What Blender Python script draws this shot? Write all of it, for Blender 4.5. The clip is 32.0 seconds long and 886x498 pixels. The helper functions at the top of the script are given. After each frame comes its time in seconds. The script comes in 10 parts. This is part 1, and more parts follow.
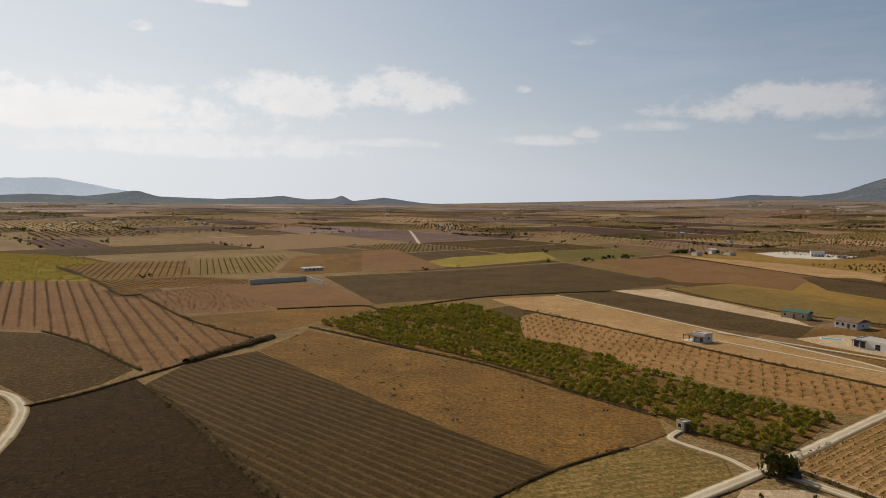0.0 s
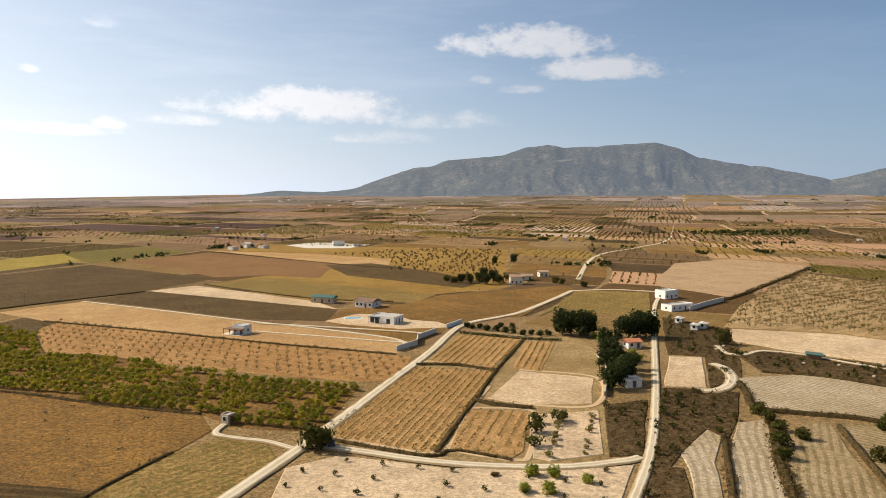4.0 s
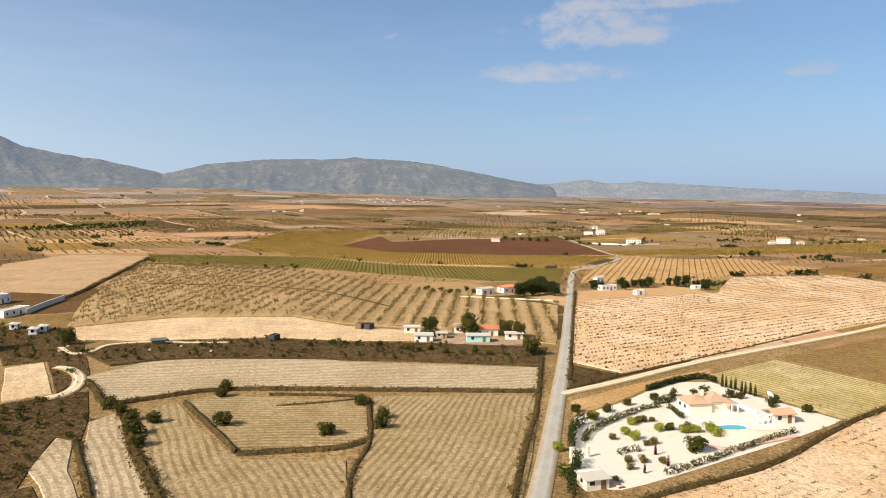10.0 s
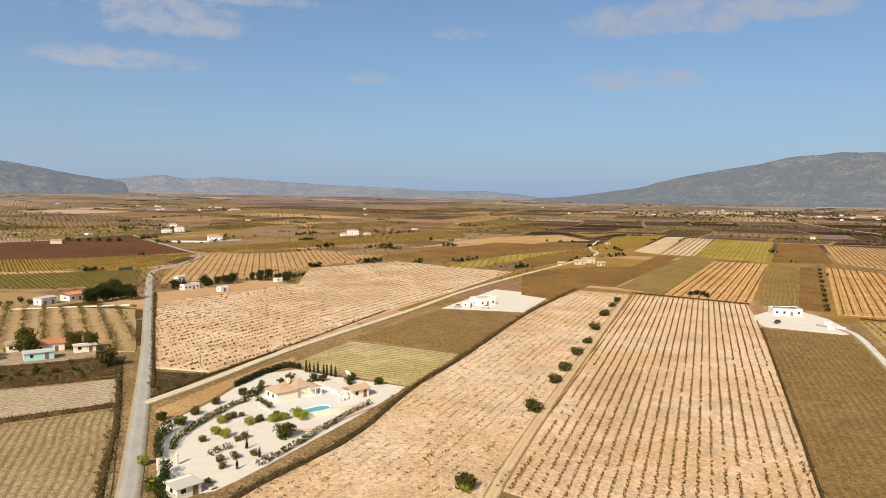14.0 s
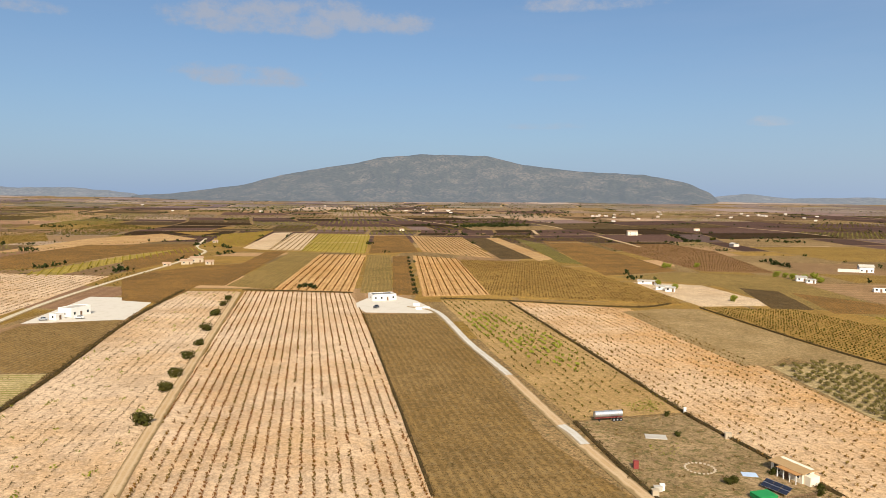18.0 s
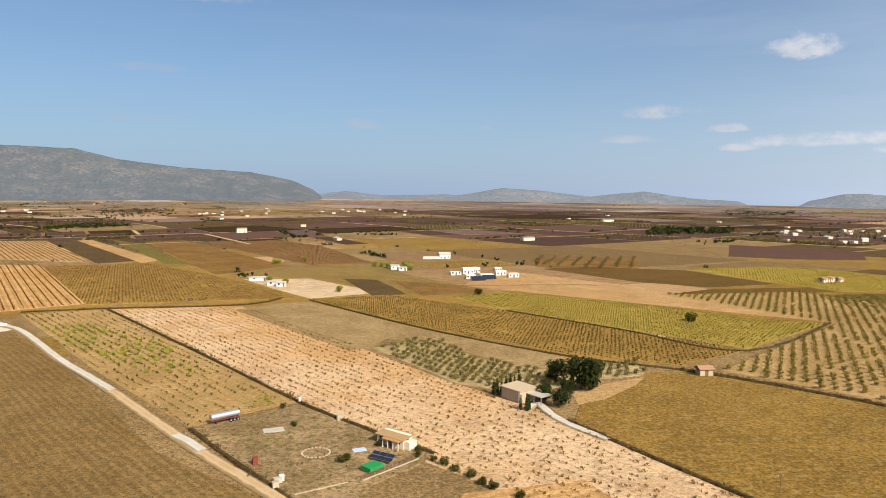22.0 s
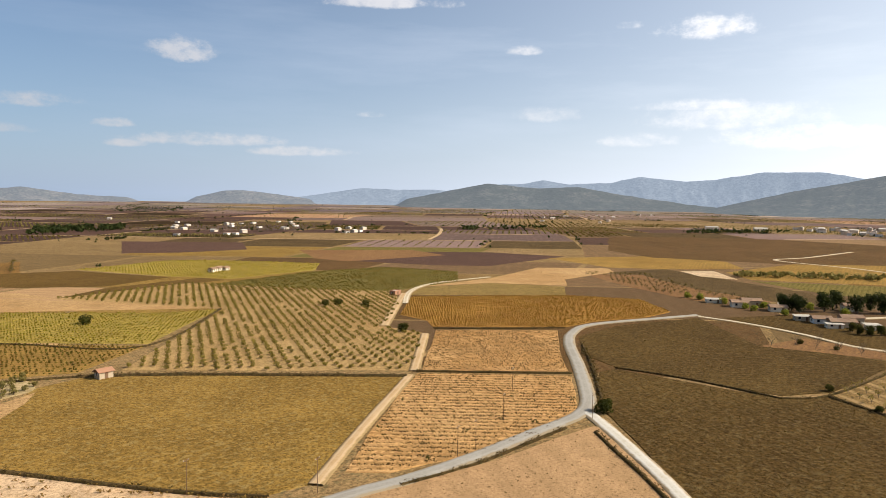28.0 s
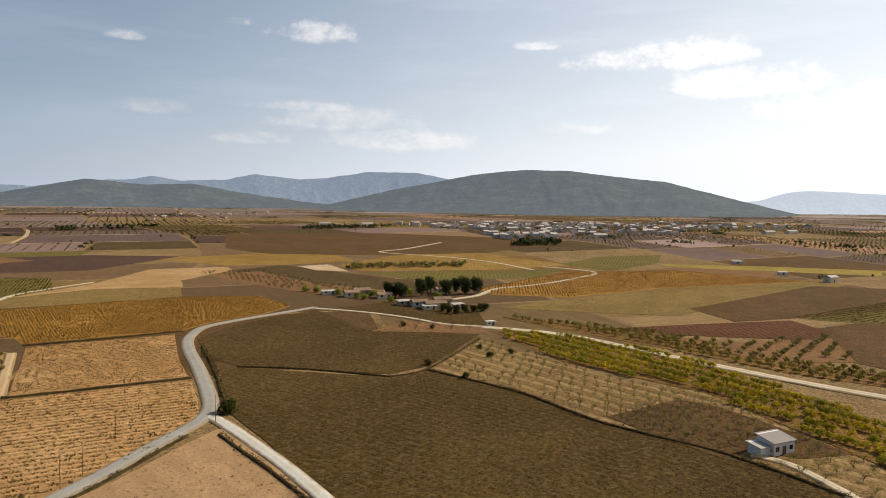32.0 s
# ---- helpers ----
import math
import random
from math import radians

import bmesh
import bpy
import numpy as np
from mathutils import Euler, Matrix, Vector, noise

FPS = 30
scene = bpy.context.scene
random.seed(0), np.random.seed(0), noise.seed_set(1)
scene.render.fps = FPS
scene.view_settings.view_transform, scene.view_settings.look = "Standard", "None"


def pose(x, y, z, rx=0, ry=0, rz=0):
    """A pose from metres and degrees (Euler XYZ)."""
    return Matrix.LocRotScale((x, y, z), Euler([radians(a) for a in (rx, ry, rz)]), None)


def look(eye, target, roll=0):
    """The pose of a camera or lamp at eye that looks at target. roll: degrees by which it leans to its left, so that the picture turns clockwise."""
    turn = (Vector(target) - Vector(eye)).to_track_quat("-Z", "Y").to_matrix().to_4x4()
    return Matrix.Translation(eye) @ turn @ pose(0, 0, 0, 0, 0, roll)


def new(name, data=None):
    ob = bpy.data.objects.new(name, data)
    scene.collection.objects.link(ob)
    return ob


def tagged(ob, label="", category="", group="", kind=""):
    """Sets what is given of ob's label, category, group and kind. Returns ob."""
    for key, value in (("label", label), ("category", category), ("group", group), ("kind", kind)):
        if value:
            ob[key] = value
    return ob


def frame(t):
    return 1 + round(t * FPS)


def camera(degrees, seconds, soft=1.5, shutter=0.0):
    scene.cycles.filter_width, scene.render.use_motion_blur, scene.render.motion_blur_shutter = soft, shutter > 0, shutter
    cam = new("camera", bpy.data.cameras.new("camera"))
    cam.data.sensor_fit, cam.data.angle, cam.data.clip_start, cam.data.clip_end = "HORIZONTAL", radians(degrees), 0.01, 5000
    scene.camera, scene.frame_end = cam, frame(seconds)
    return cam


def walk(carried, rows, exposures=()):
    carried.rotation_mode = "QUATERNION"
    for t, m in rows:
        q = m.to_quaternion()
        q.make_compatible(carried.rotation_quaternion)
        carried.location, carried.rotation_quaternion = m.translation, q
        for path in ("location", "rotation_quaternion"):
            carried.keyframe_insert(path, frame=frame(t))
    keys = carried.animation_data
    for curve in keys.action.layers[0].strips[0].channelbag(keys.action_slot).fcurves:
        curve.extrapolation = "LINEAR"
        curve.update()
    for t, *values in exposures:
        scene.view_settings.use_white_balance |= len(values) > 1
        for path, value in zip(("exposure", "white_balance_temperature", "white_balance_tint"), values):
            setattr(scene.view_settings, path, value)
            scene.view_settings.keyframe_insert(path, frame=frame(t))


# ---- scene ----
# The camera hovers 60 m over the plain and turns slowly to the right.
EYE = 60.0
cam = camera(64.0, 32.0, soft=0.35)
walk(cam, [
    (0.0, pose(0, 0, EYE, 85.65, -0.51, 0.06)),
    (0.5, pose(0, 0, EYE, 85.65, -0.53, -4.37)),
    (1.0, pose(0, 0, EYE, 85.65, -0.54, -8.88)),
    (1.5, pose(0, 0, EYE, 85.65, -0.56, -13.45)),
    (2.0, pose(0, 0, EYE, 85.65, -0.57, -18.03)),
    (2.5, pose(0, 0, EYE, 85.65, -0.58, -22.61)),
    (3.0, pose(0, 0, EYE, 85.65, -0.59, -27.18)),
    (3.5, pose(0, 0, EYE, 85.65, -0.60, -31.74)),
    (4.0, pose(0, 0, EYE, 85.65, -0.61, -36.25)),
    (4.5, pose(0, 0, EYE, 85.65, -0.61, -40.76)),
    (5.0, pose(0, 0, EYE, 85.65, -0.61, -45.21)),
    (5.5, pose(0, 0, EYE, 85.65, -0.62, -49.50)),
    (6.0, pose(0, 0, EYE, 85.65, -0.62, -53.68)),
    (6.5, pose(0, 0, EYE, 85.64, -0.62, -57.79)),
    (7.0, pose(0, 0, EYE, 85.64, -0.62, -61.86)),
    (7.5, pose(0, 0, EYE, 85.64, -0.62, -65.93)),
    (8.0, pose(0, 0, EYE, 85.64, -0.61, -70.00)),
    (8.5, pose(0, 0, EYE, 85.64, -0.61, -74.08)),
    (9.0, pose(0, 0, EYE, 85.64, -0.60, -78.15)),
    (9.5, pose(0, 0, EYE, 85.64, -0.60, -82.23)),
    (10.0, pose(0, 0, EYE, 85.63, -0.59, -86.33)),
    (10.5, pose(0, 0, EYE, 85.63, -0.59, -90.44)),
    (11.0, pose(0, 0, EYE, 85.63, -0.58, -94.56)),
    (11.5, pose(0, 0, EYE, 85.63, -0.57, -98.68)),
    (12.0, pose(0, 0, EYE, 85.63, -0.56, -102.80)),
    (12.5, pose(0, 0, EYE, 85.63, -0.56, -106.92)),
    (13.0, pose(0, 0, EYE, 85.62, -0.55, -111.05)),
    (13.5, pose(0, 0, EYE, 85.62, -0.54, -115.17)),
    (14.0, pose(0, 0, EYE, 85.62, -0.53, -119.27)),
    (14.5, pose(0, 0, EYE, 85.62, -0.52, -123.31)),
    (15.0, pose(0, 0, EYE, 85.62, -0.51, -127.29)),
    (15.5, pose(0, 0, EYE, 85.62, -0.50, -131.20)),
    (16.0, pose(0, 0, EYE, 85.62, -0.49, -135.05)),
    (16.5, pose(0, 0, EYE, 85.62, -0.49, -138.86)),
    (17.0, pose(0, 0, EYE, 85.62, -0.48, -142.61)),
    (17.5, pose(0, 0, EYE, 85.62, -0.47, -146.38)),
    (18.0, pose(0, 0, EYE, 85.62, -0.46, -150.20)),
    (18.5, pose(0, 0, EYE, 85.62, -0.45, -154.04)),
    (19.0, pose(0, 0, EYE, 85.62, -0.45, -157.90)),
    (19.5, pose(0, 0, EYE, 85.62, -0.44, -161.76)),
    (20.0, pose(0, 0, EYE, 85.62, -0.44, -165.61)),
    (20.5, pose(0, 0, EYE, 85.62, -0.43, -169.45)),
    (21.0, pose(0, 0, EYE, 85.63, -0.43, -173.30)),
    (21.5, pose(0, 0, EYE, 85.63, -0.43, -177.17)),
    (22.0, pose(0, 0, EYE, 85.63, -0.42, -181.04)),
    (22.5, pose(0, 0, EYE, 85.63, -0.42, -184.90)),
    (23.0, pose(0, 0, EYE, 85.64, -0.42, -188.76)),
    (23.5, pose(0, 0, EYE, 85.64, -0.43, -192.65)),
    (24.0, pose(0, 0, EYE, 85.64, -0.43, -196.53)),
    (24.5, pose(0, 0, EYE, 85.65, -0.43, -200.40)),
    (25.0, pose(0, 0, EYE, 85.65, -0.44, -204.27)),
    (25.5, pose(0, 0, EYE, 85.66, -0.45, -208.15)),
    (26.0, pose(0, 0, EYE, 85.66, -0.45, -212.03)),
    (26.5, pose(0, 0, EYE, 85.67, -0.46, -215.92)),
    (27.0, pose(0, 0, EYE, 85.68, -0.48, -219.81)),
    (27.5, pose(0, 0, EYE, 85.69, -0.49, -223.66)),
    (28.0, pose(0, 0, EYE, 85.69, -0.51, -227.50)),
    (28.5, pose(0, 0, EYE, 85.70, -0.52, -231.33)),
    (29.0, pose(0, 0, EYE, 85.71, -0.54, -235.14)),
    (29.5, pose(0, 0, EYE, 85.72, -0.56, -238.94)),
    (30.0, pose(0, 0, EYE, 85.73, -0.59, -242.72)),
    (30.5, pose(0, 0, EYE, 85.74, -0.61, -246.49)),
    (31.0, pose(0, 0, EYE, 85.75, -0.64, -250.25)),
    (31.5, pose(0, 0, EYE, 85.76, -0.67, -254.00)),
    (32.0, pose(0, 0, EYE, 85.78, -0.70, -257.72)),
], exposures=[(0, -0.4), (2, 0.0), (3.5, 0.32), (6, 0.72), (8, 0.9), (10, 0.78), (12, 0.62), (17, 0.5), (20, 0.57), (23, 0.57), (25, 0.54), (28, 0.5), (30, 0.37), (32, 0.06)])

# ---- light ----
SUN_AZIMUTH, SUN_HEIGHT = 36.0, 36.0  # degrees left of the first view, degrees over the horizon


def heading(azimuth, height=0.0):
    """Unit vector of an azimuth (degrees, left of +y positive) and a height."""
    a, e = radians(azimuth), radians(height)
    return Vector((-math.sin(a) * math.cos(e), math.cos(a) * math.cos(e), math.sin(e)))


sun = new("sun", bpy.data.lights.new("sun", "SUN"))
sun.data.energy, sun.data.angle, sun.data.color = 5.0, radians(0.6), (1.0, 0.93, 0.82)
sun.matrix_world = look((0, 0, 300), Vector((0, 0, 300)) - heading(SUN_AZIMUTH, SUN_HEIGHT))

world = bpy.data.worlds.new("sky")
scene.world = world
world.use_nodes = True
wn, wl = world.node_tree.nodes, world.node_tree.links
wn.clear()


def wnode(kind, **values):
    n = wn.new(kind)
    for i, v in values.items():
        n.inputs[int(i[1:])].default_value = v
    return n


def wmath(op, a, b=None, clamp=False):
    n = wn.new("ShaderNodeMath")
    n.operation, n.use_clamp = op, clamp
    for i, v in enumerate((a, b)):
        if v is None:
            continue
        if isinstance(v, (int, float)):
            n.inputs[i].default_value = v
        else:
            wl.new(v, n.inputs[i])
    return n.outputs[0]


def wmix(fac, a, b):
    n = wn.new("ShaderNodeMix")
    n.data_type = "RGBA"
    for i, v in ((0, fac), (6, a), (7, b)):
        if isinstance(v, (int, float, tuple)):
            n.inputs[i].default_value = v
        else:
            wl.new(v, n.inputs[i])
    return n.outputs[2]


sky = wn.new("ShaderNodeTexSky")
sky.sky_type, sky.sun_disc = "NISHITA", False
sky.sun_elevation, sky.sun_rotation = radians(SUN_HEIGHT), radians(-SUN_AZIMUTH)
sky.altitude, sky.air_density, sky.dust_density, sky.ozone_density = 500, 1.1, 1.0, 2.5
coord = wn.new("ShaderNodeTexCoord").outputs["Generated"]
split = wn.new("ShaderNodeSeparateXYZ")
wl.new(coord, split.inputs[0])
up = split.outputs[2]


def wnoise(scale, detail, rough, where=None):
    n = wn.new("ShaderNodeTexNoise")
    n.inputs["Scale"].default_value, n.inputs["Detail"].default_value = scale, detail
    n.inputs["Roughness"].default_value = rough
    wl.new(where or coord, n.inputs["Vector"])
    return n.outputs["Fac"]


def squashed(tall):
    """The sky's directions with heights stretched, so that noise lies in level streaks."""
    n = wn.new("ShaderNodeVectorMath")
    n.operation = "MULTIPLY"
    wl.new(coord, n.inputs[0])
    n.inputs[1].default_value = (1.0, 1.0, tall)
    return n.outputs["Vector"]


billow, fluff = wnoise(11, 7, 0.62, squashed(1.9)), wnoise(38, 6, 0.68, squashed(1.5))
veil = wnoise(2.6, 7, 0.6, squashed(7.0))
ragged_edge = wmath("ADD", wmath("MULTIPLY", wmath("SUBTRACT", billow, 0.5), 3.6), wmath("MULTIPLY", wmath("SUBTRACT", fluff, 0.5), 2.2))


def wdot(v):
    n = wn.new("ShaderNodeVectorMath")
    n.operation = "DOT_PRODUCT"
    wl.new(coord, n.inputs[0])
    n.inputs[1].default_value = v
    return n.outputs["Value"]


# Each cumulus: azimuth, height, half width, half height (degrees), thickness 0..1.
CLOUDS = (
    (26.6, 5.8, 14.6, 2.5, 0.95), (11.9, 7.2, 5.9, 2.4, 0.95), (3.5, 7.6, 5.7, 2, 0.95), (19, 3.4, 13.7, 1.3, 0.7), (3.9, 4, 5.9, 0.5, 0.5), (-7.4, 4.3, 4.6, 0.6, 0.6), (-25, 6.7, 8.7, 1.7, 0.85), (-16, 5.3, 3.2, 0.6, 0.5), (-6.2, 8.3, 0.8, 0.5, 0.6),
    (-10.9, 11.9, 1.6, 0.7, 0.4), (23, 11.9, 1.1, 0.6, 0.6), (17, 14.1, 2.3, 0.4, 0.6), (-11.3, 4.8, 1.4, 0.6, 0.6), (-29.4, 4.4, 2.7, 0.6, 0.5), (37.9, 5.2, 9.1, 2.1, 0.9),
    (-42.8, 11.7, 6.6, 1.6, 0.9), (-49.8, 9.7, 5.5, 1.2, 0.85), (-26.4, 6.5, 8.2, 1.8, 0.7), (-36.4, 5.8, 4.6, 1.1, 0.5), (-39.1, 9, 1.1, 0.5, 0.5), (-42.3, 8.3, 1.9, 0.5, 0.5), (-82.7, 12.2, 1.5, 0.5, 0.5), (-31.9, 4.4, 4.1, 0.7, 0.4),
    (-97.2, 12.4, 6.8, 2.1, 0.8), (-95, 9.4, 6.8, 1.1, 0.65), (-102.8, 14.4, 8.2, 0.9, 0.75), (-120.5, 12.4, 2.8, 0.8, 0.65), (-113.5, 9, 2.4, 0.7, 0.6), (-135.9, 12.6, 6.8, 1.2, 0.7), (-134.6, 8.6, 4.3, 1, 0.65), (-83.2, 12.1, 1.1, 0.4, 0.4), (-96.2, 6, 3.7, 0.3, 0.3),
    (-138.7, 13.3, 11, 1.5, 0.8), (-135.1, 9, 5.3, 0.9, 0.65), (-161.2, 14.4, 5.5, 0.8, 0.65), (-158.1, 5.4, 3.7, 0.4, 0.35), (-175.2, 5.4, 1.9, 0.5, 0.55), (-159, 9.1, 3.2, 0.4, 0.3),
    (-207.7, 10.4, 2.5, 1.2, 0.85), (-197.7, 6.2, 2.4, 0.6, 0.7), (-202.7, 5, 1.6, 0.5, 0.7), (-203.6, 3.6, 1.4, 0.4, 0.6), (-209, 4, 5.5, 0.7, 0.7), (-215.8, 3.3, 4.1, 0.5, 0.6), (-174.8, 5.6, 1.6, 0.4, 0.5), (-184.3, 5.3, 0.8, 0.3, 0.4), (-195.8, 4.3, 2.7, 0.4, 0.4),
    (-223.2, 14.7, 5.5, 0.6, 0.7), (-234.1, 11.2, 1.4, 0.5, 0.6), (-241.7, 12.9, 1.3, 0.5, 0.6), (-198.1, 6.4, 2.8, 0.6, 0.6), (-247.2, 6.8, 5, 0.6, 0.5), (-242.8, 4.3, 3.2, 0.8, 0.5), (-254.1, 4.3, 5.9, 1.3, 0.6), (-221.9, 6.3, 1.5, 0.4, 0.5),
    (-247, 12.3, 3.6, 1.2, 0.8), (-234, 11.2, 1.5, 0.5, 0.6), (-265, 11.7, 2.1, 0.5, 0.65), (-274.8, 10.5, 6.8, 1.5, 0.85), (-280.8, 8.4, 6.8, 1.6, 0.85), (-286.4, 6.4, 5.9, 1.8, 0.85), (-249.4, 5.8, 7.8, 1.4, 0.45), (-254.8, 4.4, 3.4, 0.8, 0.5), (-268.6, 5.3, 2.8, 0.6, 0.5), (-236, 6.3, 3.2, 0.8, 0.4), (-293.4, 6.5, 7.3, 2.3, 0.9), (-299, 5.8, 7.3, 2.3, 0.9),
)
total = None
for azimuth, height, wide, tall, thick in CLOUDS:
    d, side = heading(azimuth, height), heading(azimuth - 90)
    a = wmath("DIVIDE", wdot(side), math.sin(radians(wide)))
    b = wmath("DIVIDE", wdot(side.cross(d)), math.sin(radians(tall)))
    # flat undersides: the lower half falls off faster
    b = wmath("MAXIMUM", b, wmath("MULTIPLY", b, -1.7))
    r = wmath("ADD", wmath("MULTIPLY", a, a), wmath("MULTIPLY", b, b))
    facing = wmath("GREATER_THAN", wdot(d), 0.5)
    m = wmath("SUBTRACT", wmath("MULTIPLY", wmath("SUBTRACT", 1.0, r), facing), wmath("MULTIPLY", wmath("SUBTRACT", 1.0, facing), 3.0))
    m = wmath("MULTIPLY", wmath("ADD", wmath("MINIMUM", m, 0.75), wmath("ADD", ragged_edge, 0.12)), thick, clamp=True)
    total = m if total is None else wmath("MAXIMUM", total, m)
cover = wmath("MULTIPLY", wmath("MULTIPLY", total, total), wmath("SUBTRACT", 3.0, wmath("MULTIPLY", total, 2.0)), clamp=True)
# the air is thickest some way beyond the sun
sunny = wmath("MULTIPLY", wmath("ADD", wdot(heading(SUN_AZIMUTH + 12, 15)), 1.0), 0.5)
cloud_light = wmix(wmath("POWER", sunny, 1.8), (7.0, 6.7, 6.9, 1), (29.0, 28.0, 27.2, 1))
cloud_tone = wmix(wmath("MULTIPLY", billow, 0.7, clamp=True), cloud_light, wmix(sunny, (4.6, 4.8, 5.6, 1), (18.0, 18.0, 18.4, 1)))
tint = wn.new("ShaderNodeMix")
tint.data_type, tint.blend_type = "RGBA", "MULTIPLY"
tint.inputs[0].default_value, tint.inputs[7].default_value = 1.0, (0.98, 1.18, 1.34, 1)
wl.new(sky.outputs[0], tint.inputs[6])
clear = tint.outputs[2]
# pale haze low over the plain
low = wmath("POWER", wmath("SUBTRACT", 1.0, wmath("ABSOLUTE", up), clamp=True), 7.0)
haze_tone = wmix(wmath("POWER", sunny, 1.9), (4.3, 5.9, 8.8, 1), (21.6, 22.0, 22.3, 1))
clear = wmix(wmath("MULTIPLY", wmath("MULTIPLY", wmath("SUBTRACT", veil, 0.46), 3.0, clamp=True), wmath("ADD", wmath("MULTIPLY", sunny, 0.35), 0.12)), clear, haze_tone)
hazy = wmix(wmath("ADD", wmath("MULTIPLY", low, 0.75), wmath("ADD", wmath("MULTIPLY", wmath("POWER", sunny, 3.0), 0.56), 0.11), clamp=True), clear, haze_tone)
background = wnode("ShaderNodeBackground", i1=0.050)
wl.new(wmix(wmath("MULTIPLY", cover, wmath("ADD", wmath("MULTIPLY", sunny, 0.25), 0.6)), hazy, cloud_tone), background.inputs[0])
wl.new(background.outputs[0], wn.new("ShaderNodeOutputWorld").inputs[0])

# ---- materials ----


class Nodes:
    """A small builder of node materials."""

    def __init__(self, name, rough=0.95):
        self.mat = bpy.data.materials.new(name)
        self.mat.use_nodes = True
        self.tree = self.mat.node_tree
        self.shader = self.tree.nodes["Principled BSDF"]
        self.shader.inputs["Roughness"].default_value = rough
        self.shader.inputs["Specular IOR Level"].default_value = 0.03

    def node(self, kind):
        return self.tree.nodes.new(kind)

    def put(self, socket, value):
        if isinstance(value, (int, float)):
            socket.default_value = value
        elif isinstance(value, tuple):
            socket.default_value = (*value, 1.0) if len(value) == 3 and socket.type == "RGBA" else value
        else:
            self.tree.links.new(value, socket)

    def math(self, op, a, b=0.0, clamp=False):
        n = self.node("ShaderNodeMath")
        n.operation, n.use_clamp = op, clamp
        self.put(n.inputs[0], a), self.put(n.inputs[1], b)
        return n.outputs[0]

    def mix(self, fac, a, b, blend="MIX"):
        n = self.node("ShaderNodeMix")
        n.data_type, n.blend_type = "RGBA", blend
        self.put(n.inputs[0], fac), self.put(n.inputs[6], a), self.put(n.inputs[7], b)
        return n.outputs[2]

    def place(self):
        return self.node("ShaderNodeNewGeometry").outputs["Position"]

    def noise(self, scale, detail=3.0, rough=0.55, where=None):
        n = self.node("ShaderNodeTexNoise")
        n.inputs["Scale"].default_value, n.inputs["Detail"].default_value, n.inputs["Roughness"].default_value = scale, detail, rough
        self.put(n.inputs["Vector"], self.place() if where is None else where)
        return n.outputs["Fac"]

    def step(self, value, lo, hi):
        n = self.node("ShaderNodeMapRange")
        n.interpolation_type = "SMOOTHSTEP"
        self.put(n.inputs[0], value)
        n.inputs[1].default_value, n.inputs[2].default_value = lo, hi
        return n.outputs[0]

    def bump(self, height, strength, distance):
        n = self.node("ShaderNodeBump")
        n.inputs["Strength"].default_value, n.inputs["Distance"].default_value = strength, distance
        self.put(n.inputs["Height"], height)
        self.put(self.shader.inputs["Normal"], n.outputs[0])

    def done(self, color):
        self.put(self.shader.inputs["Base Color"], color)
        return self.mat


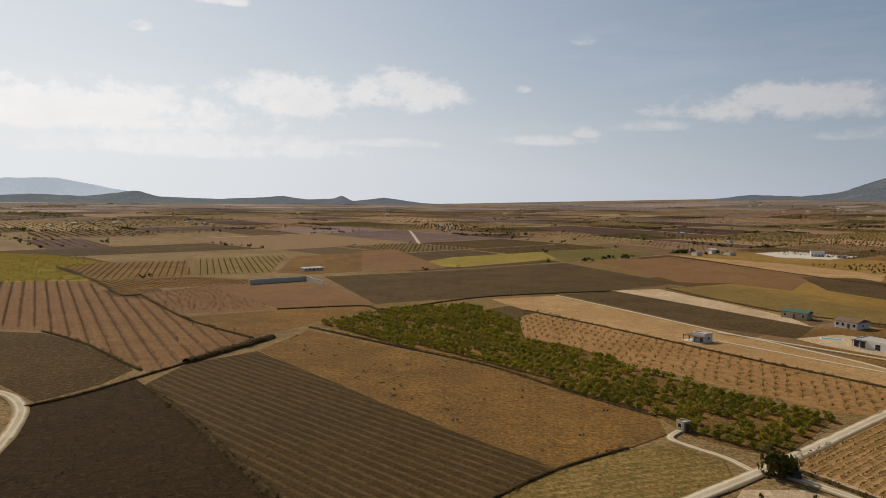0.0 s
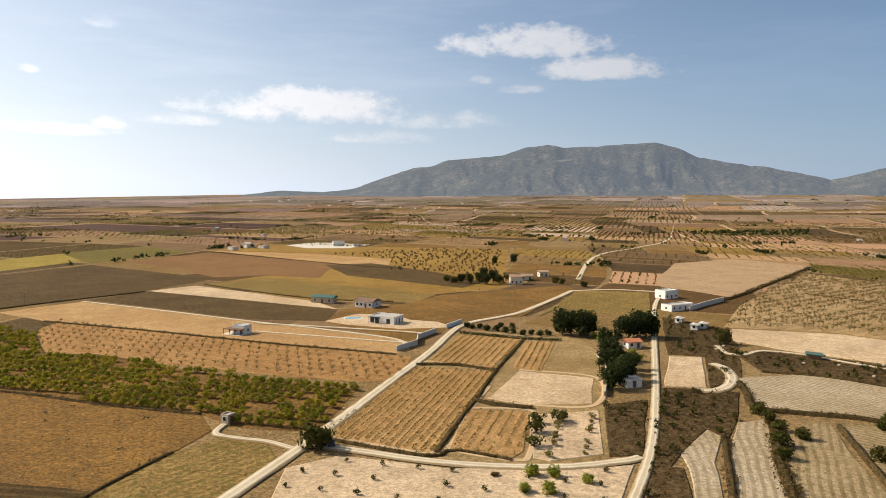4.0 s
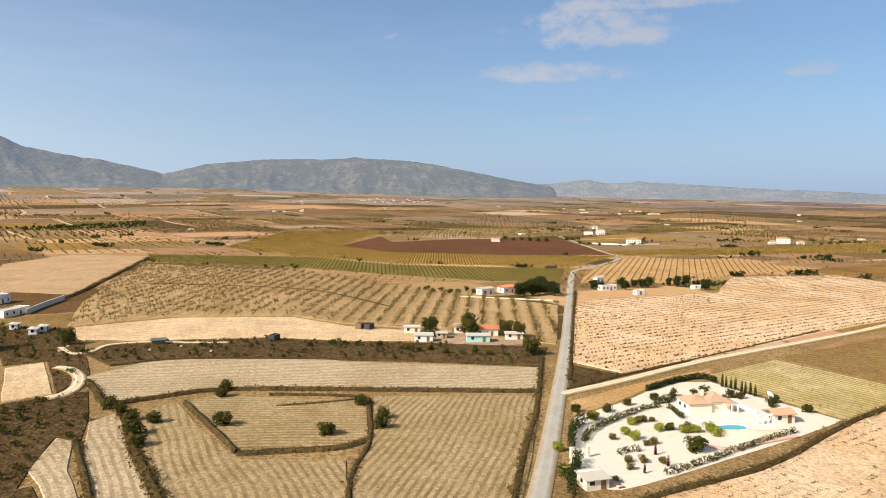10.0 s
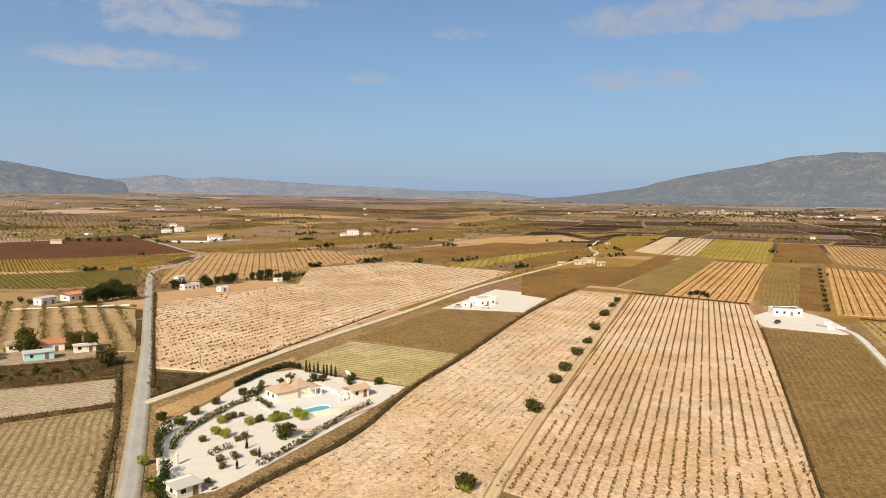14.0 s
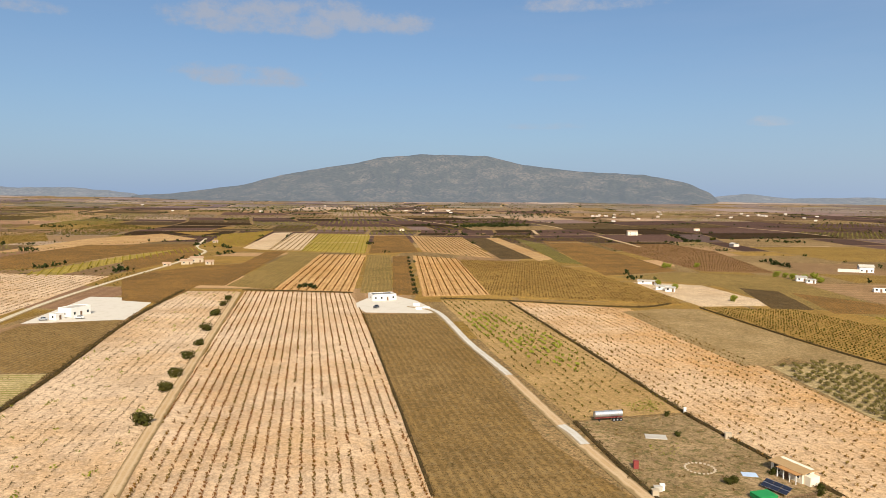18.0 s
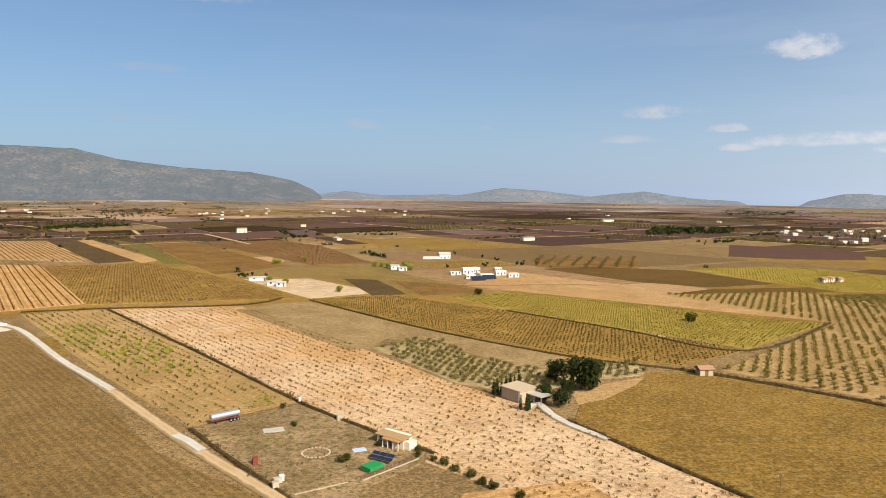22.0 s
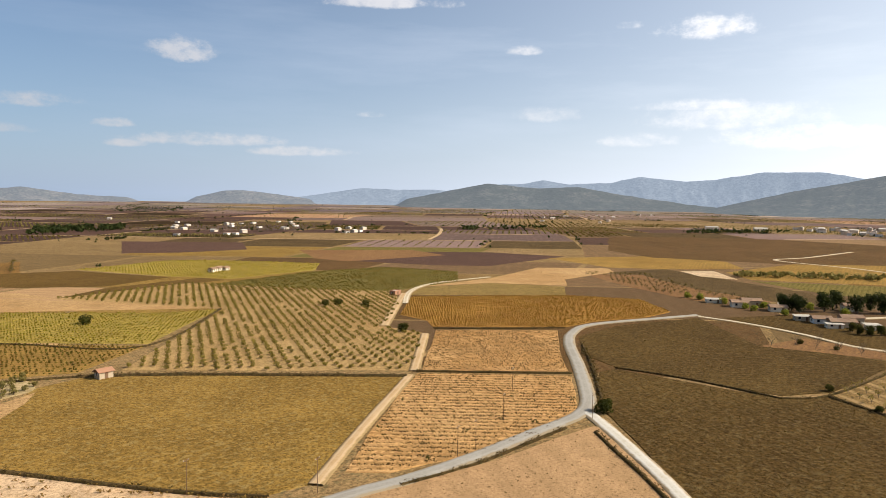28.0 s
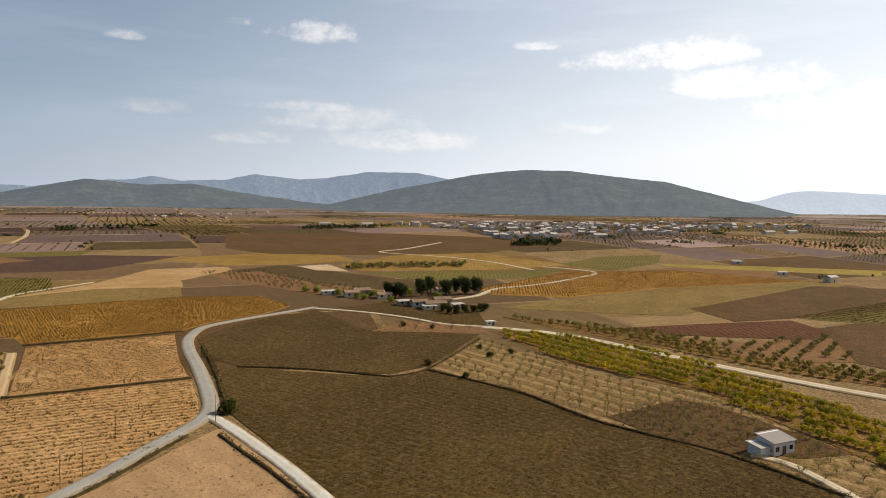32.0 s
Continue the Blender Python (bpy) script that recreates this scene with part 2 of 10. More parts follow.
def soil(name, main, other, gap=0.0, line=(0.2, 0.14, 0.08), amount=0.5, duty=0.5, weeds=None, weedy=0.0, patch=0.012, wobble=0.6, streaks=True, vary=0.0, calm=1.0):
    """Earth or stubble: two tones in broad patches, fine clods, and drill lines or furrows gap metres apart along the field's rows."""
    n = Nodes(name)
    main, other, line = ((c[0] * (1.07 if main[0] < 0.35 else 1.02), c[1] * (0.985 if main[0] < 0.35 else 1.0), c[2] * (1.0 if main[2] > main[0] * 0.5 else 0.86 if main[0] < 0.35 else 1.0)) for c in (main, other, line))
    broad = n.step(n.noise(patch, 4, 0.6), 0.36, 0.64)
    color = n.mix(broad, main, other)
    uneven = n.noise(0.045, 5, 0.65)
    color = n.mix(n.math("MULTIPLY", n.step(uneven, 0.5, 0.66), 0.45 * calm), color, tuple(c * 0.58 for c in other))
    color = n.mix(n.math("MULTIPLY", n.step(uneven, 0.49, 0.36), 0.4 * calm), color, tuple(min(1.0, c * 1.25) for c in main))
    mid = n.noise(0.22, 4, 0.65)
    color = n.mix(n.math("MULTIPLY", n.step(mid, 0.42, 0.7), 0.6 * calm), color, tuple(c * 0.6 for c in main))
    fine = n.noise(0.9, 6, 0.85)
    color = n.mix(n.math("MULTIPLY", n.step(fine, 0.49, 0.585), 0.75 if main[0] < 0.35 else 0.5), color, tuple(c * 0.38 for c in other))
    color = n.mix(n.math("MULTIPLY", n.step(fine, 0.47, 0.39), 0.7 if main[0] < 0.35 else 0.4), color, tuple(min(1.0, c * 1.35) for c in main))
    height = fine
    if streaks:
        along = n.node("ShaderNodeMapping")
        along.inputs["Scale"].default_value = (2.2, 0.3, 1.0)
        n.put(along.inputs[0], n.node("ShaderNodeUVMap").outputs[0])
        drag = n.noise(1.0, 5, 0.7, along.outputs[0])
        color = n.mix(n.math("MULTIPLY", n.step(drag, 0.5, 0.68), 0.16), color, tuple(min(1.0, c * 1.35) for c in main))
        color = n.mix(n.math("MULTIPLY", n.step(drag, 0.5, 0.33), 0.16), color, tuple(c * 0.55 for c in other))
    if gap:
        uv = n.node("ShaderNodeSeparateXYZ")
        n.put(uv.inputs[0], n.node("ShaderNodeUVMap").outputs[0])
        drift = n.math("MULTIPLY", n.noise(0.014, 2, 0.5), wobble * gap * 3.0)
        wave = n.math("SINE", n.math("MULTIPLY", n.math("ADD", uv.outputs[0], drift), 2 * math.pi / gap))
        wave = n.math("ADD", n.math("MULTIPLY", wave, 0.5), 0.5)
        patchy = n.math("ADD", n.math("MULTIPLY", n.step(n.noise(0.09, 3, 0.7), 0.3, 0.62), 0.6), 0.4)
        lines = n.math("MULTIPLY", n.step(wave, duty - 0.25, duty + 0.25), n.math("MULTIPLY", patchy, amount))
        color = n.mix(lines, color, line)
        height = n.math("ADD", n.math("MULTIPLY", wave, -0.15), fine)
    if weeds:
        tuft = n.math("MULTIPLY", n.step(n.noise(0.5, 5, 0.75), 0.5, 0.62), weedy)
        color = n.mix(tuft, color, weeds)
    if vary:
        # no two plots were worked alike
        each = n.node("ShaderNodeNewGeometry").outputs["Random Per Island"]
        color = n.mix(n.math("MULTIPLY", n.step(each, 0.5, 0.0), vary), color, tuple(c * 0.45 for c in other))
        color = n.mix(n.math("MULTIPLY", n.step(each, 0.5, 1.0), vary), color, tuple(min(1.0, c * 1.45) for c in main))
    # dry tussocks and clods
    speck = n.noise(1.7, 3, 0.6)
    color = n.mix(n.math("MULTIPLY", n.step(speck, 0.565, 0.61), 0.6 if main[0] < 0.35 else 0.36), color, tuple(c * 0.33 for c in other))
    n.bump(height, 0.9, 0.22)
    return n.done(color)


def foliage(name, *tones, rough=0.75):
    """Leaves: each leaf its own tone, whole plants drifting in colour."""
    n = Nodes(name, rough)
    each = n.node("ShaderNodeNewGeometry").outputs["Random Per Island"]
    color = n.mix(each, tones[0], tones[1])
    if len(tones) > 2:
        color = n.mix(n.math("MULTIPLY", n.step(n.noise(0.11, 3, 0.6), 0.42, 0.62), 0.8), color, tones[2])
    # thin leaves let some light through
    through_leaf = n.node("ShaderNodeBsdfTranslucent")
    n.put(through_leaf.inputs[0], color)
    both = n.node("ShaderNodeMixShader")
    both.inputs[0].default_value = 0.35
    n.tree.links.new(n.shader.outputs[0], both.inputs[1])
    n.tree.links.new(through_leaf.outputs[0], both.inputs[2])
    n.tree.links.new(both.outputs[0], n.tree.nodes["Material Output"].inputs[0])
    return n.done(color)


def plain(name, main, other=None, rough=0.8, scale=0.8, metal=0.0, relief=0.0):
    """Paint, plaster, metal: one tone with stains at two scales."""
    n = Nodes(name, rough)
    other = other or tuple(c * 0.72 for c in main)
    stain = n.step(n.noise(scale, 4, 0.65), 0.45, 0.75)
    color = n.mix(n.math("MULTIPLY", stain, 0.5), main, other)
    grit = n.noise(scale * 9, 3, 0.6)
    color = n.mix(n.math("MULTIPLY", n.step(grit, 0.5, 0.8), 0.2), color, other)
    n.shader.inputs["Metallic"].default_value = metal
    n.shader.inputs["Specular IOR Level"].default_value = 0.5 if rough < 0.6 else 0.15
    if relief:
        n.bump(grit, 0.5, relief)
    return n.done(color)


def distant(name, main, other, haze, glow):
    """The backdrop of far slopes: dark scrub and bare rock, haze added as emission."""
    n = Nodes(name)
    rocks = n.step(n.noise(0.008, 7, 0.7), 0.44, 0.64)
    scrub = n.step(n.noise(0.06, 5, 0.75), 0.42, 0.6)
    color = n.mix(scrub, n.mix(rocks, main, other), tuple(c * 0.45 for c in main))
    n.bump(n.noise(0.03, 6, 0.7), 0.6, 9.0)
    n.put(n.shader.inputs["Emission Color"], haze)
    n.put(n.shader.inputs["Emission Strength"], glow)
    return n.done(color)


GROUND = soil("dry_ground", (0.29, 0.195, 0.095), (0.21, 0.137, 0.06), weeds=(0.10, 0.085, 0.035), weedy=0.7, streaks=False)
M = {
    "dark_grass": soil("dark_grass", (0.092, 0.058, 0.018), (0.058, 0.034, 0.011), 2.6, (0.14, 0.092, 0.034), 0.2, 0.75, weeds=(0.15, 0.105, 0.042), weedy=0.45, wobble=0.15, patch=0.012),
    "rust_grass": soil("rust_grass", (0.13, 0.072, 0.03), (0.10, 0.06, 0.024), weeds=(0.09, 0.07, 0.03), weedy=0.6),
    "tan_grass": soil("tan_grass", (0.25, 0.138, 0.040), (0.15, 0.087, 0.030), 3.0, (0.12, 0.075, 0.03), 0.3, weeds=(0.10, 0.075, 0.035), weedy=0.5, patch=0.02),
    "green_grass": soil("green_grass", (0.28, 0.185, 0.07), (0.21, 0.14, 0.048), 2.5, (0.12, 0.095, 0.028), 0.5, weeds=(0.09, 0.09, 0.02), weedy=0.6),
    "grey_stubble": soil("grey_stubble", (0.062, 0.040, 0.016), (0.085, 0.052, 0.019), 3.1, (0.22, 0.148, 0.062), 0.3, 0.74, weeds=(0.05, 0.045, 0.02), weedy=0.5, wobble=0.15),
    "red_earth": soil("red_earth", (0.205, 0.112, 0.050), (0.25, 0.145, 0.066), 3.0, (0.14, 0.08, 0.045), 0.4),
    "tan_earth": soil("tan_earth", (0.46, 0.285, 0.12), (0.39, 0.22, 0.082), 2.6, (0.27, 0.17, 0.085), 0.3),
    "pale_earth": soil("pale_earth", (0.56, 0.41, 0.245), (0.50, 0.34, 0.18), 4.2, (0.33, 0.22, 0.12), 0.2),
    "orange_earth": soil("orange_earth", (0.55, 0.33, 0.135), (0.47, 0.245, 0.08), 2.8, (0.25, 0.135, 0.045), 0.6, wobble=0.12),
    "cream_earth": soil("cream_earth", (0.60, 0.43, 0.265), (0.53, 0.335, 0.165), patch=0.02),
    "almond_earth": soil("almond_earth", (0.37, 0.20, 0.072), (0.30, 0.155, 0.05), 6.0, (0.44, 0.29, 0.13), 0.25, 0.85, wobble=0.1),
    "vine_earth": soil("vine_earth", (0.42, 0.24, 0.092), (0.345, 0.185, 0.06), 2.2, (0.24, 0.15, 0.05), 0.5, wobble=0.1),
    "green_rows": soil("green_rows", (0.50, 0.37, 0.20), (0.42, 0.30, 0.13), 2.4, (0.19, 0.175, 0.03), 0.85, 0.55, wobble=0.2),
    "bush_earth": soil("bush_earth", (0.59, 0.405, 0.23), (0.50, 0.275, 0.098), patch=0.014),
    "meadow": soil("meadow_grass", (0.35, 0.235, 0.105), (0.25, 0.16, 0.062), weeds=(0.15, 0.11, 0.038), weedy=0.6, patch=0.03),
    "terrace_earth": soil("terrace_earth", (0.40, 0.26, 0.12), (0.31, 0.19, 0.078), 8.0, (0.48, 0.35, 0.19), 0.3, 0.75, weeds=(0.17, 0.13, 0.035), weedy=0.5, wobble=0.08),
    "dark_ochre": soil("dark_ochre", (0.11, 0.068, 0.02), (0.15, 0.09, 0.027), 3.0, (0.07, 0.045, 0.015), 0.4),
    # sunward plain: soil paled to mauve by haze put into its colour
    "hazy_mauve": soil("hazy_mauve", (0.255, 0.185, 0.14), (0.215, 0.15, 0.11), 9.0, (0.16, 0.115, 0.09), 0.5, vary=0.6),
    "stubble": soil("stubble", (0.37, 0.265, 0.142), (0.29, 0.20, 0.09), 2.0, (0.13, 0.09, 0.036), 0.7, 0.6, weeds=(0.16, 0.125, 0.045), weedy=0.45, wobble=1.5, patch=0.02, calm=0.4),
    "pale_stubble": soil("pale_stubble", (0.44, 0.34, 0.215), (0.35, 0.255, 0.14), 2.0, (0.18, 0.125, 0.06), 0.6, 0.6, weeds=(0.24, 0.185, 0.085), weedy=0.5, wobble=1.2, patch=0.02, calm=0.4),
    "platform": soil("platform", (0.40, 0.265, 0.14), (0.37, 0.24, 0.125), 4.0, (0.32, 0.21, 0.11), 0.2),
    "dark_soil": soil("dark_soil", (0.105, 0.069, 0.029), (0.078, 0.051, 0.022), 3.0, (0.06, 0.042, 0.02), 0.3, weeds=(0.16, 0.115, 0.055), weedy=0.4, patch=0.025),
    "ploughed_red": soil("ploughed_red", (0.085, 0.04, 0.02), (0.115, 0.053, 0.026), 3.0, (0.19, 0.09, 0.055), 0.3),
    "crop_green": soil("crop_green", (0.155, 0.125, 0.032), (0.115, 0.095, 0.026), 3.0, (0.20, 0.16, 0.055), 0.5, weeds=(0.06, 0.06, 0.02), weedy=0.4),
    "crop_yellow": soil("crop_yellow", (0.37, 0.26, 0.055), (0.29, 0.20, 0.04), 3.0, (0.16, 0.125, 0.03), 0.45, weeds=(0.15, 0.125, 0.022), weedy=0.45),
    "crop_ochre": soil("crop_ochre", (0.33, 0.205, 0.06), (0.25, 0.145, 0.04), 3.0, (0.16, 0.105, 0.03), 0.5, weeds=(0.16, 0.12, 0.028), weedy=0.5),
    "crop_orange": soil("crop_orange", (0.34, 0.185, 0.04), (0.27, 0.14, 0.035), 2.4, (0.19, 0.105, 0.03), 0.4, weeds=(0.20, 0.12, 0.025), weedy=0.4),
    # purple soil, darkened to stand for cloud shade on the far plain
    "shaded_purple": soil("shaded_purple", (0.085, 0.049, 0.038), (0.11, 0.066, 0.049), 3.0, (0.06, 0.038, 0.03), 0.5, vary=0.6),
    "umber": soil("umber_grass", (0.034, 0.021, 0.008), (0.050, 0.027, 0.011), 2.0, (0.03, 0.02, 0.009), 0.4, weeds=(0.09, 0.056, 0.024), weedy=0.4),
    "yard": soil("yard_earth", (0.36, 0.24, 0.12), (0.19, 0.125, 0.05), weeds=(0.09, 0.082, 0.02), weedy=0.8, patch=0.06),
    "olive_brown": soil("olive_brown_grass", (0.20, 0.125, 0.043), (0.255, 0.168, 0.07), 2.2, (0.07, 0.048, 0.018), 0.4, weeds=(0.24, 0.165, 0.075), weedy=0.4, patch=0.02),
    "straw": soil("straw_field", (0.265, 0.165, 0.042), (0.19, 0.115, 0.028), 2.5, (0.15, 0.10, 0.03), 0.35, weeds=(0.33, 0.235, 0.09), weedy=0.45, patch=0.018, wobble=0.2),
    "plain_tan": soil("plain_tan", (0.335, 0.215, 0.115), (0.29, 0.18, 0.092), 9.0, (0.16, 0.105, 0.052), 0.5, vary=0.6),
    "plain_rose": soil("plain_rose", (0.33, 0.20, 0.12), (0.28, 0.165, 0.095), 8.0, (0.16, 0.10, 0.06), 0.5, vary=0.6),
    "plain_olive": soil("plain_olive", (0.27, 0.185, 0.09), (0.22, 0.148, 0.068), 8.0, (0.13, 0.09, 0.037), 0.5, vary=0.6),
    # the next three soils have the mauve haze of distance mixed in
    "far_hazy_mauve": soil("far_hazy_mauve", (0.30, 0.21, 0.14), (0.25, 0.17, 0.11), 9.0, (0.16, 0.11, 0.08), 0.5, vary=0.6),
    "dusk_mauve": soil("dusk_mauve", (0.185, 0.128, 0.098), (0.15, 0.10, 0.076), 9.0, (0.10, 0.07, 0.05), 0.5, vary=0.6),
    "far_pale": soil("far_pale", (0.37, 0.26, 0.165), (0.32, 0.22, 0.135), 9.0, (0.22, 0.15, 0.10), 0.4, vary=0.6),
    "plain_brown": soil("plain_brown", (0.20, 0.13, 0.07), (0.17, 0.105, 0.055), 8.0, (0.12, 0.08, 0.04), 0.5, vary=0.6),
    "grove": soil("grove_ground", (0.45, 0.33, 0.165), (0.35, 0.245, 0.10), 3.0, (0.25, 0.175, 0.07), 0.4, weeds=(0.22, 0.18, 0.06), weedy=0.5),
    "orchard_floor": soil("orchard_floor", (0.25, 0.165, 0.07), (0.18, 0.115, 0.046), 6.4, (0.44, 0.31, 0.16), 0.5, 0.75, weeds=(0.13, 0.10, 0.035), weedy=0.5, wobble=0.1),
    "weedy_earth": soil("weedy_earth", (0.43, 0.275, 0.115), (0.36, 0.215, 0.078), 3.2, (0.25, 0.16, 0.055), 0.35, weeds=(0.24, 0.17, 0.05), weedy=0.5),
    "scrub": soil("scrub_soil", (0.092, 0.060, 0.028), (0.058, 0.038, 0.018), weeds=(0.16, 0.11, 0.05), weedy=0.5),
}
# soils of the farthest plots, greyed with haze in their base colour
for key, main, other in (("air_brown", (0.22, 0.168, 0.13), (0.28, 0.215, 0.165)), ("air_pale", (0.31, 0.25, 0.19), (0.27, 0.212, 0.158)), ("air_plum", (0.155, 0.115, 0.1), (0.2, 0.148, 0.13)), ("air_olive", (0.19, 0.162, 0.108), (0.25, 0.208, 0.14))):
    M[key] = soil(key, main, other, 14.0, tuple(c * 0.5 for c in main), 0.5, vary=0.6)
GRAVEL = plain("white_gravel", (0.54, 0.47, 0.37), (0.44, 0.36, 0.26), 0.95, 0.25, relief=0.05)


def track(name, main, other, edge, ruts, rut_tone):
    """A road surface: u runs across it (0 to 1), v along it in metres; two worn wheel lines and crumbling edges."""
    n = Nodes(name)
    color = n.mix(n.step(n.noise(0.12, 4, 0.65), 0.35, 0.7), main, other)
    color = n.mix(n.math("MULTIPLY", n.step(n.noise(1.8, 4, 0.7), 0.45, 0.7), 0.45), color, tuple(c * 0.7 for c in other))
    uv = n.node("ShaderNodeSeparateXYZ")
    n.put(uv.inputs[0], n.node("ShaderNodeUVMap").outputs[0])
    off = n.math("ABSOLUTE", n.math("SUBTRACT", uv.outputs[0], 0.5))
    wander = n.math("MULTIPLY", n.math("SUBTRACT", n.noise(0.25, 4, 0.7), 0.5), 0.22)
    wheel = n.math("ABSOLUTE", n.math("SUBTRACT", n.math("ADD", off, wander), 0.2))
    color = n.mix(n.math("MULTIPLY", n.step(wheel, 0.10, 0.02), ruts), color, rut_tone)
    color = n.mix(n.step(n.math("ADD", off, n.math("MULTIPLY", wander, 2.0)), 0.28, 0.42), color, edge)
    n.bump(n.noise(2.5, 4, 0.6), 0.4, 0.06)
    return n.done(color)


DIRT = track("pale_dirt_track", (0.50, 0.40, 0.265), (0.42, 0.315, 0.185), (0.28, 0.195, 0.10), 0.75, (0.60, 0.51, 0.37))
SANDY = track("sandy_drive", (0.47, 0.32, 0.17), (0.42, 0.265, 0.125), (0.25, 0.165, 0.075), 0.5, (0.52, 0.37, 0.215))
WHITE_TRACK = track("white_gravel_track", (0.52, 0.47, 0.385), (0.45, 0.385, 0.29), (0.30, 0.22, 0.13), 0.4, (0.58, 0.53, 0.45))
ASPHALT = track("worn_asphalt", (0.33, 0.295, 0.24), (0.28, 0.245, 0.195), (0.27, 0.205, 0.125), 0.35, (0.37, 0.335, 0.28))
VERGE = soil("verge_soil", (0.09, 0.062, 0.028), (0.058, 0.04, 0.019), weeds=(0.055, 0.045, 0.016), weedy=0.8)
BARK = plain("grey_bark", (0.13, 0.10, 0.075), (0.07, 0.052, 0.04), 0.95, 3)
L = {
    "vine_rust": foliage("rust_vine_leaves", (0.18, 0.060, 0.014), (0.22, 0.10, 0.022), (0.15, 0.105, 0.022)),
    "vine_green": foliage("green_vine_leaves", (0.16, 0.12, 0.022), (0.1, 0.085, 0.018), (0.21, 0.135, 0.03)),
    "vine_yellow": foliage("yellow_vine_leaves", (0.34, 0.26, 0.032), (0.22, 0.185, 0.026), (0.38, 0.26, 0.045)),
    "vine_tuft": foliage("faded_vine_leaves", (0.19, 0.11, 0.034), (0.12, 0.068, 0.022), (0.24, 0.15, 0.045)),
    "orchard_green": foliage("orchard_leaves", (0.13, 0.135, 0.012), (0.20, 0.185, 0.016), (0.30, 0.23, 0.018)),
    "orchard_yellow": foliage("yellowing_leaves", (0.36, 0.29, 0.02), (0.20, 0.19, 0.016), (0.50, 0.35, 0.02)),
    "almond": foliage("sparse_almond_leaves", (0.13, 0.092, 0.024), (0.18, 0.125, 0.034), (0.09, 0.075, 0.018)),
    "olive": foliage("olive_leaves", (0.16, 0.128, 0.032), (0.22, 0.175, 0.055)),
    "pine": foliage("pine_needles", (0.022, 0.031, 0.009), (0.048, 0.055, 0.015)),
    "bush": foliage("bush_leaves", (0.038, 0.042, 0.009), (0.07, 0.068, 0.014), (0.085, 0.07, 0.017)),
    "lime": foliage("lime_leaves", (0.28, 0.27, 0.035), (0.2, 0.205, 0.03)),
    "red": foliage("red_leaves", (0.10, 0.02, 0.018), (0.06, 0.015, 0.014)),
    "dry": foliage("dry_grass_blades", (0.155, 0.098, 0.035), (0.095, 0.062, 0.02), (0.07, 0.05, 0.016)),
    "twig": foliage("bare_twigs", (0.13, 0.09, 0.045), (0.095, 0.064, 0.03)),
    "vine_gold": foliage("golden_vine_leaves", (0.30, 0.16, 0.03), (0.22, 0.115, 0.024), (0.34, 0.20, 0.04)),
    "vine_dry": foliage("dry_vine_leaves", (0.30, 0.17, 0.05), (0.20, 0.115, 0.036), (0.24, 0.165, 0.04)),
    "fruit_gold": foliage("golden_olive_leaves", (0.20, 0.15, 0.03), (0.27, 0.205, 0.045), (0.17, 0.13, 0.028)),
}
WHITE = plain("white_render", (0.70, 0.655, 0.58), (0.58, 0.53, 0.45), 0.8, 0.5)
CREAM = plain("cream_render", (0.70, 0.60, 0.44), (0.58, 0.48, 0.33), 0.85, 0.5)
BLOCK = plain("grey_block", (0.60, 0.53, 0.43), (0.48, 0.41, 0.32), 0.9, 0.6)
TILE = plain("terracotta_tiles", (0.38, 0.245, 0.15), (0.29, 0.18, 0.105), 0.85, 1.2)
ORANGE = plain("orange_tiles", (0.42, 0.16, 0.075), (0.30, 0.12, 0.06), 0.85, 1.2)
GREENROOF = plain("green_sheet_roof", (0.045, 0.11, 0.08), (0.035, 0.085, 0.06), 0.5, 0.8)
GLASS = plain("dark_window_glass", (0.02, 0.025, 0.03), (0.03, 0.035, 0.04), 0.08, 1)
WOOD = plain("brown_wood", (0.17, 0.10, 0.055), (0.11, 0.065, 0.035), 0.8, 2)
STEEL = plain("dull_steel", (0.55, 0.55, 0.55), (0.40, 0.39, 0.37), 0.4, 1.5, metal=0.8)
DARK = plain("dark_paint", (0.03, 0.03, 0.033), None, 0.5, 2)
REDPAINT = plain("faded_red_paint", (0.20, 0.04, 0.032), None, 0.6, 2)
STONE = plain("tan_stone", (0.42, 0.33, 0.22), (0.30, 0.23, 0.15), 0.95, 2, relief=0.05)
M["gravel"] = GRAVEL
M["deck"] = plain("pale_paving", (0.54, 0.49, 0.42), (0.46, 0.40, 0.33), 0.85, 0.4)
BRICK = plain("pink_brick_path", (0.52, 0.32, 0.24), (0.42, 0.25, 0.18), 0.9, 1.5)
TEAL = plain("teal_paint", (0.30, 0.50, 0.44), (0.24, 0.40, 0.35), 0.7, 1.5)
GREENFELT = plain("green_roof_cover", (0.02, 0.22, 0.06), (0.015, 0.16, 0.045), 0.7, 1.5)
PANEL = plain("solar_cells", (0.014, 0.017, 0.03), (0.02, 0.024, 0.04), 0.45, 2)
GREYROOF = plain("grey_sheet_roof", (0.42, 0.37, 0.295), (0.33, 0.285, 0.225), 0.7, 1.2)
RUBBER = plain("black_rubber", (0.02, 0.02, 0.02), None, 0.9, 4)
POOL = plain("pool_water", (0.10, 0.33, 0.33), (0.04, 0.30, 0.55), 0.05, 0.5)

from mathutils import geometry

# ---- builders ----
rng = np.random.default_rng(7)


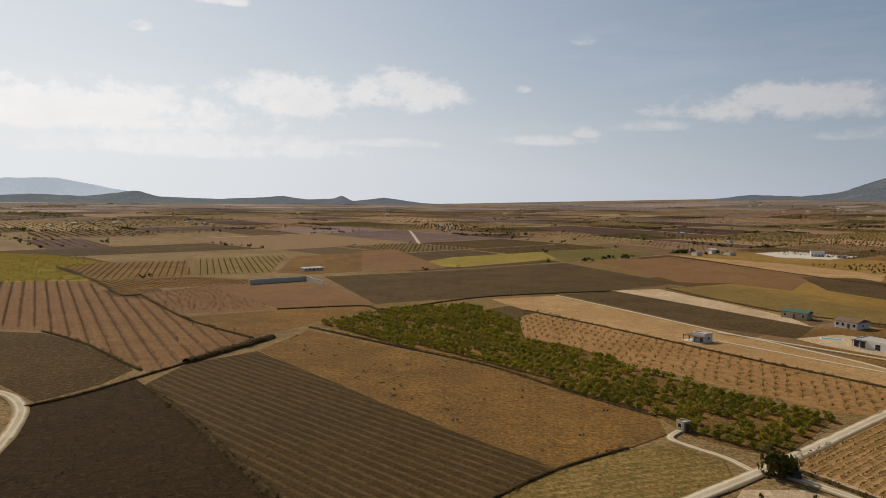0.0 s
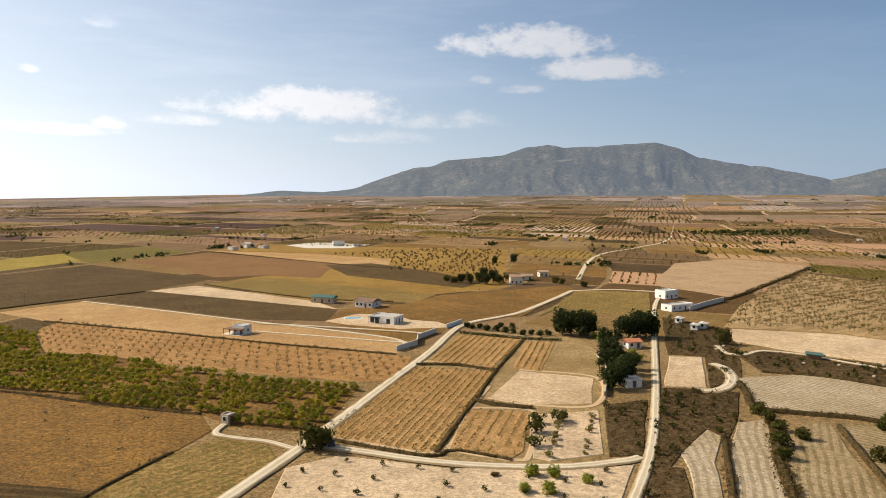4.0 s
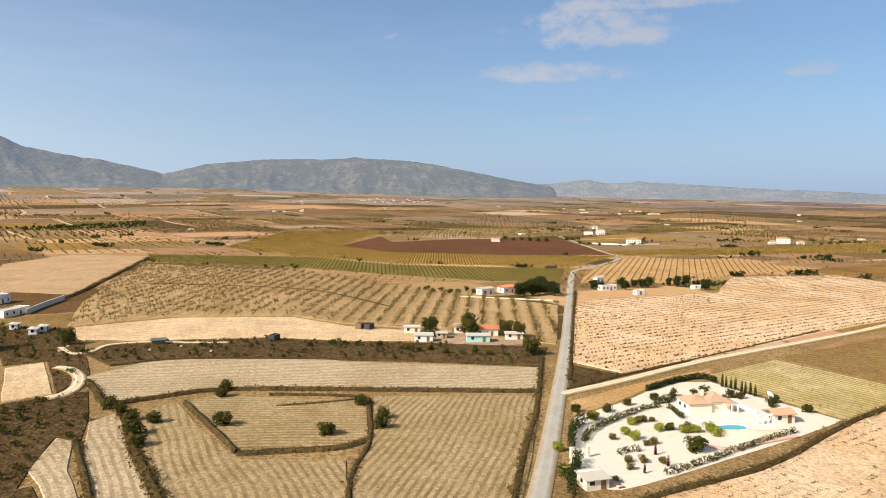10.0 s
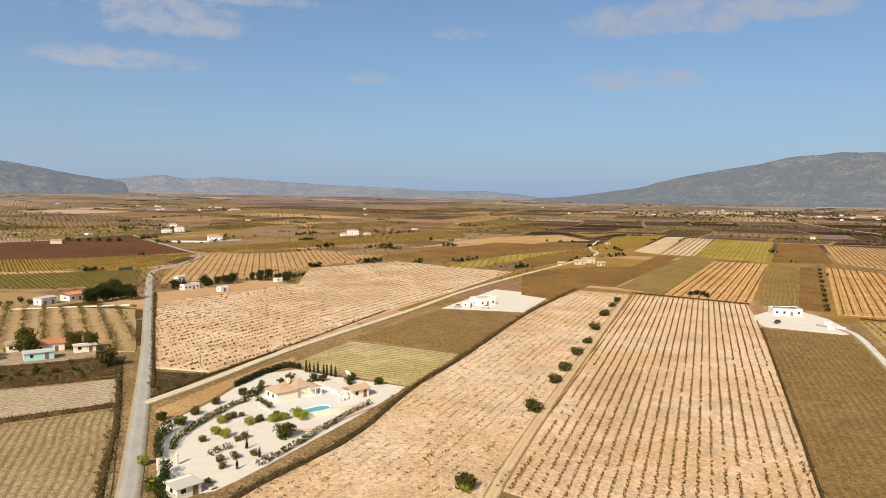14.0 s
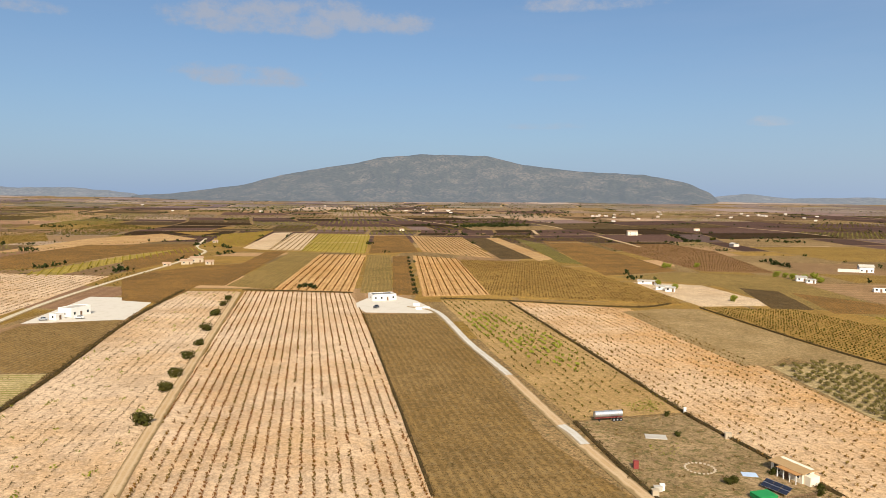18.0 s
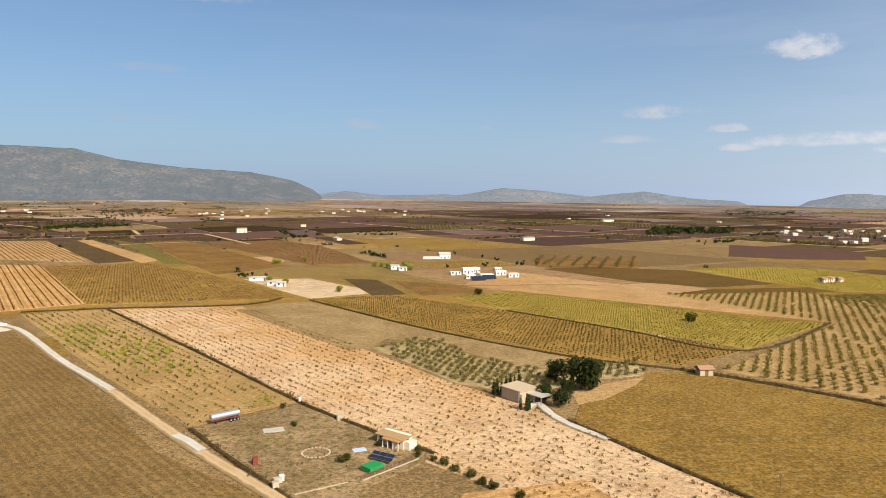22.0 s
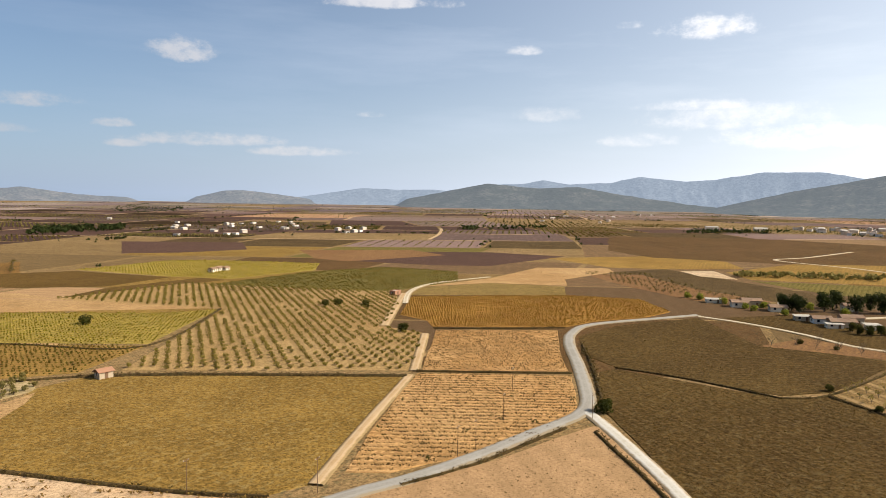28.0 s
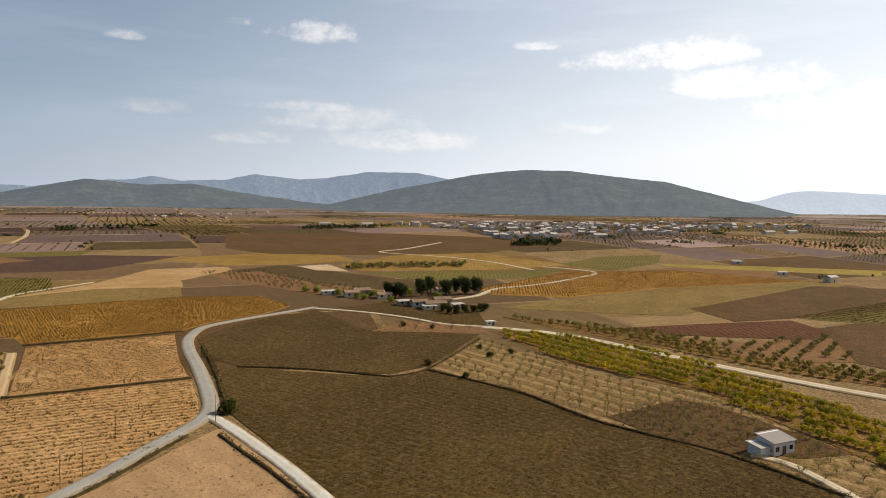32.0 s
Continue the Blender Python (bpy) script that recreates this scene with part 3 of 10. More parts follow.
def mesh_of(name, verts, tris, material, smooth=False):
    """A mesh from arrays of points and triangles."""
    verts, tris = np.asarray(verts, np.float32), np.asarray(tris, np.int32)
    me = bpy.data.meshes.new(name)
    me.vertices.add(len(verts))
    me.vertices.foreach_set("co", verts.ravel())
    me.loops.add(tris.size)
    me.loops.foreach_set("vertex_index", tris.ravel())
    me.polygons.add(len(tris))
    me.polygons.foreach_set("loop_start", np.arange(0, tris.size, 3, dtype=np.int32))
    if smooth:
        me.polygons.foreach_set("use_smooth", np.ones(len(tris), bool))
    me.materials.append(material)
    me.update(calc_edges=True)
    return me


def part(name, data, material, parent, label=""):
    """Links a bmesh or a mesh as one mesh object under a thing or a part."""
    if isinstance(data, bmesh.types.BMesh):
        me = bpy.data.meshes.new(name)
        data.to_mesh(me)
        data.free()
        me.materials.append(material)
        data = me
    ob = new(name, data)
    ob.parent = parent
    return tagged(ob, label)


def thing(name, x, y, turn=0.0, z=0.0, label="", category="", group="", kind=""):
    """An empty at a thing's base, which carries its parts."""
    ob = new(name)
    ob.matrix_basis = pose(x, y, z, 0, 0, turn)
    ob.empty_display_size = 0.2
    return tagged(ob, label, category, group, kind)


def box(bm, x0, y0, z0, x1, y1, z1, bevel=0.0):
    got = bmesh.ops.create_cube(bm, size=1.0)["verts"]
    for v in got:
        v.co = (x0 if v.co.x < 0 else x1, y0 if v.co.y < 0 else y1, z0 if v.co.z < 0 else z1)
    if bevel:
        edges = list({e for v in got for e in v.link_edges})
        bmesh.ops.bevel(bm, geom=edges, offset=bevel, segments=1, affect="EDGES")
    return bm


def boxes(*rows, bevel=0.0):
    bm = bmesh.new()
    for r in rows:
        box(bm, *r, bevel=bevel)
    return bm


def rod(bm, a, b, r0, r1=None, sides=8):
    """A tapered round bar from a to b."""
    a, b = Vector(a), Vector(b)
    r1 = r0 if r1 is None else r1
    turn = (b - a).to_track_quat("Z", "Y").to_matrix().to_4x4()
    bmesh.ops.create_cone(bm, cap_ends=True, segments=sides, radius1=r0, radius2=max(r1, 0.003), depth=(b - a).length,
                          matrix=Matrix.Translation((a + b) / 2) @ turn)
    return bm


# ---- land ----
RIM = ((60, 0), (30, 5), (0, 0), (-25, 60), (-45, 125), (-70, 130), (-90, 80), (-110, 60), (-130, 35), (-160, 45), (-190, 20), (-215, 0), (-240, -20), (-270, -30), (-300, 0))
RIM_A = np.array([a for a, _ in RIM][::-1], float)
RIM_Z = np.array([z for _, z in RIM][::-1], float)
FLAT, EDGE = 1150.0, 4850.0


def land(x, y):
    """Height of the plain: level round the middle, rising or falling gently towards the hills."""
    x, y = np.asarray(x, float), np.asarray(y, float)
    r = np.hypot(x, y)
    az = np.degrees(np.arctan2(-x, y))
    az = np.where(az > 60, az - 360, az)
    s = np.clip((r - FLAT) / (EDGE - FLAT), 0, 1)
    return np.interp(az, RIM_A, RIM_Z) * s ** 1.6


def sheet():
    """The ground: rings of quads from under the camera out to the horizon."""
    radii = np.concatenate(([0.0], np.geomspace(30, EDGE, 60)))
    n = 240
    ang = np.linspace(0, 2 * math.pi, n, endpoint=False)
    r, a = np.meshgrid(radii[1:], ang, indexing="ij")
    x, y = (r * np.sin(a)).ravel(), (r * np.cos(a)).ravel()
    verts = np.vstack(([[0, 0, 0]], np.column_stack((x, y, land(x, y)))))
    tris = [(0, 1 + (j + 1) % n, 1 + j) for j in range(n)]
    for i in range(len(radii) - 2):
        p = 1 + i * n
        for j in range(n):
            k = (j + 1) % n
            tris += [(p + j, p + k, p + n + k), (p + j, p + n + k, p + n + j)]
    return tagged(new("ground", mesh_of("ground", verts, tris, GROUND, True)), "dry ochre earth plain with sparse weeds", "ground", kind="structure")


sheet()
layer, laid = 0.02, 0
laid_plots = []  # outlines of all plots
plot = [None, None]  # outline and row direction of the plot laid last


def ragged(poly, step=7.0, amp=0.7):
    """The outline of a plot with uneven, hand-ploughed edges."""
    out = []
    for (x0, y0), (x1, y1) in zip(poly, poly[1:] + poly[:1]):
        n = max(1, min(40, int(math.hypot(x1 - x0, y1 - y0) / step)))
        for i in range(n):
            x, y = x0 + (x1 - x0) * i / n, y0 + (y1 - y0) * i / n
            w = noise.noise_vector((x * 0.06, y * 0.06, 0.5)) * (amp if i else amp * 0.4)
            out.append((x + w.x, y + w.y))
    return out


def field(name, soil_name, poly, rows=0.0, label="", category="field", amp=0.7, rise=0.0):
    """A plot of land: a low slab with a bevelled rim; its UV runs across (u) and along (v) the rows, in metres."""
    global layer, laid
    laid += 1
    layer = 0.004 * (laid % 60)
    z = 0.06 + layer + rise
    outline = ragged(poly, amp=amp)
    area = sum(a[0] * b[1] - b[0] * a[1] for a, b in zip(outline, outline[1:] + outline[:1]))
    if area < 0:
        outline.reverse()
    bm = bmesh.new()
    n = len(outline)
    top = [bm.verts.new((x, y, z)) for x, y in outline]
    foot = []
    for i, (x, y) in enumerate(outline):
        (xa, ya), (xb, yb) = outline[i - 1], outline[(i + 1) % n]
        d = Vector((yb - ya, xa - xb)).normalized() * (0.35 + 1.2 * rise)
        foot.append(bm.verts.new((x + d.x, y + d.y, -0.05)))
    cut = geometry.delaunay_2d_cdt([Vector(p) for p in outline], [], [list(range(n))], 1, 1e-4)
    inner = [bm.verts.new((p.x, p.y, z)) for p in cut[0]]
    for f in cut[2]:
        bm.faces.new([inner[k] for k in f])
    for i in range(n):
        j = (i + 1) % n
        bm.faces.new((top[j], top[i], foot[i], foot[j]))
    uv = bm.loops.layers.uv.new("rows")
    c, s = math.cos(radians(rows)), math.sin(radians(rows))
    for f in bm.faces:
        for lp in f.loops:
            lp[uv].uv = (-s * lp.vert.co.x + c * lp.vert.co.y, c * lp.vert.co.x + s * lp.vert.co.y)
    me = bpy.data.meshes.new(name)
    bm.to_mesh(me)
    bm.free()
    me.materials.append(M[soil_name])
    plot[:] = poly, rows
    laid_plots.append(poly)
    return tagged(new(name, me), label or name.replace("_", " "), category, kind="structure")


def under_field(name, soil_name, poly, rows=0.0, label="", category="field"):
    """Land that lies below the plots laid on it and shows between them."""
    return field(name, soil_name, poly, rows, label, category, rise=-0.004 - 0.004 * ((laid + 1) % 60))


def smooth_line(pts, n=6):
    """A Catmull-Rom line through the points."""
    p = np.array([pts[0], *pts, pts[-1]], float)
    out = []
    for i in range(1, len(p) - 2):
        for t in np.linspace(0, 1, n, endpoint=False):
            a, b, c, d = p[i - 1:i + 3]
            out.append(0.5 * (2 * b + (c - a) * t + (2 * a - 5 * b + 4 * c - d) * t ** 2 + (3 * b - a - 3 * c + d) * t ** 3))
    return np.array(out + [p[-1]])


def road(name, pts, width, material, label, z=0.16, crown=0.06, wander=0.12, category="road"):
    """A road or track with a slight crown, soft shoulders and uneven edges."""
    global laid
    laid += 1
    z += 0.2 + 0.003 * (laid % 40)
    width *= 0.8
    line = smooth_line(pts, 8)
    tang = np.gradient(line, axis=0)
    tang /= np.linalg.norm(tang, axis=1)[:, None] + 1e-9
    side = np.column_stack((-tang[:, 1], tang[:, 0]))
    offs, high = (-0.62, -0.5, -0.25, 0.0, 0.25, 0.5, 0.62), (-0.25, 0.0, crown * 0.7, crown, crown * 0.7, 0.0, -0.25)
    verts, tris = [], []
    for i, (p, s) in enumerate(zip(line, side)):
        for k, (o, h) in enumerate(zip(offs, high)):
            w = width * (1 + wander * noise.noise((p[0] * 0.08, p[1] * 0.08, k * 3.0)))
            x, y = p + s * o * w
            verts.append((x, y, z + h + float(land(x, y))))
        if i:
            for k in range(len(offs) - 1):
                a, b = (i - 1) * len(offs) + k, i * len(offs) + k
                tris += [(a, b, b + 1), (a, b + 1, a + 1)]
    me = mesh_of(name, verts, tris, material, True)
    run = np.concatenate(([0], np.cumsum(np.linalg.norm(np.diff(line, axis=0), axis=1))))
    uv = np.array([(o / 1.24 + 0.5, r) for r in run for o in offs], np.float32)
    me.uv_layers.new(name="across").data.foreach_set("uv", uv[np.array(tris).ravel()].ravel())
    return tagged(new(name, me), label, category, kind="structure")


# ---- plants ----
def leaf_cloud(n, clumps, leaf, seed, flat=1.0):
    """n four-cornered leaf sprays strewn over the clumps (x, y, z, radius)."""
    g = np.random.default_rng(seed)
    clumps = np.array(clumps, float)
    pick = g.choice(len(clumps), n, p=clumps[:, 3] ** 2 / (clumps[:, 3] ** 2).sum())
    d = g.normal(size=(n, 3))
    d /= np.linalg.norm(d, axis=1)[:, None]
    c = clumps[pick, :3] + d * (clumps[pick, 3] * g.uniform(0.6, 1.05, n))[:, None] * np.array((1, 1, flat))
    face = d + 0.45 * g.normal(size=(n, 3))
    face /= np.linalg.norm(face, axis=1)[:, None]
    u = np.cross(face, g.normal(size=(n, 3)))
    u /= np.linalg.norm(u, axis=1)[:, None] + 1e-9
    v = np.cross(u, face)
    v /= np.linalg.norm(v, axis=1)[:, None] + 1e-9
    s = (leaf * g.uniform(0.6, 1.4, n))[:, None]
    verts = np.stack((c - u * s, c + v * s * 0.7, c + u * s, c - v * s * 0.7), axis=1).reshape(-1, 3)
    q = np.arange(n)[:, None] * 4
    return verts, np.vstack((q + (0, 1, 2), q + (0, 2, 3)))


def stems(segments, sides=4):
    """Tapered bars (x0, y0, z0, x1, y1, z1, r0, r1) as one array mesh."""
    verts, tris = [], []
    for x0, y0, z0, x1, y1, z1, r0, r1 in segments:
        a, b = Vector((x0, y0, z0)), Vector((x1, y1, z1))
        q = (b - a).to_track_quat("Z", "Y")
        k = len(verts)
        for p, r in ((a, r0), (b, r1)):
            for i in range(sides):
                t = 2 * math.pi * i / sides
                verts.append(tuple(p + q @ Vector((r * math.cos(t), r * math.sin(t), 0))))
        for i in range(sides):
            j = (i + 1) % sides
            tris += [(k + i, k + j, k + sides + j), (k + i, k + sides + j, k + sides + i)]
    return np.array(verts), np.array(tris)


def limbs(height, trunk, spread, count, seed, radius=0.12, twigs=2):
    """A trunk that forks into limbs and twigs."""
    g = random.Random(seed)
    lean = (g.uniform(-0.1, 0.1) * trunk, g.uniform(-0.1, 0.1) * trunk)
    out = [(0, 0, -0.35, lean[0], lean[1], trunk, radius * 1.25, radius * 0.9)]
    for i in range(count):
        a = 2 * math.pi * (i + g.uniform(-0.25, 0.25)) / count
        r, h = spread * g.uniform(0.5, 0.9), trunk + (height - trunk) * g.uniform(0.6, 0.9)
        tip = (lean[0] + r * math.cos(a), lean[1] + r * math.sin(a), h)
        out.append((lean[0], lean[1], trunk * 0.93, *tip, radius * 0.6, radius * 0.25))
        for _ in range(twigs):
            k, b = g.uniform(0.4, 0.9), a + g.uniform(-0.9, 0.9)
            s = [lean[0] + (tip[0] - lean[0]) * k, lean[1] + (tip[1] - lean[1]) * k, trunk + (tip[2] - trunk) * k]
            out.append((*s, s[0] + spread * 0.4 * math.cos(b), s[1] + spread * 0.4 * math.sin(b), s[2] + (height - trunk) * g.uniform(0.15, 0.4), radius * 0.25, radius * 0.08))
    return out


def crown(kind, seed):
    """Crown and wood of one tree of a kind: (leaf points, triangles), (wood points, triangles)."""
    g = random.Random(seed)

    def clump(n, spread, z0, z1, r0, r1):
        return [(g.gauss(0, spread), g.gauss(0, spread), g.uniform(z0, z1), g.uniform(r0, r1)) for _ in range(n)]

    if kind == "vine":
        return leaf_cloud(13, [(g.uniform(-0.5, 0.5), g.uniform(-0.22, 0.22), g.uniform(0.25, 0.5), 0.32) for _ in range(5)], 0.21, seed, 0.85), None
    if kind == "vine_far":
        return leaf_cloud(4, [(g.uniform(-0.35, 0.35), g.uniform(-0.15, 0.15), 0.35, 0.25) for _ in range(4)], 0.36, seed, 0.8), None
    if kind == "tuft":
        return leaf_cloud(8, [(g.uniform(-0.35, 0.35), g.uniform(-0.35, 0.35), 0.2, 0.28) for _ in range(4)], 0.15, seed, 0.7), None
    if kind == "orchard":
        return leaf_cloud(150, [(0, 0, 1.3, 1.3)] + clump(7, 0.75, 0.9, 2.0, 0.7, 1.0), 0.30, seed, 0.8), stems(limbs(2.0, 0.8, 1.4, 4, seed, 0.1, 1))
    if kind == "almond":
        return leaf_cloud(120, clump(9, 0.8, 1.3, 2.7, 0.5, 0.9), 0.17, seed), stems(limbs(3.0, 0.9, 1.4, 5, seed, 0.08, 3))
    if kind == "bare":
        wood = limbs(2.9, 0.8, 1.4, 6, seed, 0.055, 4)
        return leaf_cloud(80, clump(9, 0.85, 1.4, 2.9, 0.5, 0.9), 0.10, seed), stems(wood)
    if kind == "small":
        return leaf_cloud(70, [(0, 0, 0.6, 0.62)] + clump(4, 0.22, 0.4, 0.9, 0.35, 0.5), 0.17, seed), stems(limbs(1.0, 0.3, 0.4, 3, seed, 0.05, 0))
    if kind == "olive":
        return leaf_cloud(170, [(0, 0, 1.2, 1.35)] + clump(6, 0.65, 0.8, 1.7, 0.6, 0.95), 0.25, seed, 0.78), stems(limbs(1.8, 0.5, 1.0, 4, seed, 0.16, 1))
    if kind == "pine":
        return leaf_cloud(1300, [(0, 0, 4.6, 3.0), (0, 0, 2.9, 2.7)] + clump(18, 1.45, 1.6, 6.6, 1.2, 1.9), 0.36, seed, 0.95), stems(limbs(7.0, 3.0, 2.8, 7, seed, 0.26, 2), 6)
    if kind == "bush":
        return leaf_cloud(560, [(0, 0, 0.8, 1.0)] + clump(11, 0.45, 0.3, 1.45, 0.45, 0.75), 0.16, seed, 0.9), stems(limbs(1.0, 0.3, 0.8, 5, seed, 0.06, 0))
    if kind == "cypress":
        return leaf_cloud(360, [(g.uniform(-0.06, 0.06), g.uniform(-0.06, 0.06), 0.5 + i * 0.5, 0.62 * (1 - (i / 12) ** 2) + 0.1) for i in range(11)], 0.2, seed), stems([(0, 0, -0.1, 0, 0, 4.5, 0.12, 0.04)])
    if kind == "far":
        return leaf_cloud(6, clump(4, 0.8, 1.0, 2.3, 0.7, 1.1), 1.1, seed), None
    if kind == "orchard_far":
        return leaf_cloud(60, [(0, 0, 1.3, 1.3)] + clump(6, 0.75, 0.9, 2.0, 0.7, 1.0), 0.45, seed, 0.8), stems([(0, 0, -0.2, 0.1, 0, 1.2, 0.12, 0.08)], 3)
    if kind == "olive_far":
        return leaf_cloud(55, [(0, 0, 1.2, 1.35)] + clump(5, 0.65, 0.8, 1.7, 0.6, 0.95), 0.42, seed, 0.78), stems([(0, 0, -0.2, 0.1, 0, 1.2, 0.14, 0.1)], 3)
    if kind == "almond_far":
        return leaf_cloud(45, clump(8, 0.8, 1.3, 2.7, 0.5, 0.9), 0.27, seed), stems(limbs(3.0, 0.9, 1.4, 4, seed, 0.09, 1), 3)
    if kind == "bare_far":
        return leaf_cloud(18, clump(7, 0.95, 1.6, 3.0, 0.5, 0.9), 0.18, seed), stems(limbs(3.2, 0.8, 1.6, 6, seed, 0.08, 2), 3)
    if kind == "speck":
        return leaf_cloud(3, clump(3, 0.5, 0.8, 1.8, 0.6, 0.9), 1.5, seed), None
    return leaf_cloud(5, [(0, 0, 0.2, 0.3)], 0.3, seed), None


stock = {}


def variants(kind, count=4):
    if kind not in stock:
        stock[kind] = [crown(kind, 100 + 17 * i + len(kind)) for i in range(count)]
    return stock[kind]


def inside(x, y, poly):
    """Which of the points lie in the polygon."""
    hit = np.zeros(len(x), bool)
    for (x0, y0), (x1, y1) in zip(poly, poly[1:] + poly[:1]):
        cross = (y0 > y) != (y1 > y)
        hit ^= cross & (x < (x1 - x0) * (y - y0) / (y1 - y0 + 1e-12) + x0)
    return hit


def strewn(name, spots, kind, leaves, label, category, scale=(0.8, 1.2), row=None, wood=BARK):
    """Plants too many to count, as one mesh of leaves and one of stems."""
    spots = np.asarray(spots, float)
    if not len(spots):
        return
    kinds = variants(kind)
    pick = rng.integers(0, len(kinds), len(spots))
    if kind == "vine":
        pick = pick + np.where(np.hypot(spots[:, 0], spots[:, 1]) > 240, len(kinds), 0)
        kinds = kinds + variants("vine_far")
    size = rng.uniform(*scale, len(spots))
    turn = rng.uniform(0, 2 * math.pi, len(spots)) if row is None else radians(row) + rng.normal(0, 0.15, len(spots)) + math.pi * rng.integers(0, 2, len(spots))
    ground_z = land(spots[:, 0], spots[:, 1]) + (spots[:, 2] if spots.shape[1] > 2 else 0.06 + layer)
    parent = None
    for which, material, suffix in ((0, leaves, "foliage"), (1, wood, "stems")):
        vs, ts, base = [], [], 0
        for k, shape in enumerate(kinds):
            if shape[which] is None:
                continue
            v, t = shape[which]
            at = np.flatnonzero(pick == k)
            if not len(at):
                continue
            c, s = np.cos(turn[at])[:, None], np.sin(turn[at])[:, None]
            m = size[at][:, None]
            p = np.stack((m * (c * v[:, 0] - s * v[:, 1]) + spots[at, 0:1], m * (s * v[:, 0] + c * v[:, 1]) + spots[at, 1:2], m * v[:, 2] + ground_z[at][:, None]), axis=2)
            vs.append(p.reshape(-1, 3))
            ts.append((t[None] + (base + np.arange(len(at)) * len(v))[:, None, None]).reshape(-1, 3))
            base += len(at) * len(v)
        if not vs:
            continue
        me = mesh_of(suffix, np.vstack(vs), np.vstack(ts), material)
        if parent is None:
            parent = tagged(new(name, me), label, category, kind="stuff")
        else:
            ob = new(suffix, me)
            ob.parent = parent
            tagged(ob, kind="stuff")


tree_meshes = {}


def tree(name, x, y, kind, leaves, scale=1.0, label="", category="tree", group="", turn=None, tall=1.0):
    """One tree or shrub as a thing: trunk and crown under an empty."""
    key = (kind, leaves.name)
    if key not in tree_meshes:
        tree_meshes[key] = [(mesh_of("crown", *c, leaves), mesh_of("trunk", *w, BARK) if w is not None else None) for c, w in variants(kind)]
    c, w = tree_meshes[key][int(rng.integers(0, len(tree_meshes[key])))]
    ob = thing(name, x, y, float(rng.uniform(0, 360)) if turn is None else turn, float(land(x, y)) + 0.06 + layer, label, category, group)
    ob.scale = (scale, scale, scale * tall)
    part("crown", c, leaves, ob)
    if w is not None:
        part("trunk", w, BARK, ob)
    return ob


def grid(poly, rows, gap, step, jitter=0.2, skip=0.0, inset=0.8):
    """Planting spots in rows: gap metres between rows, step metres along them."""
    c, s = math.cos(radians(rows)), math.sin(radians(rows))
    p = np.array(poly)
    u, v = -s * p[:, 0] + c * p[:, 1], c * p[:, 0] + s * p[:, 1]
    uu = np.arange(u.min() + gap * 0.5, u.max(), gap)
    vv = np.arange(v.min() + step * 0.5, v.max(), step)
    a, b = np.meshgrid(uu, vv)
    a, b = a.ravel(), b.ravel()
    a = a + rng.normal(0, jitter * 0.35, len(a))
    b = b + rng.normal(0, jitter, len(b))
    x, y = c * b - s * a, s * b + c * a
    keep = inside(x, y, poly)
    if skip:
        gaps = np.array([noise.noise((i * 0.045, j * 0.045, 3.0)) for i, j in zip(x, y)])
        keep &= rng.random(len(x)) > np.clip(skip + gaps * 0.5, 0.02, 0.97)
    return np.column_stack((x, y))[keep]


def crop(name, poly, rows, kind, leaves, gap, step, label, category="crop", scale=(0.8, 1.2), skip=0.04, jitter=0.2, aligned=True):
    """Rows of low plants over a plot."""
    strewn(name, grid(poly, rows, gap, step, jitter, skip), kind, leaves, label, category, scale, rows if aligned else None)


def orchard(name, poly, rows, kind, leaves, gap, step, label, group, scale=(0.8, 1.15), skip=0.03, most=300, jitter=0.3, category="tree"):
    """Trees in rows: the nearest ones as things, those farther off as one mass."""
    spots = grid(poly, rows, gap, step, jitter, skip)
    spots = spots[np.argsort(np.hypot(spots[:, 0], spots[:, 1]))]
    for x, y in spots[:most]:
        tree(name, float(x), float(y), kind, leaves, float(rng.uniform(*scale)), label, category, group)
    if len(spots) > most:
        strewn(name + "_rows", spots[most:], kind + "_far", leaves, "far rows of the same " + category + "s, " + label, category, scale)


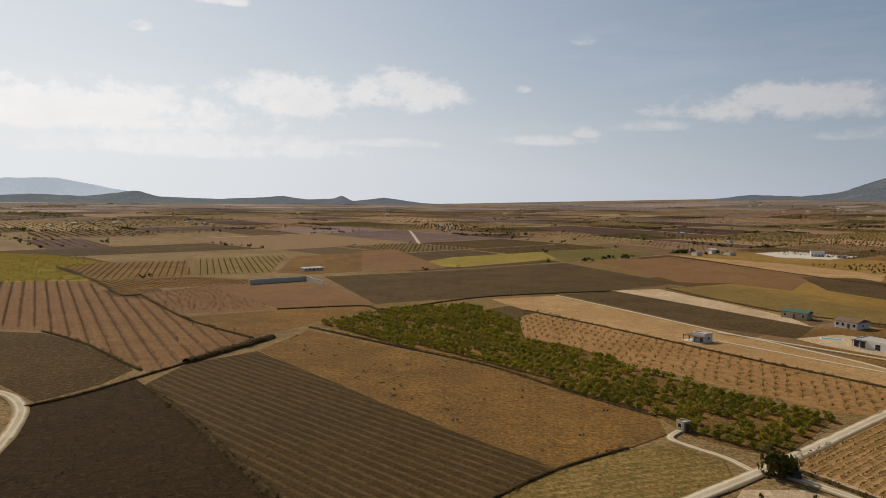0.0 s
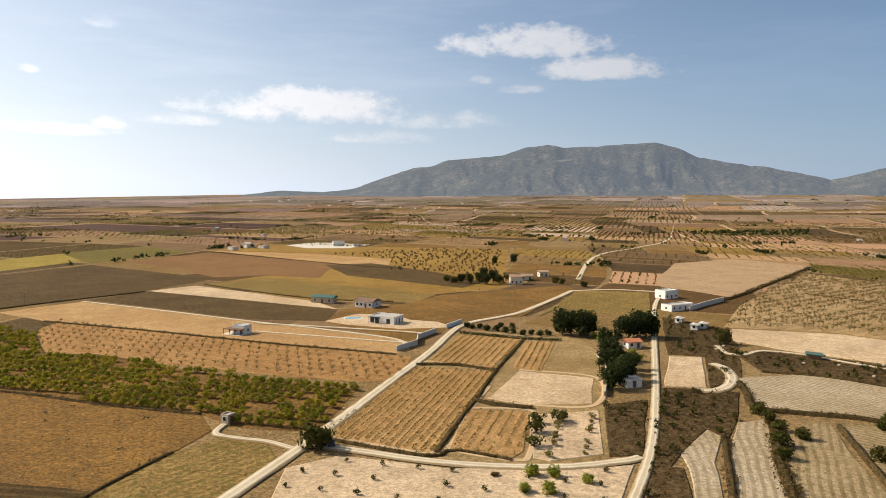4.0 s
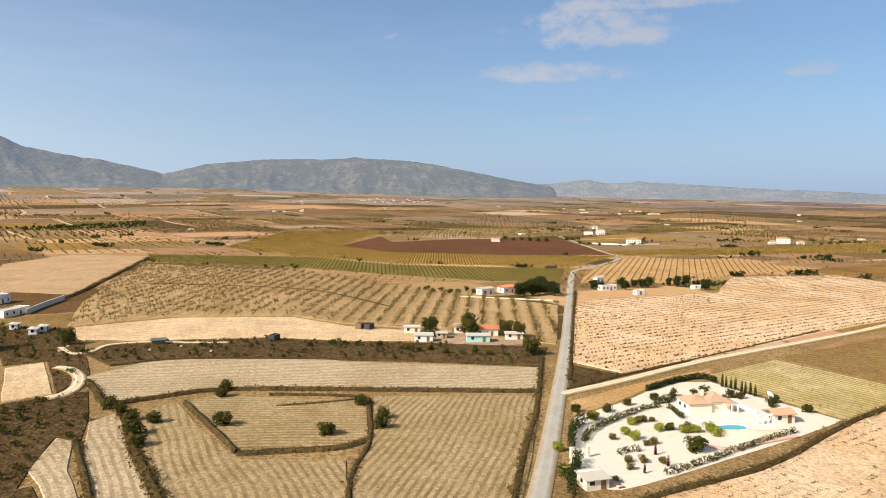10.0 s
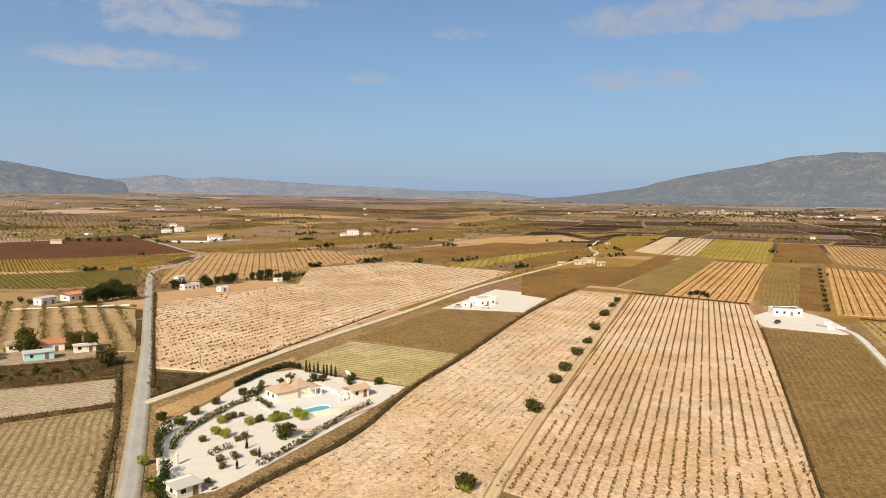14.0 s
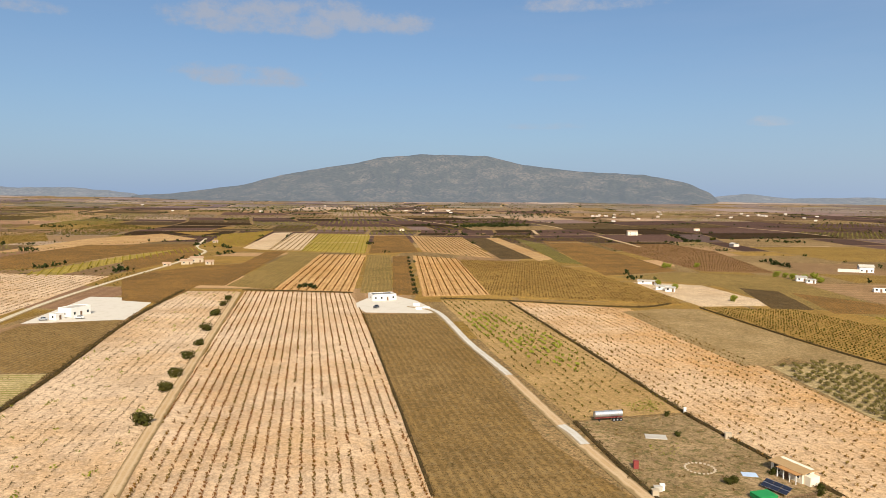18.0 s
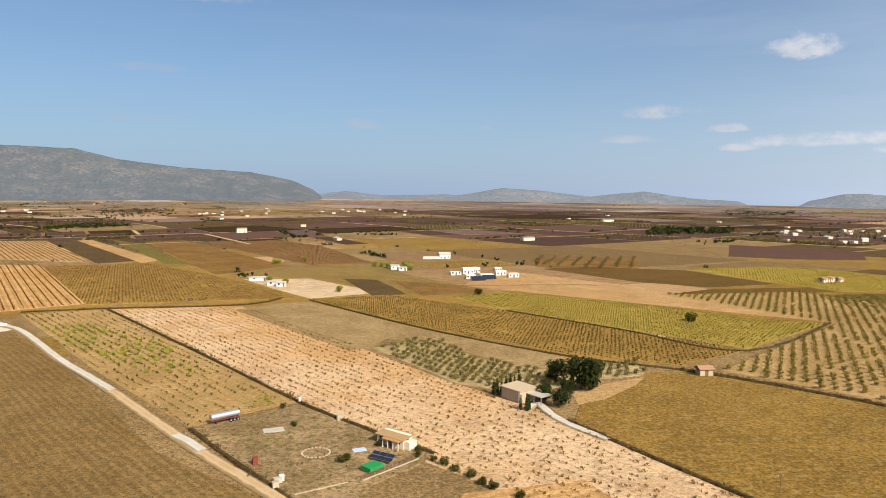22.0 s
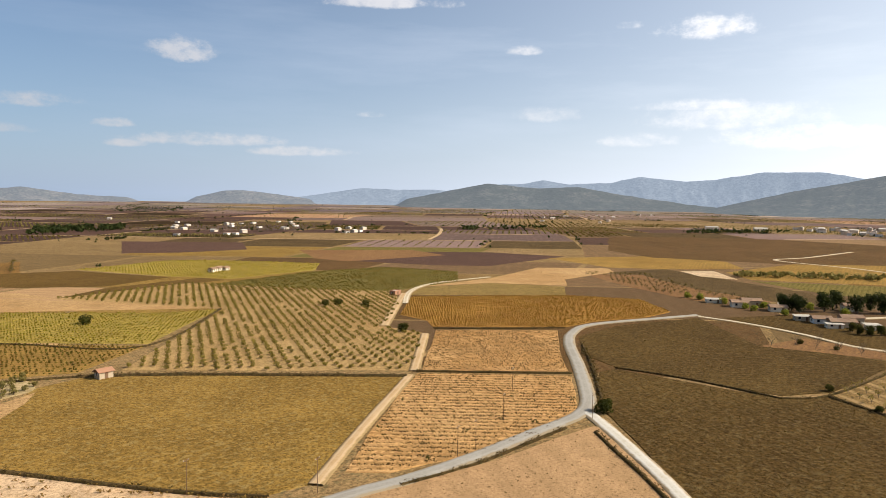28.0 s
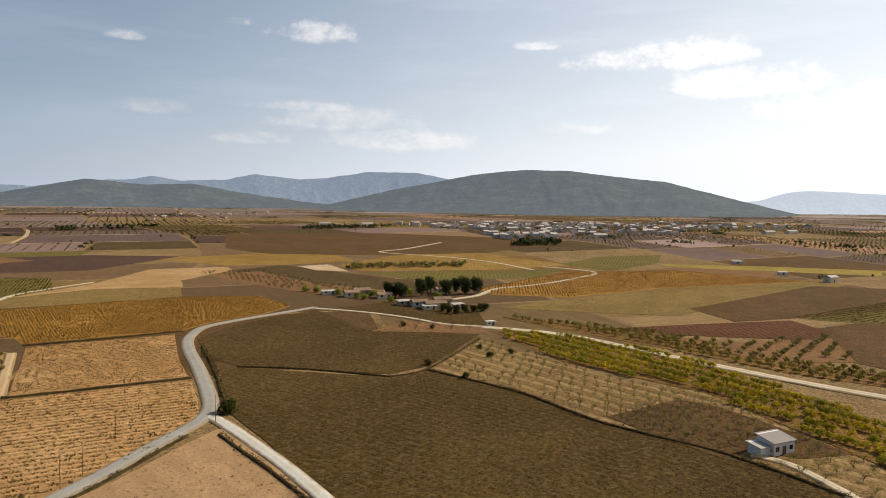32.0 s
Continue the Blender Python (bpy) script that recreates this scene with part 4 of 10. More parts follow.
def verge(name, pts, width, label, density=1.2, height=1.0, bank=0.35, leaves=None, kind="tuft"):
    """A bank of rough earth along a field's edge, overgrown with dry weeds."""
    width *= 0.55
    line = smooth_line(pts, 5)
    d = np.concatenate(([0], np.cumsum(np.linalg.norm(np.diff(line, axis=0), axis=1))))
    n = max(2, int(d[-1] / 3.0))
    s = np.linspace(0, d[-1], n)
    x, y = np.interp(s, d, line[:, 0]), np.interp(s, d, line[:, 1])
    tx, ty = np.gradient(x), np.gradient(y)
    ln = np.hypot(tx, ty) + 1e-9
    nx, ny = -ty / ln, tx / ln
    verts, tris = [], []
    offs = (-0.6, -0.3, 0.0, 0.3, 0.6)
    for i in range(n):
        for k, o in enumerate(offs):
            w = noise.noise((x[i] * 0.13, y[i] * 0.13, k * 2.0))
            px, py = x[i] + nx[i] * width * (o + 0.15 * w), y[i] + ny[i] * width * (o + 0.15 * w)
            verts.append((px, py, -0.1 if k in (0, 4) else max(0.12, (bank * (1 - abs(o)) + 0.25 + 0.3 * bank * w))))
        if i:
            for k in range(4):
                a, b = (i - 1) * 5 + k, i * 5 + k
                tris += [(a, b, b + 1), (a, b + 1, a + 1)]
    ob = tagged(new(name, mesh_of(name, verts, tris, VERGE, True)), label, "bank", kind="structure")
    count = int(d[-1] * width * density * 1.5)
    at = rng.uniform(0, d[-1], count)
    off = rng.normal(0, 0.42, count) * width
    px = np.interp(at, s, x) + np.interp(at, s, nx) * off
    py = np.interp(at, s, y) + np.interp(at, s, ny) * off
    strewn("dry_weeds", np.column_stack((px, py, np.full(count, 0.1 + bank * 0.6))), kind, leaves or L["dry"], "dry brown weeds on a field bank", "weeds", (0.6 * height, 1.5 * height))
    return ob


# ---- mountains round the plain ----
def mountain(name, ridge, far, deep, material, label, rough=1.0, seed=1.0):
    """A range whose crest follows the (azimuth, height) points in degrees, far metres off, with gullied slopes."""
    az = np.array([a for a, _ in ridge])
    order = np.argsort(az)
    az, el = az[order], np.array([e for _, e in ridge])[order]
    n = max(12, int((az[-1] - az[0]) / 0.16))
    n += 12
    cols = np.linspace(az[0] - 0.9, az[-1] + 0.9, n)
    tops = np.interp(cols, az, el)
    k = np.exp(-np.linspace(-1.5, 1.5, 5) ** 2)
    tops = np.convolve(np.pad(tops, 2, mode="edge"), k / k.sum(), "valid")
    tops += np.array([0.055 * rough * noise.fractal((c * 0.9, seed, 0.0), 0.9, 2.1, 4) for c in cols])
    steps = 38
    verts, tris = [], []
    for i, (c, e) in enumerate(zip(cols, tops)):
        d = heading(c)
        for j in range(steps + 4):
            t = min(j / steps, 1.0)
            back = max(0, j - steps)
            r = far - deep * (1 - t) + back * 70
            z0 = float(land(d.x * (far - deep), d.y * (far - deep))) - 8.0
            end = min(1.0, min(c - cols[0], cols[-1] - c) / 1.7)
            crest = z0 - 6.0 + (EYE + far * math.tan(radians(e)) - z0 + 6.0) * end * end * (3 - 2 * end)
            up = t ** 1.5
            x, y = d.x * r, d.y * r
            # ravines run down the slope, wandering a little
            wander = noise.noise((c * 0.3, t * 2.0, seed + 7.0))
            gully = noise.ridged_multi_fractal((c * 0.55 + 0.5 * wander, t * 0.9, seed), 0.85, 2.2, 6, 0.9, 2.0) - 1.0
            z = z0 + (crest - z0) * (up + 0.17 * rough * gully * (t * (1 - t) * 2.2 if not back else 0)) - back * 40
            verts.append((x, y, z))
        if i:
            m = steps + 4
            for j in range(m - 1):
                a, b = (i - 1) * m + j, i * m + j
                tris += [(a, a + 1, b + 1), (a, b + 1, b)]
    return tagged(new(name, mesh_of(name, verts, tris, material, True)), label, "mountain", kind="structure")


# the lit air before each range is put into its slopes as emission
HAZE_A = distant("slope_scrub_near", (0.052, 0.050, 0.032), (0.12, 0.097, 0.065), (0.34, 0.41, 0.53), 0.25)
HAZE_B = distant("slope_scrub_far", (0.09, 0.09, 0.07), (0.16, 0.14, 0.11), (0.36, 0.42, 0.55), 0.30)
HAZE_C = distant("slope_haze_faint", (0.08, 0.09, 0.10), (0.10, 0.11, 0.12), (0.60, 0.66, 0.74), 0.85)
HAZE_D = distant("slope_haze_blue", (0.07, 0.08, 0.09), (0.10, 0.11, 0.12), (0.38, 0.46, 0.58), 0.5)
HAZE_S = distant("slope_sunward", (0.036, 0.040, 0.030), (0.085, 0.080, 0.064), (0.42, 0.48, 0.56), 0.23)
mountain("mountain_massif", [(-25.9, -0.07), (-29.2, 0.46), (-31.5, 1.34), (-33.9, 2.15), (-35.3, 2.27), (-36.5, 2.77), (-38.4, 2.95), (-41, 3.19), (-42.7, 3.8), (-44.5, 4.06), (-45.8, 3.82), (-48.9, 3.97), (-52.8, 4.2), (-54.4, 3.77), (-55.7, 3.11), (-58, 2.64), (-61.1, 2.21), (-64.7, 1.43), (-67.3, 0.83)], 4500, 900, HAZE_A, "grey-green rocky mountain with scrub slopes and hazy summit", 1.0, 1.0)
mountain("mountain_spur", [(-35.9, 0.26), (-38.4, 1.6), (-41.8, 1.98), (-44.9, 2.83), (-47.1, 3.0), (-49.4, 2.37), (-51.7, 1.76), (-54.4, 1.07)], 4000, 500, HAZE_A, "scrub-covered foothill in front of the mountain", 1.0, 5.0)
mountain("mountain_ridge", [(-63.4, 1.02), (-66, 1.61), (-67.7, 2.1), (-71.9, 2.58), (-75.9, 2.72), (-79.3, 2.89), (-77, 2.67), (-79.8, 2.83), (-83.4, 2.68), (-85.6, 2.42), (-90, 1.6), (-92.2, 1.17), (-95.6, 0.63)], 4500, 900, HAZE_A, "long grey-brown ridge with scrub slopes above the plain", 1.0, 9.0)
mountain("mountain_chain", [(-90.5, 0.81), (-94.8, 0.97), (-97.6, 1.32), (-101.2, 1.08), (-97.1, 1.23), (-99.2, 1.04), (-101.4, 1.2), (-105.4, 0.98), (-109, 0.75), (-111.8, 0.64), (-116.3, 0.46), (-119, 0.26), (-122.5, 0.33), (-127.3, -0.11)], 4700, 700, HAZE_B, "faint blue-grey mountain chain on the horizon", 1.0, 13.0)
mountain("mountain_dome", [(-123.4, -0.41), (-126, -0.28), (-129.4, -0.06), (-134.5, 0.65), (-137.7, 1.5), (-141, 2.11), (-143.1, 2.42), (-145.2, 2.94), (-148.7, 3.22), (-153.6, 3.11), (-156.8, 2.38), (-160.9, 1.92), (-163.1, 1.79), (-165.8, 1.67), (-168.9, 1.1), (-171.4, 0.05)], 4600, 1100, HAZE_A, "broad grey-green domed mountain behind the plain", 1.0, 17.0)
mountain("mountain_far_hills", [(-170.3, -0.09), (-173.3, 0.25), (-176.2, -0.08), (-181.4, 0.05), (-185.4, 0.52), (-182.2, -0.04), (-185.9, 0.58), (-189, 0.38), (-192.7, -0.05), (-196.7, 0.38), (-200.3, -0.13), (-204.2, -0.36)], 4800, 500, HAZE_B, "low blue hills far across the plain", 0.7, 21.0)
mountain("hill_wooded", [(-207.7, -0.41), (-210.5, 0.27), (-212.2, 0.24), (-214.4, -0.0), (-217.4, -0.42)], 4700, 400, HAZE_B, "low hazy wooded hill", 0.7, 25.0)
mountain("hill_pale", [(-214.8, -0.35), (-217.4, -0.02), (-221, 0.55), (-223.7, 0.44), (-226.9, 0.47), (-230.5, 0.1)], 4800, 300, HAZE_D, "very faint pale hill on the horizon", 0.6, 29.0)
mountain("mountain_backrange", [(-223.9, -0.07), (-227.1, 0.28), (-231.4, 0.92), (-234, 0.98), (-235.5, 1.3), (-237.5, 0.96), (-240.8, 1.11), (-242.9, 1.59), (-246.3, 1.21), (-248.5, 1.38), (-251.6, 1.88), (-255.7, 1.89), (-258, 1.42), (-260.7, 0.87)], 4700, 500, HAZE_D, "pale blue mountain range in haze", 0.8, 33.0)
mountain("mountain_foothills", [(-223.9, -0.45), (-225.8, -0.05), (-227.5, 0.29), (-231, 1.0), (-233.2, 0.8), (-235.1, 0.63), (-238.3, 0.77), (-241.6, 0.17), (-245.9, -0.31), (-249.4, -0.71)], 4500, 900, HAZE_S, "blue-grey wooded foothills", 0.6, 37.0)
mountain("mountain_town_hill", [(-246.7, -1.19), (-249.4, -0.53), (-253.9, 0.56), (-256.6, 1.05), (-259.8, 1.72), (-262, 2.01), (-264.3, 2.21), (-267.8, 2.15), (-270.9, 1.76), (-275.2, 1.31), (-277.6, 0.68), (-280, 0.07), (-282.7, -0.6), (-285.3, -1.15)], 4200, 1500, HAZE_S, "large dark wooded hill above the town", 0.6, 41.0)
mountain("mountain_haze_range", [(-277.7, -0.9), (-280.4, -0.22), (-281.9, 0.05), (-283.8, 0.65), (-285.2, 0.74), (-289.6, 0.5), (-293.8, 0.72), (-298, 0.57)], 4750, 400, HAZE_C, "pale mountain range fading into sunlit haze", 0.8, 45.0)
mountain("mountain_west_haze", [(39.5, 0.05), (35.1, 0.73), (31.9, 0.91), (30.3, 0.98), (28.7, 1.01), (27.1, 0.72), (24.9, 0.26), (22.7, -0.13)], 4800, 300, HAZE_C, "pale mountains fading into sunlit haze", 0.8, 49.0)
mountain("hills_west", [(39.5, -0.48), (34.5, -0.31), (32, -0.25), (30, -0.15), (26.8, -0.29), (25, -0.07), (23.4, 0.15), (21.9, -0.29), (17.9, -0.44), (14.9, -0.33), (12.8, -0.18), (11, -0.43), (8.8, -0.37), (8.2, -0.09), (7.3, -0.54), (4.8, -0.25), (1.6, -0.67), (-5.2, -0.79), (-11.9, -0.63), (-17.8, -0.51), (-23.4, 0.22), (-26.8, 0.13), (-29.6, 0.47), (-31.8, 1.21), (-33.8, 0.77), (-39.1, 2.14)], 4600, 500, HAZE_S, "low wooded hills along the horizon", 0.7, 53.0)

# ---- plots of land ----
# towards the brown fields and the green orchard
field("brown_field", "umber", [(-117, 195.1), (-106.5, 207.4), (-98.5, 223.9), (-89.2, 212.3), (-64.4, 180.8), (-50.1, 160.8), (-33.5, 135.9), (-25.4, 118.2), (-81.3, 117.1), (-98.8, 143.3), (-100.6, 157.4), (-106, 171), (-112.4, 186.6)], 20, "dark brown grass field beside a dirt track")
strewn("grass_tufts", grid(*plot, 2.4, 1.6, 0.7, 0.4), "tuft", L["dry"], "dry grass tufts in a dark field", "grass", (0.4, 1.0))
field("rust_field", "dark_grass", [(-210.2, 301.7), (-189.7, 300.1), (-169.9, 297.3), (-144.8, 278.7), (-114, 248.2), (-104.8, 236.3), (-106.7, 218.2), (-116.5, 198.4), (-123.7, 205.1), (-137.9, 217.1), (-156.2, 223.3)], 20, "rust-brown dry grass field")
field("almond_field", "red_earth", [(-362.8, 459.2), (-288.6, 458.6), (-238.3, 468.2), (-190.2, 405.4), (-168.2, 395.6), (-122.1, 334.1), (-79.6, 291.8), (-77.7, 280.5), (-89.7, 244.9), (-93.4, 239), (-102, 236.4), (-114.8, 249.9), (-142.6, 278.8), (-173.4, 303.4), (-192.8, 305.1), (-243.3, 306.7)], -60.1, "reddish bare earth under rows of leafless almonds")
orchard("almond_tree", *plot, "bare", L["twig"], 6.2, 4.6, "leafless young almond tree on reddish earth", "almonds in the reddish field", (0.65, 0.85), most=40)
field("green_crop_field", "crop_yellow", [(-547.4, 694.9), (-431.3, 687.1), (-368.4, 667.7), (-277.5, 593.1), (-305.8, 553.7), (-237.3, 477.7), (-292.2, 464.3), (-362.8, 459.2)], 40, "yellow-green vineyard in leaf")
crop("vine_rows", *plot, "vine", L["vine_yellow"], 3.0, 2.2, "yellow-green vines in rows", "vines", (1.0, 1.5))
field("vine_field", "tan_grass", [(-311, 575.7), (-226.8, 623.6), (-183.7, 516), (-238.5, 484)], 108.8, "brownish vineyard in close rows")
crop("vine_rows", *plot, "vine", L["vine_tuft"], 5.0, 2.5, "brown vines in rows", "vines", (1.0, 1.5))
field("vine_field", "green_grass", [(-221.4, 629.6), (-152.9, 683.9), (-130.5, 535.5), (-181.7, 516.2)], 108.8, "olive-brown vineyard in close rows")
crop("vine_rows", *plot, "vine", L["vine_green"], 5.0, 2.5, "olive vines in rows", "vines", (1.0, 1.5))
field("tan_strip", "tan_grass", [(-241, 477.4), (-178.8, 502.1), (-135.7, 491.8), (-128.9, 467), (-187.6, 437.6), (-179.9, 417.8), (-192.3, 417)], -44.3, "pale strip of vines beside a path")
crop("vine_rows", *plot, "vine", L["vine_tuft"], 4.0, 2.2, "faded vines in rows", "vines", (0.9, 1.4))
field("bare_orchard_field", "red_earth", [(-179.2, 417.8), (-149, 459.7), (-129.8, 421), (-88, 366.3), (-109.4, 354.4), (-136.1, 349.6), (-165.1, 395.8)], 30, "reddish plot of leafless bushes")
crop("bare_bushes", *plot, "bare", L["twig"], 5.0, 4.0, "leafless brown fruit bushes", "bushes", (0.45, 0.7), 0.15, 0.8)
field("farm_plot", "red_earth", [(-147.2, 459.8), (-86.1, 479.3), (-41.3, 399), (-44.1, 382.2), (-87, 368.2), (-129.8, 421)], 30, "bare reddish plot round a farm store")
field("grass_plot", "tan_grass", [(-123.7, 338.7), (-87.1, 362.7), (-43.5, 376.4), (-35.2, 369.3), (-61.9, 322.3), (-73.8, 301.7), (-78.8, 293)], 10, "tan dry grass meadow")
field("dark_field", "dark_soil", [(-86, 512.8), (20.9, 568.7), (109.5, 634.1), (163.8, 491), (106.8, 449.2), (25.7, 418.9), (-36.9, 386.6)], -5, "dark ploughed field")
field("orchard_field", "tan_grass", [(-58, 322.5), (-24.7, 368), (15.9, 383.7), (35.5, 334.5), (33.7, 294.4), (54.2, 271.5), (71, 238.7), (106, 188), (80.7, 162.2), (73.4, 163.9), (62, 175.5), (58.9, 191.5), (38.2, 216.5), (17.4, 246.4), (-18.8, 280.9)], -49, "dry ground under a green orchard")
orchard("orchard_tree", *plot, "orchard", L["orchard_green"], 6.2, 3.0, "leafy green fruit tree with yellowing tips", "green orchard", (0.85, 1.05), 0.03, 115)
field("bare_almond_field", "almond_earth", [(39.9, 350.5), (48.6, 363), (79.9, 312.7), (110.4, 264.1), (140.9, 221.2), (144.6, 215.7), (121.4, 189.9), (111, 195.6), (91.7, 218.2), (65.5, 255), (49.7, 283.8), (34.9, 294.5), (36.8, 334.6)], -60.6, "golden-brown earth under small almond rows")
orchard("almond_tree", *plot, "almond", L["almond"], 6.0, 4.5, "small thin-leaved almond tree on golden earth", "almonds beside the orchard", (0.5, 0.64), 0.03, 50)
under_field("farm_land", "tan_grass", [(148, 226), (188, 252), (204, 262), (232, 268), (266, 300), (302, 342), (250, 342), (214, 325), (196, 325), (174, 325), (150, 300), (157, 246)], -62, "dry brown land round a modern house and a farm")
under_field("dry_land", "crop_ochre", [(160, 470), (200, 492), (226, 460), (284, 542), (306, 492), (350, 556), (316, 645), (236, 735), (330, 775), (470, 650), (525, 592), (408, 462), (304, 346), (250, 346), (214, 330), (174, 365), (146, 462)], -65, "dry golden-brown land between ploughed strips")
strewn("dry_bushes", grid([(300, 480), (350, 556), (325, 640), (450, 640), (515, 592), (408, 466), (330, 390), (322, 445)], -65, 8.0, 7.0, 2.5, 0.25), "small", L["twig"], "low bare almond bushes on dry land", "bushes", (1.0, 1.9))
field("tan_field", "tan_earth", [(28.3, 407.6), (68.5, 424), (120.4, 320), (140.6, 282.3), (156.2, 245.8), (150.6, 226.2), (142.2, 223.2), (112, 267.9), (80.5, 315.4), (45.9, 364.6)], -61.7, "bare tan field beside a track")
field("dark_strip", "dark_soil", [(72.8, 429.1), (114.1, 449.7), (143.7, 383.1), (172.8, 326.6), (151.5, 299.7), (124.6, 324.3), (96.8, 380.4)], -58.2, "dark ploughed strip")
field("fallow_strip", "pale_earth", [(108.6, 449.4), (140.6, 459.7), (163.6, 394.2), (174.5, 357.6), (172.8, 326.6), (143.7, 383.1)], -63, "pale weedy fallow strip")
field("meadow_strip", "green_grass", [(148.1, 465.9), (194, 477.8), (236.6, 375), (247.5, 343.4), (216, 323.9), (212.2, 335.8), (181.8, 366.6), (160.8, 420.2)], -62.2, "olive dry meadow strip")
field("red_field", "red_earth", [(141.8, 642.4), (230.5, 710.6), (284.6, 541.6), (226, 457.2), (200.3, 493.7), (166, 497.6), (158.4, 571.6)], -60.5, "red bare earth field")
field("tan_slope", "tan_earth", [(240.9, 725), (316.6, 642.6), (348, 554.2), (304.3, 491.8), (309.3, 492), (284.6, 541.6)], -65.7, "bare tan slope")
field("dark_plot", "dark_soil", [(272.4, 539.2), (314.1, 531.5), (320.7, 444.6), (312.2, 377.2), (280.8, 360.8), (251.5, 460.4)], 10, "dark overgrown plot")
field("brown_meadow", "tan_grass", [(-70.1, 268.4), (-59.3, 308.8), (-18.3, 273.6), (17.3, 244.7), (38, 215.2), (58.6, 190.5), (57, 175.3), (44.3, 165), (25.3, 151.7), (-0.2, 180.3), (-41.6, 230.9)], -46.3, "tan-brown dry meadow with scattered shrubs")
strewn("meadow_shrubs", grid(plot[0], 20, 7, 7, 3.5, 0.6), "tuft", L["pine"], "low dark dry shrubs in a meadow", "shrubs", (0.8, 2.4))
field("stubble_field", "grey_stubble", [(-92.7, 218.7), (-89.7, 244.9), (-70.6, 266.4), (-41.6, 230.9), (-0.2, 180.3), (25.3, 151.7), (10, 136.8), (2, 122.8), (-22.2, 122.4), (-32.4, 135.9), (-50.1, 160.8), (-65.9, 183.1)], -43.4, "dark stubble field with pale drill lines")
strewn("grass_tufts", grid(*plot, 3.1, 1.6, 0.7, 0.5), "tuft", L["dry"], "dry stubble tufts in rows", "grass", (0.35, 0.8))
field("weedy_strip", "green_grass", [(25.2, 151), (44.1, 164.2), (57.5, 168.4), (64.5, 158.3), (62.5, 146.9), (51.9, 137.7), (32, 121.3), (2, 120.7), (10.2, 136.3)], 20, "weedy olive-tan strip")
strewn("grass_tufts", grid(*plot, 2.4, 2.0, 0.7, 0.5), "tuft", L["vine_tuft"], "olive weeds", "grass", (0.4, 1.0))
field("far_vines", "crop_yellow", [(-40.1, 595.2), (8.5, 681.6), (106.8, 760.9), (108.1, 673.3), (16.9, 590.8)], -21.9, "yellow-green far vineyard")
field("far_vines", "crop_green", [(107.9, 768.7), (193.6, 819.8), (219.1, 729.5), (111.3, 645)], 20, "dark green far vineyard")
field("far_plot", "red_earth", [(-86.3, 746.8), (-52.3, 774.1), (2.7, 580.4), (-37.4, 555.3), (-66.4, 574.4)], 60, "far reddish orchard plot")
field("far_plot", "tan_grass", [(-142.2, 672.4), (-84.6, 732.2), (-63.9, 553.1), (-95.3, 530.6), (-126.3, 535.8)], 60, "far tan plot")

# towards the mountain
under_field("garden_land", "meadow", [(80, 151), (78, 160), (137, 205), (187, 244), (203, 240), (222, 205), (206, 176), (188, 160), (166, 143), (128, 107), (112, 108), (94, 126)], 38, "pale worn earth round small garden plots")
field("vine_plot", "vine_earth", [(81.2, 159.1), (136.6, 200.8), (155.4, 180.9), (141, 168.1), (129.3, 159.1), (119.1, 151.3), (95.5, 132.3), (92.9, 131.8), (80.2, 153.5)], 38.5, "orange-tan vineyard beside the road")
crop("vine_rows", *plot, "vine", L["vine_green"], 2.2, 1.2, "faded brown-green vines in rows", "vines", (0.65, 0.95), 0.15)
field("vine_plot", "vine_earth", [(146.4, 206.9), (185.5, 238.7), (200.9, 216.3), (158.3, 185.8)], 37.5, "small orange-tan vineyard")
crop("vine_rows", *plot, "vine", L["vine_green"], 2.6, 1.3, "faded brown-green vines in rows", "vines", (0.65, 0.95), 0.12)
field("vine_plot", "vine_earth", [(164.7, 181.6), (197.7, 211.2), (209.4, 205.9), (169.1, 172.4)], 39.7, "narrow orange-tan vineyard")
crop("vine_rows", *plot, "vine", L["vine_green"], 2.6, 1.3, "faded brown-green vines in rows", "vines", (0.65, 0.95), 0.12)
field("fallow_plot", "pale_earth", [(134.9, 158.4), (163.2, 177.2), (177.1, 156.3), (154.4, 136.7), (139.3, 146.6)], -38.4, "pale fallow plot")
field("vine_plot", "vine_earth", [(98.9, 130.7), (121.6, 152.1), (133.8, 140.8), (112, 119.7), (106.7, 117.8)], 38.2, "small weedy vineyard")
crop("vine_rows", *plot, "vine", L["vine_green"], 3.0, 1.8, "faded vines among weeds", "vines", (0.7, 1.0), 0.2)
field("olive_plot", "pale_earth", [(111.1, 115.1), (132.2, 138.7), (151.3, 131.4), (126.1, 107.7), (112.9, 111.6)], 38.8, "pale plot with rows of young olives")
orchard("olive_tree", *plot, "olive", L["olive"], 8.0, 4.0, "young yellow-green olive tree on pale soil", "olives in the small plot", (0.4, 0.75), 0.3)
field("scrub_strip", "scrub", [(156.8, 133.6), (171.4, 130), (133.2, 101.7), (126.5, 105.9)], 80, "brown scrub strip beside the track")
strewn("scrub_plants", grid(plot[0], 20, 2.2, 2.2, 0.9, 0.3), "tuft", L["dry"], "brown scrub plants", "scrub", (0.8, 2.0))
strewn("scrub_bushes", grid(plot[0], 35, 5.0, 4.5, 2.2, 0.45), "small", L["bush"], "low dark bushes among dry scrub", "scrub", (0.6, 1.7))
field("sapling_field", "pale_earth", [(62.1, 141.6), (75, 141.5), (90.1, 122.1), (107.4, 107.8), (120.8, 101.4), (126.6, 99.1), (105.7, 86.5), (90.4, 77), (52.1, 126.8)], -48.5, "bare tan field with rows of saplings")
